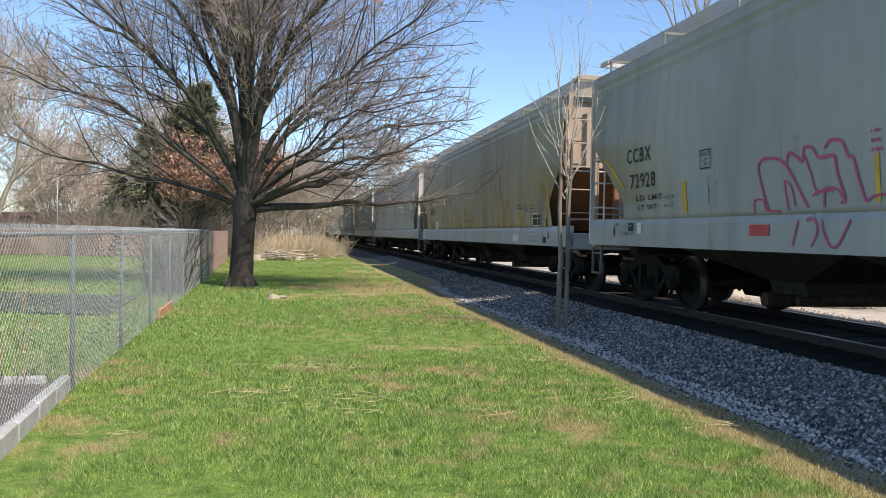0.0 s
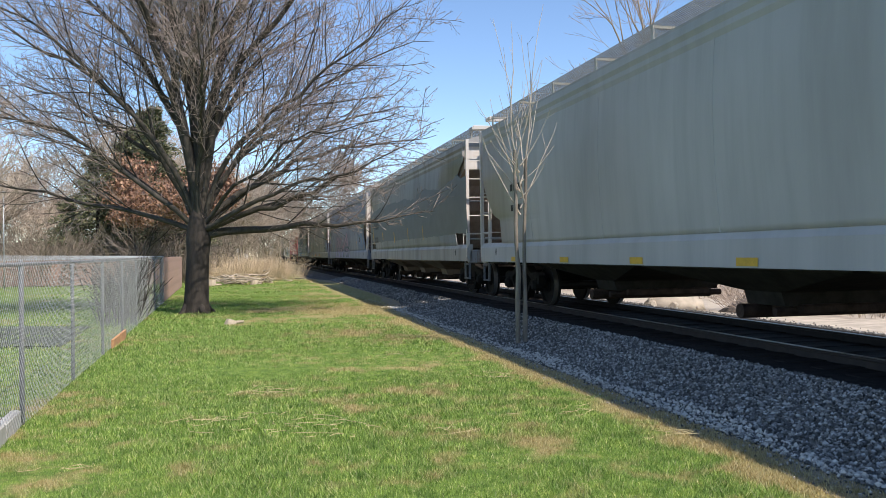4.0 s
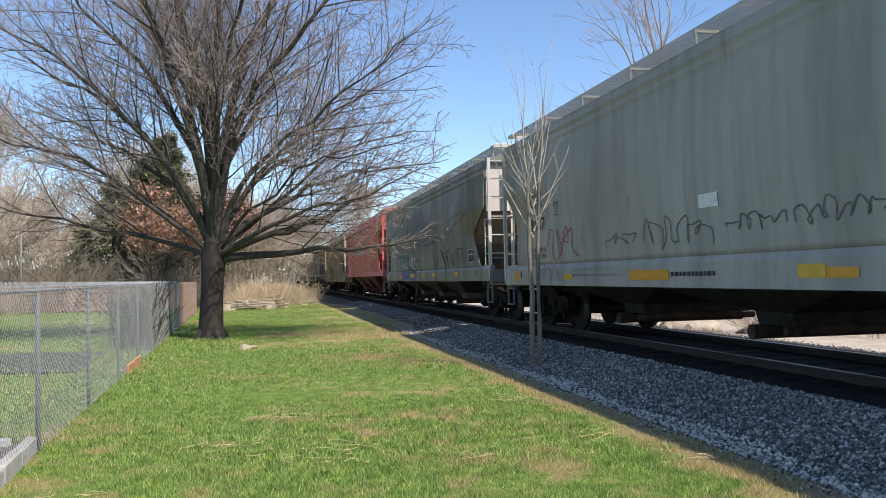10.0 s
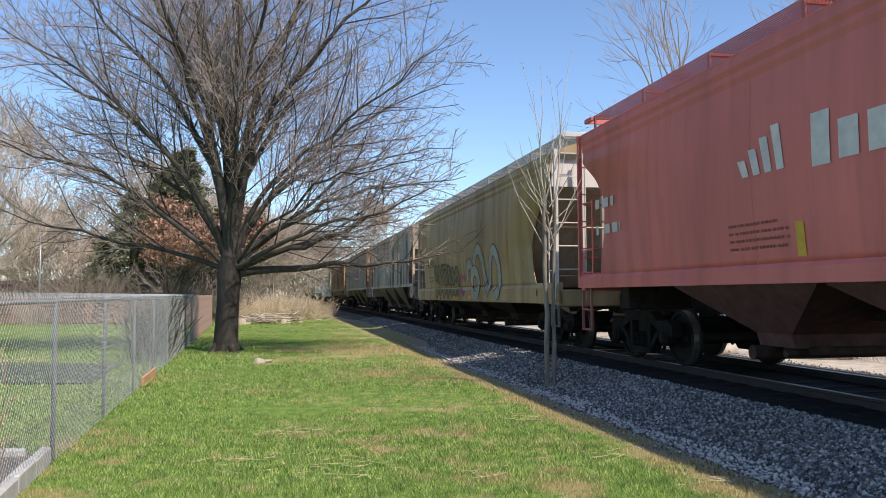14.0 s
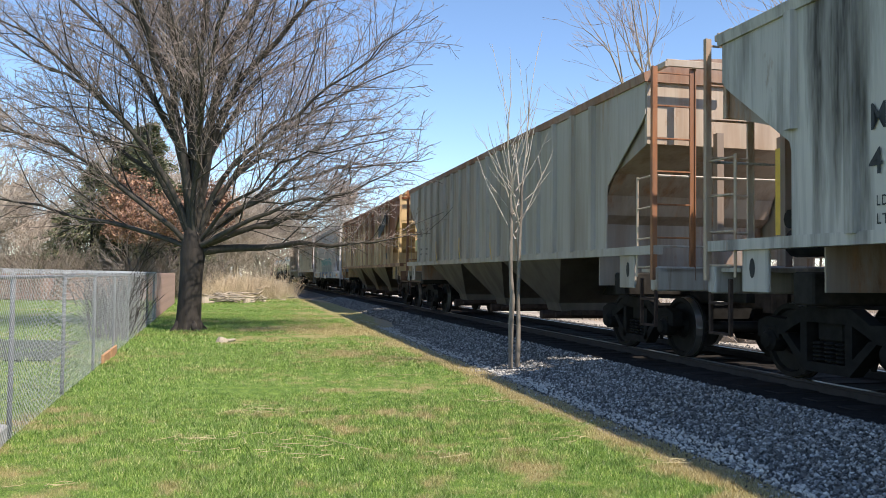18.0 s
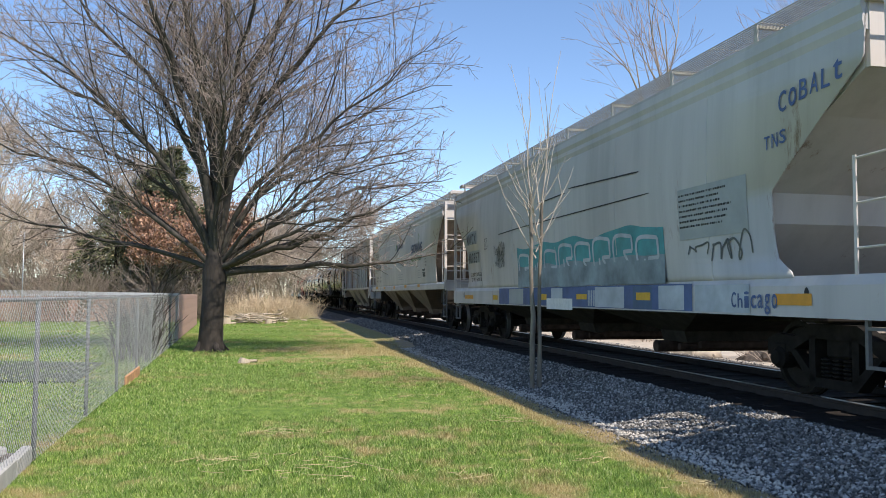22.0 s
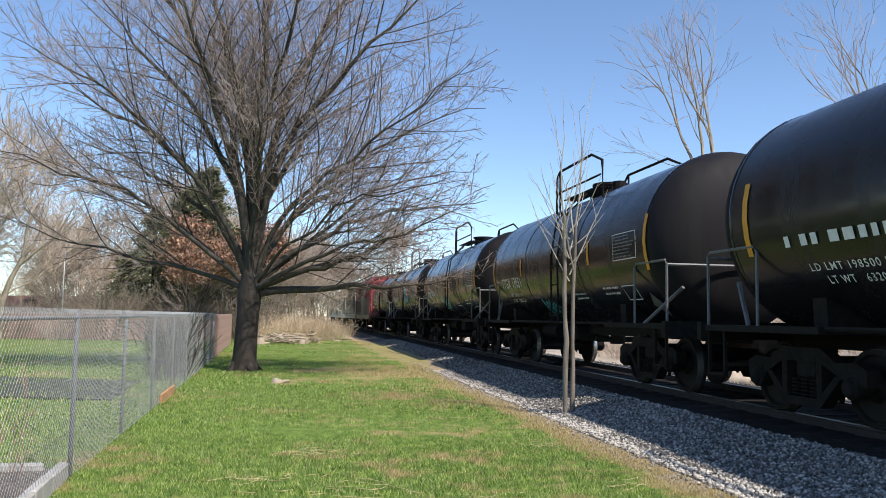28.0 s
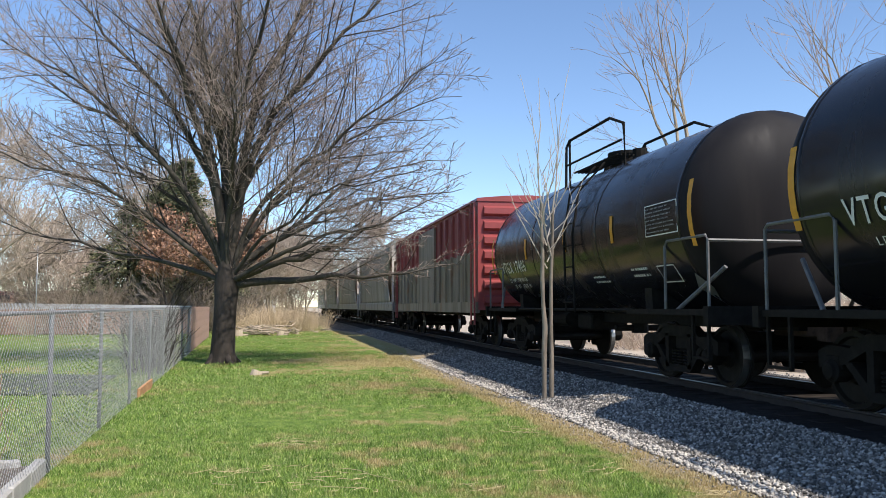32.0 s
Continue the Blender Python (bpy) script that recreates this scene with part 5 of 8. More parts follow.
def build_main_tree():
    rng = np.random.RandomState(21)
    trunk = (np.array([(0, 0, -0.1), (0.0, 0, 0.06), (0.01, 0, 0.3), (0.03, 0, 0.9), (0.06, 0, 1.5), (0.08, 0, 1.95), (0.09, 0, 2.3), (0.11, 0, 2.7), (0.14, 0, 3.2)]), np.array([0.40, 0.36, 0.31, 0.285, 0.28, 0.31, 0.27, 0.18, 0.08]))
    # azimuth, elevation in degrees, radius, height of the fork: upright leaders, the fan, the low limbs
    plan = [(20, 86, 0.15, 2.6), (170, 79, 0.14, 2.5), (5, 69, 0.15, 2.4), (188, 66, 0.14, 2.3)]
    for k in range(6):
        plan.append((60 * k + rng.uniform(-12, 12), rng.uniform(53, 64), rng.uniform(0.10, 0.13), rng.uniform(2.15, 2.7)))
    for az in (-25, 12, 38, 150, 178, 205, 275):
        plan.append((az + rng.uniform(-8, 8), rng.uniform(36, 47), rng.uniform(0.06, 0.085), rng.uniform(2.05, 2.5)))
    for az in (-30, 24, 172):
        plan.append((az + rng.uniform(-8, 8), rng.uniform(22, 29), rng.uniform(0.045, 0.06), rng.uniform(2.05, 2.4)))
    plan += [(4, 9, 0.105, 1.98), (-10, 17, 0.085, 2.1), (14, 23, 0.085, 2.3), (-30, 13, 0.07, 2.1), (32, 15, 0.065, 2.15), (182, 17, 0.065, 2.1), (200, 24, 0.065, 2.2)]
    limbs = []
    for az, el, r, z in plan:
        az, el = radians(az), radians(el)
        start = (0.09 + 0.12 * math.cos(az) * math.cos(el), 0.12 * math.sin(az) * math.cos(el), z)
        limbs.append(main_limb(rng, start, az, el, r, 32 if el > 0.55 else 18 if el > 0.35 else 5, 13 if el > 0.35 else -8))
    boughs = side_shoots(rng, limbs, 0.29, 0.25, 0.80, 0.46, 3.4, 10, 0.0062, 0.075, 0.24, 0.018)
    sprays = side_shoots(rng, boughs, 0.25, 0.12, 0.80, 0.46, 1.5, 7, 0.0052, 0.11, 0.12, 0.022)
    twigs = side_shoots(rng, sprays, 0.145, 0.12, 0.80, 0.48, 0.50, 5, 0.0041, 0.14, 0.08, 0.030)
    shoots = side_shoots(rng, limbs, 0.34, 0.03, 0.95, 0.0, 0.40, 4, 0.0042, 0.18, 0.05, 0.05)
    tr = thing("tree", "large bare deciduous tree with a wide fan of limbs", "tree", at=pose(-5.36, 20.9, 0.0))
    part("trunk", quick_data("trunk", *tubes([trunk], 16), M_BARK, True), None, tr)
    a = quick_data("limb_structure", *join([tubes(limbs, 8), tubes(boughs, 5)]), M_LIMB, True)
    tagged(part("limb_structure", a, None, tr), kind="stuff")
    b = quick_data("twig_growth", *join([tubes(g, 3) for g in (sprays, twigs, shoots)]), M_TWIG)
    tagged(part("twig_growth", b, None, tr), kind="stuff")
    for a in (0.5, 2.3, 3.9, 5.4):
        root = Mesh().tube([(0.16 * math.cos(a), 0.16 * math.sin(a), 0.26), (0.36 * math.cos(a), 0.36 * math.sin(a), 0.06), (0.58 * math.cos(a + 0.2), 0.58 * math.sin(a + 0.2), -0.03)], [0.14, 0.08, 0.03], 8)
        part("root", root, M_BARK, tr, smooth=True)


def forked_tree(seed, height, levels=8, trunk_r=0.16, open_angle=0.36, mats=None, thin=0.008, clear=0.30, lean=0.05, ratio=0.74):
    """A bare tree that forks again and again, with side shoots."""
    rng = np.random.RandomState(seed)
    first = wander(rng, (0, 0, -0.1), (rng.normal(0, lean), rng.normal(0, lean), 1), height * clear, trunk_r, trunk_r * 0.8, 5, 0.04, 0.06)
    gens = [[first]]
    ln = height * 0.255
    for lv in range(levels):
        nxt = []
        for pts, rad in gens[-1]:
            way = pts[-1] - pts[-2]
            kids = 3 if lv == 0 or rng.uniform() < 0.3 else 2
            for k in range(kids):
                r0 = max(thin, rad[-1] * (0.78 if k == 0 else 0.62))
                d = offshoot(rng, way, open_angle * rng.uniform(0.5, 1.35) * (0.6 if k == 0 else 1.0))
                nxt.append(wander(rng, pts[-1], d, ln * rng.uniform(0.7, 1.25), r0, max(thin, r0 * 0.72), 5, 0.09, 0.03))
            if lv > 0 and lv < levels - 1:
                at = pts[rng.randint(1, 4)]
                r0 = max(thin, rad[-1] * 0.4)
                nxt.append(wander(rng, at, offshoot(rng, way, rng.uniform(0.5, 1.1)), ln * rng.uniform(0.5, 0.9), r0, max(thin, r0 * 0.6), 5, 0.12, 0.05))
        gens.append(nxt)
        ln *= ratio
        if len(nxt) > 2600:
            break
    a = join([tubes(g, 5) for g in gens[:4]])
    b = join([tubes(g, 3) for g in gens[4:]])
    return quick_data("limb_structure", *a, mats[0], True), quick_data("twig_growth", *b, mats[1])


def plant(name, meshes, label, category, group, x, y, turn=0.0, size=1.0, z=None):
    t = thing(name, label, category, group, at=pose(x, y, on_ground(x, y) if z is None else z, 0, 0, turn) @ Matrix.Scale(size, 4))
    for nm, me in meshes:
        tagged(part(nm, me, None, t), kind="" if nm == "trunk" else "stuff")
    return t


def build_sapling():
    rng = np.random.RandomState(5)
    t = thing("sapling", "slender bare sapling with two stems at the ballast's edge", "tree", at=pose(1.74, 12.5, 0.08))
    stems, twigs = [], []
    for x, y, lean, h, r in ((-0.06, 0.0, -0.005, 2.95, 0.042), (0.05, 0.03, 0.012, 2.85, 0.036)):
        ks = np.linspace(0, 1, 9)
        pts = np.stack([x + lean * h * ks, np.full(9, y), -0.1 + (h + 0.1) * ks], 1)
        pts[2:, :2] += rng.normal(0, 0.010, (7, 2))
        stems.append((pts, np.linspace(r, r * 0.62, 9) * (1 + 0.08 * rng.normal(0, 1, 9))))
        for k in range(3):
            az = 2.1 * k + rng.uniform(-0.5, 0.5) + (0 if x > 0 else 3.1)
            el = radians((80, 60, 50)[k])
            d = np.array([math.cos(az) * math.cos(el), 0.6 * math.sin(az) * math.cos(el), math.sin(el)])
            b = wander(rng, pts[8 - k], d, (1.25, 1.1, 0.9)[k], 0.014, 0.008, 9, 0.05, 0.06)
            twigs.append(b)
            for q in range(3):
                i = (8, 6, 4)[q]
                az2 = az + rng.uniform(-2.2, 2.2)
                el2 = radians(rng.uniform(52, 84))
                d2 = np.array([math.cos(az2) * math.cos(el2), math.sin(az2) * math.cos(el2), math.sin(el2)])
                twigs.append(wander(rng, b[0][i], d2, rng.uniform(0.55, 1.25), 0.0062, 0.003, 9, 0.035, 0.03))
    # a few wide low shoots
    for az, el, z, ln in ((2.9, 0.75, 2.3, 0.9), (0.3, 0.6, 2.45, 0.85), (3.4, 0.5, 2.6, 0.7), (-0.3, 0.85, 2.2, 0.6), (3.0, 1.0, 1.95, 1.5), (0.1, 1.02, 2.05, 1.5), (2.7, 1.15, 2.3, 1.6), (0.5, 1.12, 2.4, 1.5), (3.3, 0.85, 2.6, 1.0), (-0.1, 0.9, 2.7, 1.0)):
        d = np.array([math.cos(az) * math.cos(el), math.sin(az) * math.cos(el), math.sin(el)])
        twigs.append(wander(rng, (0.0, 0.01, z), d, ln, 0.008 if ln < 1 else 0.012, 0.003, 9, 0.05, 0.06))
    fine = bare_crown(rng, twigs, (1,), 0.3, 0.6, 0.05, segs=(9, 4), thin=0.0028)
    for st in stems:
        part("stem", quick_data("stem", *tubes([st], 9), M_STEM, True), None, t)
    tagged(part("twig_growth", quick_data("twig_growth", *join([tubes(twigs, 5), tubes(fine[1], 3)]), M_SAP), None, t), kind="stuff")


def conifer_mesh(seed, h, r):
    rng = np.random.RandomState(seed)
    n = 15000
    z = h * (0.10 + 0.9 * rng.uniform(0, 1, n) ** 1.25)
    k = 1 - z / h
    tier = 0.72 + 0.28 * np.sin(z * 5.5 + rng.uniform(0, 1, n))
    a = rng.uniform(0, 6.283, n)
    lob = 0.8 + 0.25 * np.sin(a * 5 + z * 1.7) + rng.normal(0, 0.05, n)
    rad = r * np.minimum(1, k * 1.5 + 0.1) * np.sqrt(rng.uniform(0.15, 1, n)) * tier * lob
    c = np.stack([np.cos(a) * rad, np.sin(a) * rad, z - 0.25 * rad], 1)
    L = rng.uniform(0.12, 0.32, n)[:, None]
    d = np.stack([np.cos(a), np.sin(a), rng.uniform(-0.5, 0.5, n)], 1) + rng.normal(0, 0.45, (n, 3))
    d /= np.linalg.norm(d, axis=1, keepdims=True)
    w = np.cross(d, rng.normal(0, 1, (n, 3)))
    w /= np.linalg.norm(w, axis=1, keepdims=True)
    v = np.stack([c - w * L * 0.22, c + w * L * 0.22, c + d * L], 1).reshape(-1, 3)
    return quick_data("needles", v, np.arange(n * 3).reshape(-1, 3), M_NEEDLE)


def leaves_mesh(seed, pts, count, size, mat, spread):
    rng = np.random.RandomState(seed)
    c = pts[rng.randint(0, len(pts), count)] + rng.normal(0, spread, (count, 3))
    d = rng.normal(0, 1, (count, 3))
    d /= np.linalg.norm(d, axis=1, keepdims=True)
    w = np.cross(d, rng.normal(0, 1, (count, 3)))
    w /= np.linalg.norm(w, axis=1, keepdims=True)
    L = size * rng.uniform(0.6, 1.3, (count, 1))
    v = np.stack([c - d * L * 0.5, c + w * L * 0.3, c + d * L * 0.5, c - w * L * 0.3], 1).reshape(-1, 3)
    return quick_data("leaves", v, np.arange(count * 4).reshape(-1, 4), mat)


def bush_mesh(seed, count, h, spread, mat, lean=0.4, r=0.006, fork=3):
    rng = np.random.RandomState(seed)
    st = []
    for k in range(count):
        a, q = rng.uniform(0, 6.283), spread * math.sqrt(rng.uniform(0, 1))
        d = np.array([math.cos(a) * lean * rng.uniform(0, 1.4), math.sin(a) * lean * rng.uniform(0, 1.4), 1.0])
        st.append(wander(rng, (q * math.cos(a), q * math.sin(a), -0.05), d / np.linalg.norm(d), h * rng.uniform(0.45, 1.1), r, r * 0.5, 5, 0.10, 0.0))
    lev = bare_crown(rng, st, (fork,), 0.5, 0.6, 0.02, segs=(5, 4), thin=r * 0.6)
    return quick_data("stem_growth", *join([tubes(st, 3)] + [tubes(g, 3) for g in lev[1:] if g]), mat)


def at_bearing(az, dist):
    return dist * math.sin(radians(az)), dist * math.cos(radians(az))


def build_trees():
    build_main_tree()
    build_sapling()
    rng = random.Random(11)
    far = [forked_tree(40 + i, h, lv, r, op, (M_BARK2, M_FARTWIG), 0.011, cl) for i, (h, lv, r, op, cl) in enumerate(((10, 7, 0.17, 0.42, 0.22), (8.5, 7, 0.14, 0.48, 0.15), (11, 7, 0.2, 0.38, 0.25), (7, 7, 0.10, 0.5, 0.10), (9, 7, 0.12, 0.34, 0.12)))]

    def bare(az, d, k, s, label, group):
        x, y = at_bearing(az, d)
        plant("bare_tree", (("limb_structure", far[k][0]), ("twig_growth", far[k][1])), label, "tree", group, x, y, rng.uniform(0, 360), s * 1.06)
    # bare trees to the north-west, behind the neighbour's yard
    for az, d, k, s in ((-26.6, 60, 0, 0.85), (-24.6, 72, 1, 0.85), (-33, 60, 0, 1.1), (-37, 52, 2, 1.1), (-23.0, 66, 3, 0.85), (-31.6, 70, 1, 1.0), (-35, 75, 0, 1.3), (-34.2, 46, 4, 0.9), (-39, 66, 0, 1.3), (-27.6, 84, 3, 1.0), (-25.6, 54, 3, 1.0), (-23.8, 60, 4, 0.9)):
        bare(az, d, k, s, "bare pale-barked tree behind the yard", "bare trees in the distance")
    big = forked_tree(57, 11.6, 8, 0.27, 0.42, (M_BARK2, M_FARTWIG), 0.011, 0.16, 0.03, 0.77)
    for az, d, sz, tn in ((-29.3, 47, 0.98, 40), (-32.6, 50, 1.05, 200)):
        x, y = at_bearing(az, d)
        plant("bare_tree", (("limb_structure", big[0]), ("twig_growth", big[1])), "tall bare tree with olive-tan limbs behind the yard", "tree", "bare trees in the distance", x, y, tn, sz)
    # woods at the end of the lawn
    for az, d, k, s in ((-14.2, 84, 1, 0.9), (-13.0, 70, 3, 0.95), (-11.8, 92, 1, 1.0), (-10.6, 76, 3, 0.9), (-10.2, 100, 0, 1.1), (-12.4, 110, 2, 0.9), (-9.3, 88, 3, 1.3), (-15.3, 75, 1, 1.1), (-16.5, 95, 2, 1.0),
                        (-18.5, 100, 0, 1.0), (-20.5, 95, 1, 1.1), (-11.4, 64, 3, 1.05), (-9.6, 66, 3, 1.0), (-8.9, 72, 1, 0.85), (-4.5, 100, 2, 1.0), (-10.4, 130, 2, 1.0), (-14, 130, 0, 1.1), (-24, 120, 2, 0.6),
                        (-28, 125, 0, 0.6), (-31, 110, 2, 0.7), (-13.7, 64, 4, 0.9), (-14.9, 60, 4, 0.95), (-12.2, 78, 4, 0.9), (-15.8, 62, 3, 1.1), (-10.1, 84, 4, 1.1), (-16.8, 66, 4, 0.9), (-17.6, 84, 2, 1.2), (-19.4, 80, 4, 1.4), (-13.4, 90, 4, 1.1), (-12.8, 96, 0, 1.0), (-11.4, 70, 4, 0.8), (-14.5, 72, 3, 1.2), (-16, 80, 0, 1.2)):
        bare(az, d, k, s, "bare tree in the hazy woods beyond the lawn", "woods beyond the lawn")
    # tall bare trees across the track
    tall = forked_tree(73, 13.0, 5, 0.17, 0.40, (M_BARK2, M_TWIG), 0.007, 0.50, 0.02, 0.70)
    tall2 = forked_tree(78, 12.5, 5, 0.15, 0.36, (M_BARK2, M_TWIG), 0.007, 0.45, 0.03, 0.72)
    for az, d, s, tn, me in ((17.5, 33, 0.97, 20, tall), (28.8, 32, 0.98, 120, tall2), (33, 34, 1.05, 200, tall)):
        x, y = at_bearing(az, d)
        plant("tall_tree", (("limb_structure", me[0]), ("twig_growth", me[1])), "tall bare tree standing across the track", "tree", "trees across the track", x, y, tn, s)
    # evergreens
    c1, c2 = conifer_mesh(3, 10.5, 3.6), conifer_mesh(4, 9.0, 4.2)
    trunk = Mesh().tube([(0, 0, -0.1), (0, 0, 5), (0, 0, 9)], [0.22, 0.14, 0.04], 8).data("trunk", M_BARK, True)
    for az, d, me, s in ((-16.9, 52, c1, 1.0), (-18.6, 54, c2, 1.02), (-20.4, 51, c2, 0.86), (-22.2, 53, c2, 0.55), (-15.0, 58, c2, 0.82), (-17.6, 60, c1, 1.1)):
        x, y = at_bearing(az, d)
        plant("pine", (("trunk", trunk), ("needle_growth", me)), "dark green pine tree behind the yard", "tree", "pines behind the yard", x, y, rng.uniform(0, 360), s)
    # a tree that has kept its withered leaves
    lm, tw = forked_tree(90, 6.5, 6, 0.11, 0.5, (M_BARK, M_TWIG), 0.010, 0.14)
    pts = np.array([v.co for v in tw.vertices])
    lv = leaves_mesh(6, pts[pts[:, 2] > 3.2], 9000, 0.15, M_COPPER, 0.16)
    for az, d, s in ((-17.7, 45, 1.0), (-15.9, 50, 1.3)):
        x, y = at_bearing(az, d)
        plant("leafy_tree", (("limb_structure", lm), ("twig_growth", tw), ("leaf_growth", lv)), "tree with withered copper-brown leaves", "tree", "copper-leaved trees", x, y, rng.uniform(0, 360), s)
    # brush
    reed, bush, scrub = bush_mesh(1, 150, 1.5, 1.1, M_REED, 0.5, 0.006, 3), bush_mesh(2, 70, 2.6, 1.0, M_FARTWIG, 0.6, 0.008, 7), bush_mesh(5, 110, 1.0, 0.9, M_FARTWIG, 0.8, 0.008, 4)
    hedge = bush_mesh(8, 110, 2.4, 1.3, M_BRUSH, 0.6, 0.011, 7)
    for i in range(34):
        az = -37 + i * 0.68 + rng.uniform(-0.3, 0.3)
        x, y = at_bearing(az, 47 + 3.0 * (i % 4) + rng.uniform(-1, 1))
        plant("hedge_shrub", (("stem_growth", hedge if -24.5 < az < -15 or i % 3 == 0 else bush),), "dense dark-brown bare shrub behind the yard", "shrub", "hedge behind the yard", x, y, rng.uniform(0, 360), rng.uniform(0.8, 1.35) * (1.0 if az > -24 else 0.62))
    brake = bush_mesh(12, 120, 2.6, 1.5, M_THICKET, 0.6, 0.012, 7)
    for i in range(30):
        x, y = at_bearing(-40 + i * 0.62 + rng.uniform(-0.2, 0.2), 56 + 4.0 * (i % 3) + rng.uniform(-1, 1))
        plant("thicket", (("stem_growth", brake),), "tangled brown thicket behind the yard", "shrub", "thicket behind the yard", x, y, rng.uniform(0, 360), rng.uniform(0.6, 1.0))
    for i in range(34):
        p = track(30 + (i % 17) * 5.0 + rng.uniform(-1.5, 1.5), -24 - 9 * (i // 17) - rng.uniform(0, 4))
        plant("thicket", (("stem_growth", brake),), "tangled brown thicket across the track", "shrub", "thicket across the track", p.x, p.y, rng.uniform(0, 360), rng.uniform(0.8, 1.3))
    for i in range(16):
        p = track(-4 + i * 3.2, -19 - rng.uniform(0, 6))
        plant("thicket", (("stem_growth", brake),), "tangled brown thicket across the track", "shrub", "thicket across the track", p.x, p.y, rng.uniform(0, 360), rng.uniform(0.7, 1.0))
    for i in range(18):
        x, y = at_bearing(-13.2 + i * 0.29 + rng.uniform(-0.15, 0.15), 48 + 1.8 * (i % 4) + rng.uniform(-1, 1))
        plant("reed_clump", (("stem_growth", reed),), "clump of dry tan reeds at the lawn's end", "reeds", "reeds at the lawn's end", x, y, rng.uniform(0, 360), rng.uniform(0.65, 1.05))
    for i in range(13):
        az = -14.4 + i * 0.48 + rng.uniform(-0.15, 0.15)
        x, y = at_bearing(az, 56 + 4.5 * (i % 6) + rng.uniform(-1, 1))
        plant("shrub", (("stem_growth", bush),), "bare grey-brown shrub at the lawn's end", "shrub", "shrubs at the lawn's end", x, y, rng.uniform(0, 360), rng.choice((0.4, 0.55, 0.7, 1.1)))
    for i in range(22):
        p = track(6 + i * 2.0 + rng.uniform(-0.7, 0.7), -5.6 - rng.uniform(0, 4.5))
        plant("scrub", (("stem_growth", scrub),), "low brown scrub across the track", "shrub", "scrub across the track", p.x, p.y, rng.uniform(0, 360), rng.uniform(0.8, 1.5))

# ---- the chain-link fence and the yard behind ----
M_WIRE = plain("galvanized_wire", (0.40, 0.405, 0.40), 0.6, 0.0, 0.15, 3, 0)
M_POST = plain("weathered_zinc", (0.21, 0.205, 0.21), 0.55, 0.1, 0.2, 12, 0)
M_WOOD = plain("red_brown_boards", (0.40, 0.255, 0.205), 0.8, 0.0, 0.3, 4, 0.2)
M_KERB = plain("pale_concrete", (0.42, 0.40, 0.37), 0.9, 0.0, 0.15, 9, 0.3)
M_MULCH = plain("brown_mulch", (0.13, 0.105, 0.085), 0.95, 0.0, 0.5, 14, 0.8)
M_BRICK = plain("orange_brick", (0.50, 0.27, 0.13), 0.85, 0.0, 0.2, 9, 0.2)
M_LOG = bark("cut_log", (0.28, 0.22, 0.16), (0.55, 0.45, 0.34))
M_HOUSE = plain("white_siding", (0.75, 0.75, 0.74), 0.7, 0.0, 0.06, 3, 0.0)
M_REDROOF = plain("red_brown_shingles", (0.20, 0.10, 0.075), 0.9, 0.0, 0.3, 4, 0.2)
M_VINE = bark("black_vine", (0.018, 0.016, 0.014), (0.06, 0.052, 0.045), 4.0)
M_CANE = bark("dead_cane", (0.18, 0.10, 0.06), (0.42, 0.29, 0.18), 4.0)
# dark green that stands in for tree shadow on the yard's grass
M_YARDSHADE = plain("painted_yard_shadow", (0.055, 0.065, 0.045), 0.9, 0.0, 0.3, 5, 0.3)
M_ROOFING = plain("dark_shingles", (0.09, 0.08, 0.08), 0.9, 0.0, 0.3, 4, 0.2)
CORNER = Vector((-3.37, 7.27, 0))
F_DIR = Vector((-0.2247, 0.9744, 0))          # the way the fence runs from its corner
F_TOP = 1.43


def chain_link(name, a, d, length, parent, label):
    """A net of straight wires that cross, between the ground and the top rail."""
    step, lo, hi = 0.072, 0.03, F_TOP + 0.015
    h = hi - lo
    runs = []
    k = -h
    while k < length:
        for sgn in (1, -1):
            u0, u1 = (k, k + h)
            t0, t1 = max(0.0, -u0 / h), min(1.0, (length - u0) / h)
            if t1 > t0 + 0.02:
                z0, z1 = (lo + h * t0, lo + h * t1) if sgn > 0 else (hi - h * t0, hi - h * t1)
                off = Vector((-d.y, d.x, 0)) * 0.0025 * sgn
                p, q = a + d * (u0 + h * t0) + off, a + d * (u0 + h * t1) + off
                runs.append((np.array([(p.x, p.y, z0), (q.x, q.y, z1)]), np.array([0.0014, 0.0014])))
        k += step
    return tagged(part(name, quick_data(name, *tubes(runs, 3), M_WIRE), None, parent, label), kind="stuff")


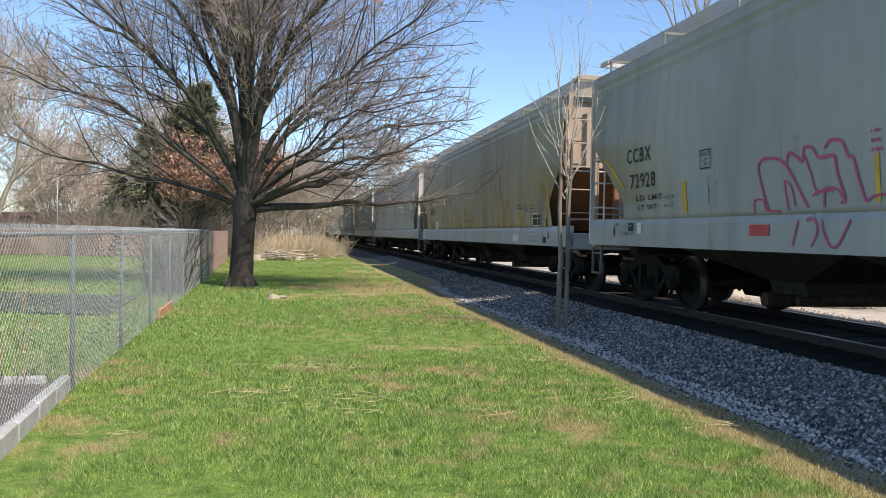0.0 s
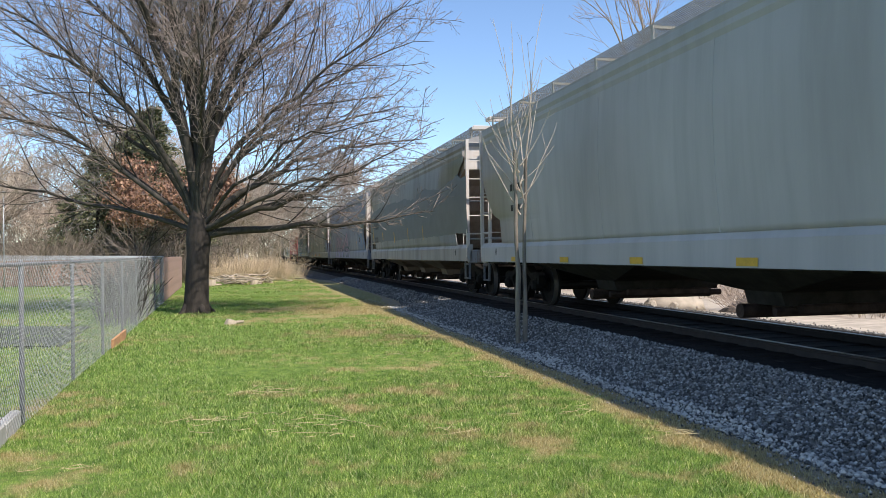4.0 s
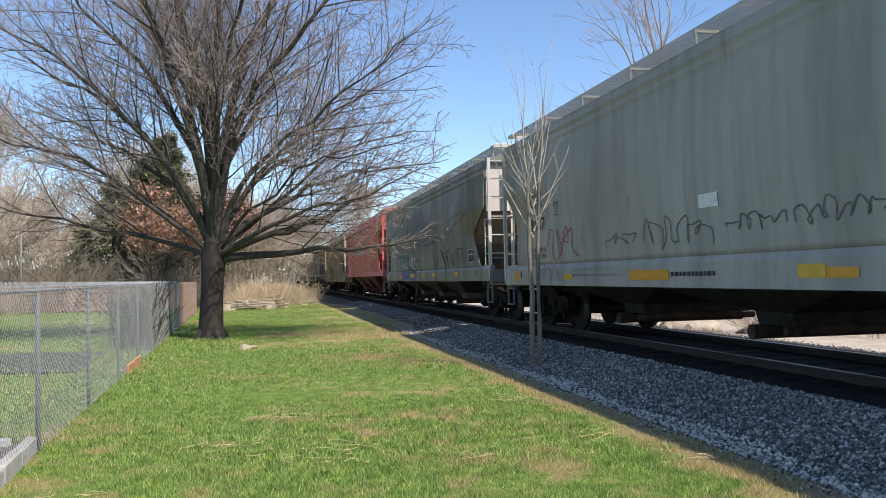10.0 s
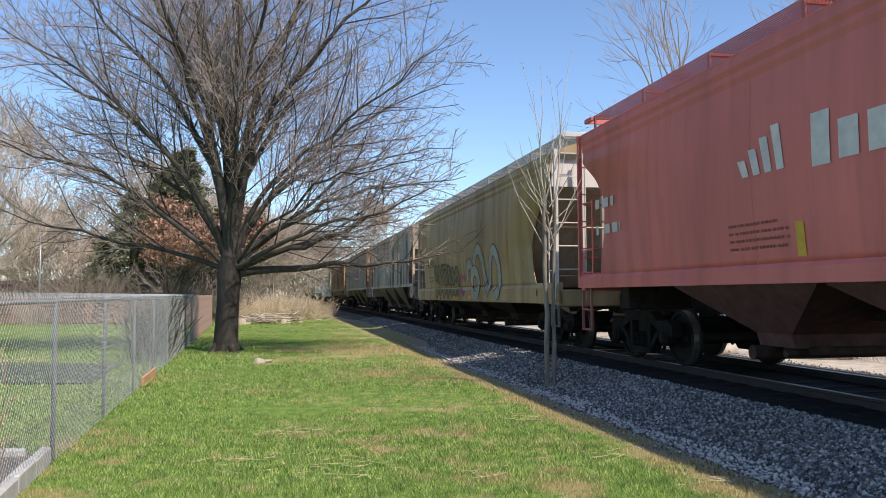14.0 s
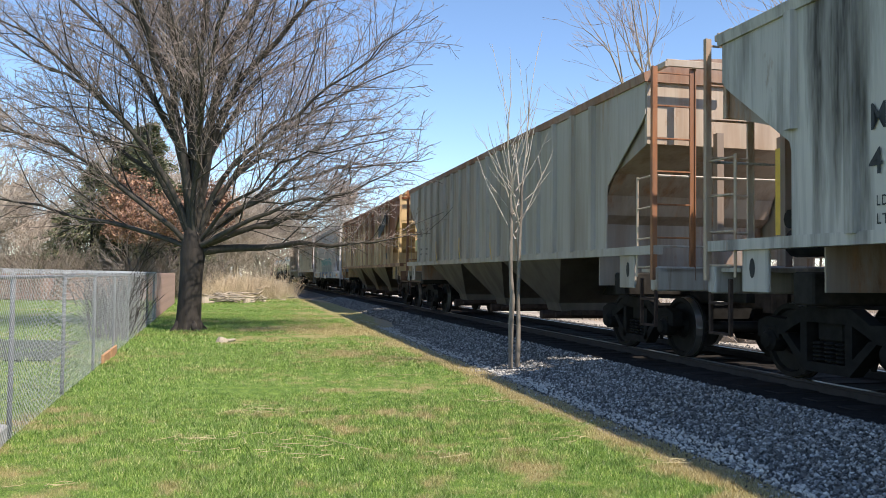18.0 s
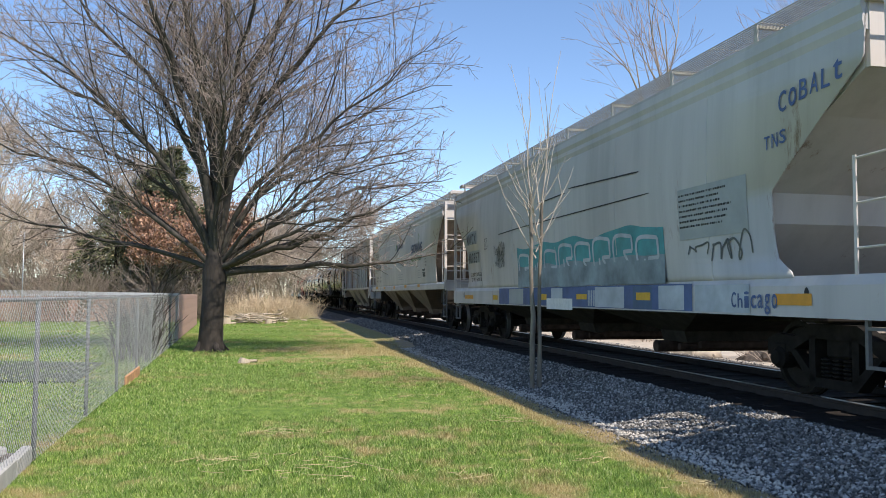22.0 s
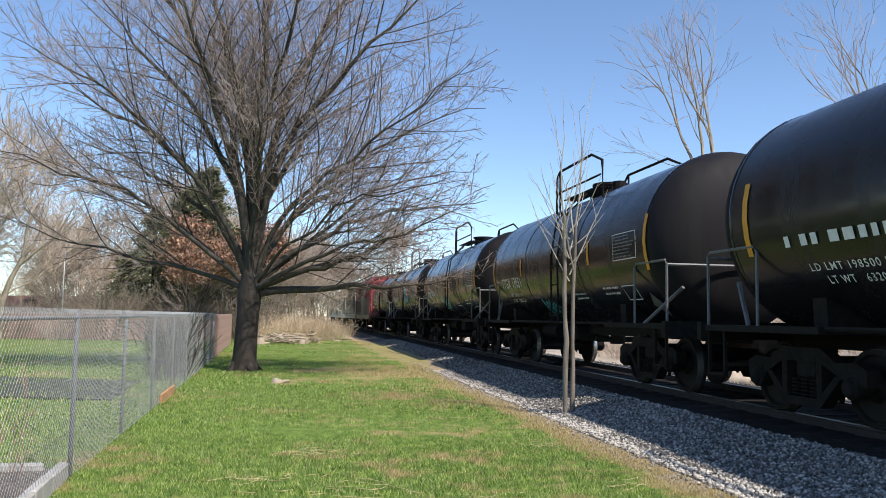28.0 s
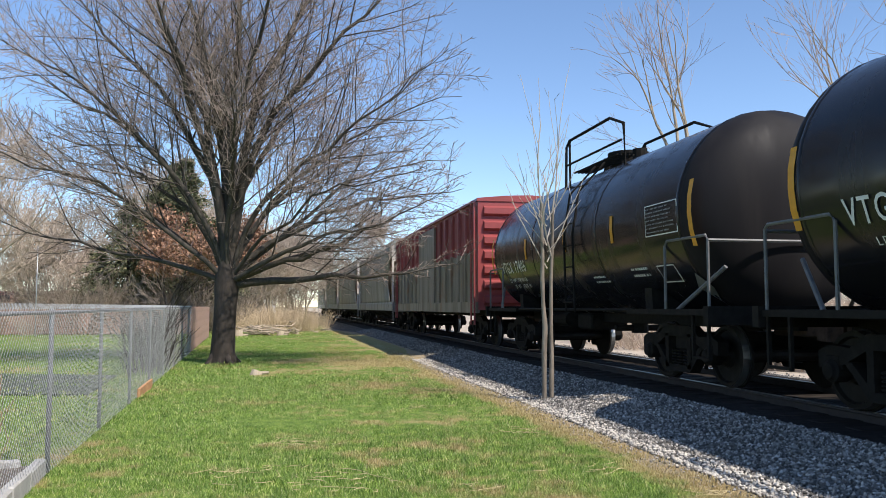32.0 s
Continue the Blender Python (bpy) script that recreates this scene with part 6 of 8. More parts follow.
def build_fence():
    f = thing("chain_link_fence", "galvanized chain-link fence along the lawn's edge", "fence", kind="")
    post = Mesh().tube([(0, 0, -0.2), (0, 0, F_TOP - 0.01), (0, 0, F_TOP + 0.005)], [0.021, 0.021, 0.012], 10)
    post = post.data("post", M_POST, True)
    n = 8
    for i in range(-1, n):
        p = CORNER + F_DIR * (i * 2.6)
        part("post", post, None, f, at=pose(p.x, p.y, 0))
    side = Vector((-0.9744, -0.2247, 0))
    for d, L in ((F_DIR, 22.6),):
        first = CORNER - d * 3.6
        e = first + d * L
        front = first + Vector((0.034, -0.002, 0))
        m = Mesh().tube([(first.x, first.y, F_TOP - 0.03), (e.x, e.y, F_TOP - 0.03)], 0.017, 8)
        part("top_rail", m, M_POST, f, smooth=True)
        chain_link("wire_net", front, d, L, f, "diamond wire net")
        # the net's knuckled upper edge
        spikes = []
        k = 0.0
        while k < L:
            p = front + d * k
            spikes.append((np.array([(p.x, p.y, F_TOP), (p.x + d.x * 0.012, p.y + d.y * 0.012, F_TOP + 0.045)]), np.array([0.0022, 0.0022])))
            k += 0.036
        tagged(part("net_edge", quick_data("net_edge", *tubes(spikes, 3), M_WIRE), None, f), kind="stuff")
    # boards at the fence's foot
    for s0, L in ((5.9, 0.95), (6.95, 0.8)):
        p = CORNER + F_DIR * s0
        m = Mesh().box(0, L, -0.02, 0.02, 0.0, 0.17, bevel=0.006)
        b = part("edging_board", m, M_BRICK, at=pose(p.x + 0.05, p.y, -0.01, 0, 0, math.degrees(math.atan2(F_DIR.y, F_DIR.x))))
        tagged(b, "orange-tan board set at the fence's foot", "board", "boards at the fence")
    # raised bed in the corner
    bed = thing("garden_bed", "garden bed of brown mulch edged with pale stone", "garden bed")
    e = Vector((0.2630, -0.9648, 0))
    a = CORNER + Vector((-0.06, -0.10, 0))
    ang = math.degrees(math.atan2(e.y, e.x))
    for i in range(6):
        p = a + e * (i * 0.62)
        m = Mesh().box(0.005, 0.61, 0.0, 0.09, -0.05, 0.15 + 0.008 * (i % 2), bevel=0.015)
        part("edging_stone", m, M_KERB, bed, at=pose(p.x, p.y, 0, 0, 0, ang))
    ang2 = math.degrees(math.atan2(side.y, side.x))
    for i in range(5):
        p = a + side * (i * 0.62 + 0.1)
        m = Mesh().box(0.005, 0.61, 0.0, 0.09, -0.05, 0.15 + 0.008 * (i % 2), bevel=0.015)
        part("edging_stone", m, M_KERB, bed, at=pose(p.x, p.y, 0, 0, 0, ang2))
    q = [a, a + e * 3.7, a + e * 3.7 + side * 3.2, a + side * 3.2]
    m = Mesh().add([(p.x, p.y, 0.09) for p in q] + [(p.x, p.y, -0.05) for p in q], [(0, 1, 2, 3), (7, 6, 5, 4), (0, 4, 5, 1), (1, 5, 6, 2), (2, 6, 7, 3), (3, 7, 4, 0)])
    part("mulch", m, M_MULCH, bed)


def build_yard():
    # red-brown board fence beyond the chain-link
    rng = random.Random(3)
    def board_fence(name, a, d, L, h, label):
        f = thing(name, label, "fence", "board fences")
        ang = math.degrees(math.atan2(d.y, d.x))
        board = Mesh().box(0.004, 0.146, -0.012, 0.012, 0.03, h, bevel=0.004).data("board", M_WOOD)
        for i in range(int(L / 0.15)):
            p = a + d * (i * 0.15)
            part("board", board, None, f, at=pose(p.x, p.y, rng.uniform(-0.02, 0.01), 0, 0, ang))
        for z in (0.4, h - 0.25):
            m = Mesh().box(0, L, 0.012, 0.05, z - 0.045, z + 0.045)
            part("fence_rail", m, M_WOOD, f, at=pose(a.x, a.y, 0, 0, 0, ang))
    p = CORNER + F_DIR * 19.1
    board_fence("board_fence", p, F_DIR, 14.0, 1.44, "weathered red-brown board fence beyond the wire net")
    board_fence("board_fence", Vector((-31, 42, 0)), Vector((1, 0.06, 0)).normalized(), 19.0, 1.35, "low red-brown board fence at the far side of the yard")
    # a thin pale pole
    for az, h in ((-25.8, 4.4), (-29.9, 5.2)):
        x, y = at_bearing(az, 44)
        m = Mesh().tube([(0, 0, -0.2), (0, 0, h)], [0.03, 0.022], 8)
        tagged(part("flag_pole", m, M_GALV, at=pose(x, y, 0), smooth=True), "thin pale metal pole in the yard", "pole", "poles in the yard")
    # houses
    def house(x, y, w, d, h, turn, label, roof_h=1.8, roofing=None, walling=None):
        t = thing("house", label, "house", "houses in the distance", at=pose(x, y, 0, 0, 0, turn))
        part("wall", Mesh().box(-w / 2, w / 2, -d / 2, d / 2, -0.1, h), walling or M_HOUSE, t)
        part("roof", Mesh().prism([(-d / 2 - 0.4, h - 0.05), (d / 2 + 0.4, h - 0.05), (d / 2 + 0.4, h + 0.08), (0, h + roof_h), (-d / 2 - 0.4, h + 0.08)], "x", -w / 2 - 0.3, w / 2 + 0.3), roofing or M_ROOFING, t)
        for k in (-0.3, 0.05, 0.32):
            wd = part("window", Mesh().box(k * w - 0.45, k * w + 0.45, -d / 2 - 0.03, -d / 2 + 0.03, 1.0, 2.2), M_ROOFING, t, "dark window")
            part("window_frame", Mesh().box(k * w - 0.53, k * w + 0.53, -d / 2 - 0.045, -d / 2 - 0.03, 0.92, 1.0), walling or M_HOUSE, wd)
    x, y = at_bearing(-13.3, 112)
    house(x, y, 9, 7, 3.0, 8, "white house with a dark roof beyond the woods")
    x, y = at_bearing(-26.5, 62)
    house(x, y, 8, 5, 1.6, -10, "low shed with a reddish roof behind the yard", 0.9, M_REDROOF, M_WOOD)
    # logs and cut branches at the lawn's end
    pile = thing("brush_pile", "pile of cut logs and branches at the lawn's end", "brush pile")
    x0, y0 = at_bearing(-11.5, 43)
    for i in range(110):
        a, L = rng.gauss(0, 0.8) + (3.14 if rng.random() < 0.5 else 0), rng.uniform(0.25, 1.1)
        x, y, z = x0 + rng.gauss(0, 1.1), y0 + rng.gauss(0, 0.8), abs(rng.gauss(0.05, 0.2)) + 0.03
        m = Mesh().tube([(-L / 2, 0, 0), (0, rng.uniform(-0.08, 0.08), 0.03), (L / 2, 0, rng.uniform(-0.05, 0.25))], [rng.uniform(0.015, 0.06), rng.uniform(0.015, 0.05), 0.012], 6)
        part("branch", m, M_LOG, pile, at=pose(x, y, z, 0, 0, math.degrees(a)), smooth=True)
    for az, d, r, h in ((-12.2, 17.9, 0.12, 0.09), (-10.6, 42, 0.17, 0.22), (-13.4, 41.5, 0.22, 0.3)):
        x, y = at_bearing(az, d)
        m = Mesh().tube([(0, 0, -0.05), (0.02, 0, h * 0.6), (0.03, 0.01, h)], [r * 1.25, r, r * 0.9], 9)
        m.tube([(0, 0, 0.02), (r * 2.2, 0.1, 0.05)], [r * 0.5, r * 0.25], 6)
        tagged(part("stump", m, M_LOG, at=pose(x, y, 0)), "weathered tree stump in the lawn", "stump", "stumps in the lawn")
    # dead canes growing through the fence's corner
    me = bush_mesh(9, 13, 1.2, 0.22, M_CANE, 0.25, 0.006, 2)
    for x, y in ((-3.75, 6.8), (-4.05, 6.65), (-4.5, 6.6)):
        plant("dead_canes", (("stem_growth", me),), "dead tan canes growing at the wire fence", "dead plant", "dead canes at the fence", x, y, rng.uniform(0, 360), rng.uniform(0.8, 1.1))
    # a thin dark green sheet: a tree's shadow across the yard, put in as colour
    m = Mesh()
    q = [(-26, 15.6), (-5.6, 13.4), (-6.6, 17.2), (-27, 20.5)]
    m.add([(x, y, 0.035) for x, y in q] + [(x, y, -0.05) for x, y in q], [(0, 1, 2, 3), (7, 6, 5, 4), (0, 4, 5, 1), (1, 5, 6, 2), (2, 6, 7, 3), (3, 7, 4, 0)])
    tagged(part("dark_strip", m, M_YARDSHADE), "thin dark sheet painted as a tree's shadow across the neighbouring yard", "soil", kind="structure")
    # dark dead vine on the fence
    vine = bush_mesh(31, 40, 1.3, 0.35, M_VINE, 0.25, 0.008, 4)
    for s in (10.4, 11.6, 12.6, 13.6):
        p = CORNER + F_DIR * s + Vector((-0.40, 0, 0))
        plant("dead_vine", (("stem_growth", vine),), "dark tangled dead vine behind the wire net", "vine", "vines at the fence", p.x, p.y, 40 * s, 0.9 + 0.02 * s)
    # a heap of earth and a heap of brush across the track
    def heap(x, y, wide, high, label, mat, seed):
        m = Mesh()
        n, rings = 20, []
        for j in range(7):
            q = j / 6
            rings.append([(wide * (1 - q) * math.cos(6.28319 * k / n) * (1 + 0.25 * noise.noise((k * 0.7, q * 3, seed))), wide * 0.7 * (1 - q) * math.sin(6.28319 * k / n), high * (1 - (1 - q) ** 2) * (1 + 0.2 * noise.noise((k, q * 4, seed))) - 0.05) for k in range(n)])
        m.loft(rings[:-1])
        t = thing("earth_heap", label, "heap", "heaps across the track", at=pose(x, y, on_ground(x, y)))
        part("earth", m, mat, t, smooth=True)
        r = random.Random(seed)
        for k in range(14):
            a, q = r.uniform(0, 6.283), r.uniform(0.3, 1.0)
            z = high * (1 - q * q) * 0.9
            c = Mesh().box(-0.09, 0.09, -0.07, 0.07, -0.05, 0.07, bevel=0.03)
            part("clod", c, mat, t, at=pose(wide * q * math.cos(a) * 0.9, wide * 0.65 * q * math.sin(a), z, r.uniform(0, 60), r.uniform(0, 60), r.uniform(0, 360)) @ Matrix.Scale(r.uniform(0.5, 1.4), 4))
    heap(6.5, 19.8, 0.8, 0.65, "heap of pale brown earth and clods", M_DIRT, 3)
    heap(8.5, 19.0, 1.2, 0.5, "low heap of brown earth under cut brush", M_MULCH, 5)
    twig = bush_mesh(14, 130, 1.0, 1.0, M_THICKET, 1.2, 0.008, 4)
    plant("brush_heap", (("stem_growth", twig),), "heap of brown cut brush across the track", "brush pile", "", 8.5, 19.0, 20, 1.0, on_ground(8.5, 19.0) + 0.1)

# ---- lettering, reflectors and graffiti on the wagons' near sides ----
M_GREYTXT = plain("grey_stencil", (0.24, 0.25, 0.25), 0.6, 0.0, 0.2, 12, 0)
M_PATCH = plain("grey_patch_paint", (0.33, 0.35, 0.35), 0.6, 0.0, 0.08, 4, 0)
M_PATCH2 = plain("faded_blue_patch_paint", (0.27, 0.29, 0.30), 0.6, 0.0, 0.1, 4, 0)
M_DEEPPATCH = plain("charcoal_patch_paint", (0.115, 0.125, 0.13), 0.6, 0.0, 0.15, 2, 0)
M_DARKPATCH = plain("dark_grey_patch_paint", (0.185, 0.20, 0.205), 0.6, 0.0, 0.1, 2, 0)
M_SOOT = plain("soot_grey_paint", (0.095, 0.10, 0.10), 0.7, 0.0, 0.3, 3, 0)
M_BOARD = plain("faded_dark_board", (0.045, 0.047, 0.055), 0.7, 0.0, 0.4, 3, 0)
M_REDTAG = plain("red_tag", (0.5, 0.06, 0.06), 0.6, 0.0, 0.15, 9, 0)
M_REDTXT = plain("dark_red_stencil", (0.27, 0.07, 0.06), 0.6, 0.0, 0.15, 9, 0)
M_PINK = plain("pink_spray_paint", (0.50, 0.07, 0.17), 0.55, 0.0, 0.2, 7, 0)
M_MAROON = plain("crimson_spray_paint", (0.40, 0.06, 0.14), 0.55, 0.0, 0.2, 7, 0)
M_PURPLE = plain("violet_spray_paint", (0.24, 0.12, 0.34), 0.55, 0.0, 0.2, 7, 0)
M_SILVER = plain("silver_spray_paint", (0.45, 0.48, 0.49), 0.5, 0.0, 0.15, 7, 0)
M_NAVY = plain("navy_lettering", (0.03, 0.05, 0.10), 0.6, 0.0, 0.15, 9, 0)
M_TEALL = plain("teal_spray_paint", (0.05, 0.27, 0.30), 0.5, 0.0, 0.25, 3, 0)
M_SMOKE = plain("smoky_blue_spray_paint", (0.20, 0.255, 0.285), 0.55, 0.0, 0.45, 2.0, 0)
M_TEALD = plain("dark_green_spray_paint", (0.02, 0.09, 0.09), 0.5, 0.0, 0.25, 3, 0)
M_MUTEDRED = plain("muted_red_spray_paint", (0.34, 0.09, 0.09), 0.5, 0.0, 0.25, 3, 0)
M_DUSTYROSE = plain("dusty_rose_spray_paint", (0.44, 0.31, 0.37), 0.6, 0.0, 0.25, 3, 0)
M_LILAC = plain("lilac_spray_paint", (0.30, 0.29, 0.46), 0.55, 0.0, 0.2, 3, 0)
M_BLUEG = plain("blue_spray_paint", (0.06, 0.105, 0.24), 0.55, 0.0, 0.3, 2.5, 0)
M_ORANGE = plain("orange_reflector", (0.66, 0.29, 0.02), 0.5, 0.0, 0.12, 9, 0)
M_DEEPBLUE = plain("deep_blue_spray_paint", (0.045, 0.10, 0.19), 0.5, 0.0, 0.35, 2.5, 0)
M_SCRAWL = plain("faded_black_spray_paint", (0.10, 0.105, 0.10), 0.6, 0.0, 0.4, 4, 0)
M_PEWTER = plain("dull_silver_spray_paint", (0.30, 0.32, 0.29), 0.55, 0.0, 0.4, 1.5, 0)
M_GOLD = plain("olive_gold_spray_paint", (0.16, 0.125, 0.045), 0.55, 0.0, 0.25, 3, 0)
M_GREYBLUE = plain("grey_blue_spray_paint", (0.42, 0.46, 0.50), 0.55, 0.0, 0.2, 3, 0)
M_PALEYEL = plain("pale_yellow_stain", (0.50, 0.50, 0.26), 0.6, 0.0, 0.1, 3, 0)
M_LEAF = plain("leaf_green_lettering", (0.10, 0.17, 0.04), 0.6, 0.0, 0.15, 9, 0)
M_WHITER = plain("worn_white_emblem", (0.60, 0.55, 0.52), 0.6, 0.0, 0.15, 5, 0)
M_CRIMSON = plain("red_spray_paint", (0.45, 0.03, 0.06), 0.5, 0.0, 0.2, 3, 0)
M_CYAN = plain("cyan_spray_paint", (0.10, 0.48, 0.55), 0.5, 0.0, 0.2, 3, 0)


def skin(k, z, out=0.0, narrow=False):
    """How far out wagon k's near side stands at the height z."""
    style, a, b = SKIN[W[k][0].name]
    if style == "tank":
        return math.sqrt(max(0.05, a * a - (z - b) ** 2)) + out
    if z < a + 0.01:
        return side_y(a, style) + 0.035 + out
    return side_y(z, style) + out + (0.074 if narrow and style == "ribbed" else 0)


# how far the marks stand from where the wagons' middles were first taken to be
NUDGE = {0: -0.575, 1: -0.458, 2: -0.352, 3: -0.335, 4: -0.433, 5: -0.508, 6: -0.353, 7: -0.372, 8: -0.532, 9: -0.835, 10: -0.803, 11: -0.695, 12: -0.63, 13: -0.64, 14: -0.59}


def wrap(k, verts, faces, out, mat, name, label="", narrow=False):
    m = Mesh().add([(x + NUDGE.get(k, 0), skin(k, z, out, narrow), z) for x, z in verts], faces)
    return part(name, m, mat, W[k][0], label)


def text_on(k, x0, x1, z0, z1, words, mat, bold=0.008):
    v, f = glyphs(words, bold, 1.0 if bold > 0.02 else 1.22)
    caps = v[:, 1].max()
    lo = v[:, 0].min()
    wide = v[:, 0].max() - lo
    pts = [(x0 + (x1 - x0) * (a - lo) / wide, z0 + (z1 - z0) * b / caps) for a, b in v]
    tagged(wrap(k, pts, f, 0.014, mat, "lettering"), kind="stuff" if len(words) > 6 else "")


def strip(k, x0, x1, z0, z1, out, mat, name, label="", narrow=False):
    n = max(1, int((z1 - z0) / 0.2))
    v = [(x, z0 + (z1 - z0) * i / n) for i in range(n + 1) for x in (x0, x1)]
    wrap(k, v, [(2 * i, 2 * i + 1, 2 * i + 3, 2 * i + 2) for i in range(n)], out, mat, name, label, narrow)


def quad_on(k, x0, x1, z0, z1, mat):
    thin = mat in (M_YELLOW, M_ORANGE)
    if mat is M_YELLOW and z1 - z0 > 0.3:
        x0, x1 = x0 * 0.78 + x1 * 0.22, x0 * 0.22 + x1 * 0.78
    strip(k, x0, x1, z0, z1, 0.010 if thin or mat in (M_BLACK, M_WHITE) else 0.009, mat, "reflector" if thin else "placard" if mat in (M_BLACK, M_WHITE, M_REDTAG) else "paint_patch", narrow=thin and abs(x1 - x0) < 0.25)
    if mat is M_BLACK and abs(x1 - x0) > 0.35 and z1 - z0 < 0.5 and k != 11:
        box_on(k, x0, x1, z0, z1, M_WHITE)
        xm, zm = (x0 * 0.4 + x1 * 0.6), (z0 * 0.4 + z1 * 0.6)
        strip(k, xm, xm + (x1 - x0) * 0.03, z0, z1, 0.016, M_WHITE, "placard_line")
        strip(k, x0, x1, zm, zm + 0.014, 0.016, M_WHITE, "placard_line")


def box_on(k, x0, x1, z0, z1, mat):
    t = 0.016
    o = [(x0, z0), (x1, z0), (x1, z1), (x0, z1)]
    s = -1 if x1 < x0 else 1
    i = [(x0 + s * t, z0 + t), (x1 - s * t, z0 + t), (x1 - s * t, z1 - t), (x0 + s * t, z1 - t)]
    wrap(k, o + i, [(a, (a + 1) % 4, (a + 1) % 4 + 4, a + 4) for a in range(4)], 0.016, mat, "placard_frame")
    if mat is M_BLACK and 0.2 < z1 - z0 < 0.3:
        w = x1 - x0
        text_on(k, x0 + w * 0.36, x0 + w * 0.66, z0 + 0.05, z0 + 0.14, "C", mat)
        text_on(k, x0 + w * 0.16, x0 + w * 0.84, z0 + 0.165, z0 + 0.215, "PLATE", mat)


def bars_on(k, x0, x1, z0, z1, lines, mat):
    """Small writing as plain bars."""
    rng = random.Random(int(abs(x0 * 100)) + k)
    v, f = [], []
    h = (z1 - z0) / (lines * 1.55 - 0.55) if lines > 1 else (z1 - z0)
    for i in range(lines):
        z = z1 - h - i * h * 1.55
        end = x0 + (x1 - x0) * (rng.uniform(0.75, 1.0) if lines > 1 else 1.0)
        x = x0
        step = (x1 - x0) / max(4, abs(x1 - x0) / (h * 0.95))
        while (end - x) * (x1 - x0) > 0:
            e = x + step * rng.uniform(0.6, 1.3)
            if (end - e) * (x1 - x0) < 0:
                e = end
            n = len(v)
            v += [(x, z + h * 0.22), (e - step * 0.25, z + h * 0.22), (e - step * 0.25, z + h * 0.78), (x, z + h * 0.78)]
            f.append((n, n + 1, n + 2, n + 3))
            x = e + step * (0.7 if rng.random() < 0.22 else 0.12)
    tagged(wrap(k, v, f, 0.013, mat, "stencil_text"), kind="stuff")


def ribbon(pts, width):
    """A flat band along a smoothed line."""
    p = [Vector(q) for q in pts]
    fine = []
    for i in range(len(p) - 1):
        a, b, c, d = p[max(0, i - 1)], p[i], p[i + 1], p[min(len(p) - 1, i + 2)]
        for j in range(9):
            t = j / 9
            fine.append(0.5 * ((2 * b) + (c - a) * t + (2 * a - 5 * b + 4 * c - d) * t * t + (3 * b - a - 3 * c + d) * t ** 3))
    fine.append(p[-1])
    v = []
    for i, q in enumerate(fine):
        d = fine[min(i + 1, len(fine) - 1)] - fine[max(i - 1, 0)]
        d = d.normalized() if d.length > 1e-6 else Vector((1, 0))
        n = Vector((-d.y, d.x)) * width / 2
        taper = 1.0 if 0 < i < len(fine) - 1 else 0.5
        v += [tuple(q + n * taper), tuple(q - n * taper)]
    return v, [(2 * i, 2 * i + 1, 2 * i + 3, 2 * i + 2) for i in range(len(fine) - 1)]


def line_on(k, pts, width, mat):
    v, f = ribbon(pts, width * (0.8 if k == 12 and width < 0.04 else 1.3) if width < 0.2 else width)
    wrap(k, v, f, 0.011, mat, "graffiti_line" if width < 0.2 else "painted_band")


def piece_on(k, x0, x1, z0, z1, letters, fill, edge, seed=1, fat=0.55):
    """A row of sprayed letters: swollen strokes with a dark edge."""
    rng = random.Random(seed)
    w = (x1 - x0) / letters
    for i in range(letters):
        c = x0 + w * (i + 0.5)
        h = z1 - z0
        hi = z1 - h * rng.uniform(0, 0.22)
        kind = rng.randint(0, 3)
        a, b = c - w * 0.36, c + w * 0.36
        if kind == 0:
            lines = [[(a, z0), (a - w * 0.06, z0 + h * 0.5), (c, hi), (b + w * 0.06, z0 + h * 0.55), (b, z0 + h * 0.05)]]
        elif kind == 1:
            lines = [[(a, hi - h * 0.1), (b, hi - h * 0.2), (a + w * 0.1, z0 + h * 0.45), (b + w * 0.1, z0 + h * 0.3), (a, z0)]]
        elif kind == 2:
            lines = [[(a, z0 + h * 0.6), (c, hi), (b, z0 + h * 0.7), (c + w * 0.1, z0 + h * 0.1), (a - w * 0.1, z0 + h * 0.25)], [(b, z0 + h * 0.2), (b + w * 0.25, z0 + h * 0.05)]]
        else:
            lines = [[(a - w * 0.1, z0 + h * 0.3), (c, z0), (b + w * 0.12, z0 + h * 0.4), (c, hi), (a, z0 + h * 0.7)]]
        wd = abs(w) * fat * 0.42
        for ln in lines:
            ln = [(x, min(max(z, z0), z1)) for x, z in ln]
            v, f = ribbon(ln, wd + 0.055)
            wrap(k, v, f, 0.008 + 0.0006 * i, edge, "graffiti_edge")
            v, f = ribbon(ln, wd)
            wrap(k, v, f, 0.012 + 0.0006 * i, fill if not isinstance(fill, tuple) else fill[i % len(fill)], "graffiti_letter")


def strokes_on(k, lines, width, fill, edge, rim, low):
    """Sprayed letters drawn stroke by stroke, each with a rim in another colour; low: the lowest that they reach."""
    for i, pts in enumerate(lines):
        for wide, out, mat, name in ((width + rim, 0.008, edge, "graffiti_edge"), (width, 0.012, fill[i % len(fill)] if isinstance(fill, tuple) else fill, "graffiti_letter")):
            v, f = ribbon(pts, wide)
            wrap(k, [(x, max(z, low)) for x, z in v], f, out + 0.0006 * i, mat, name)


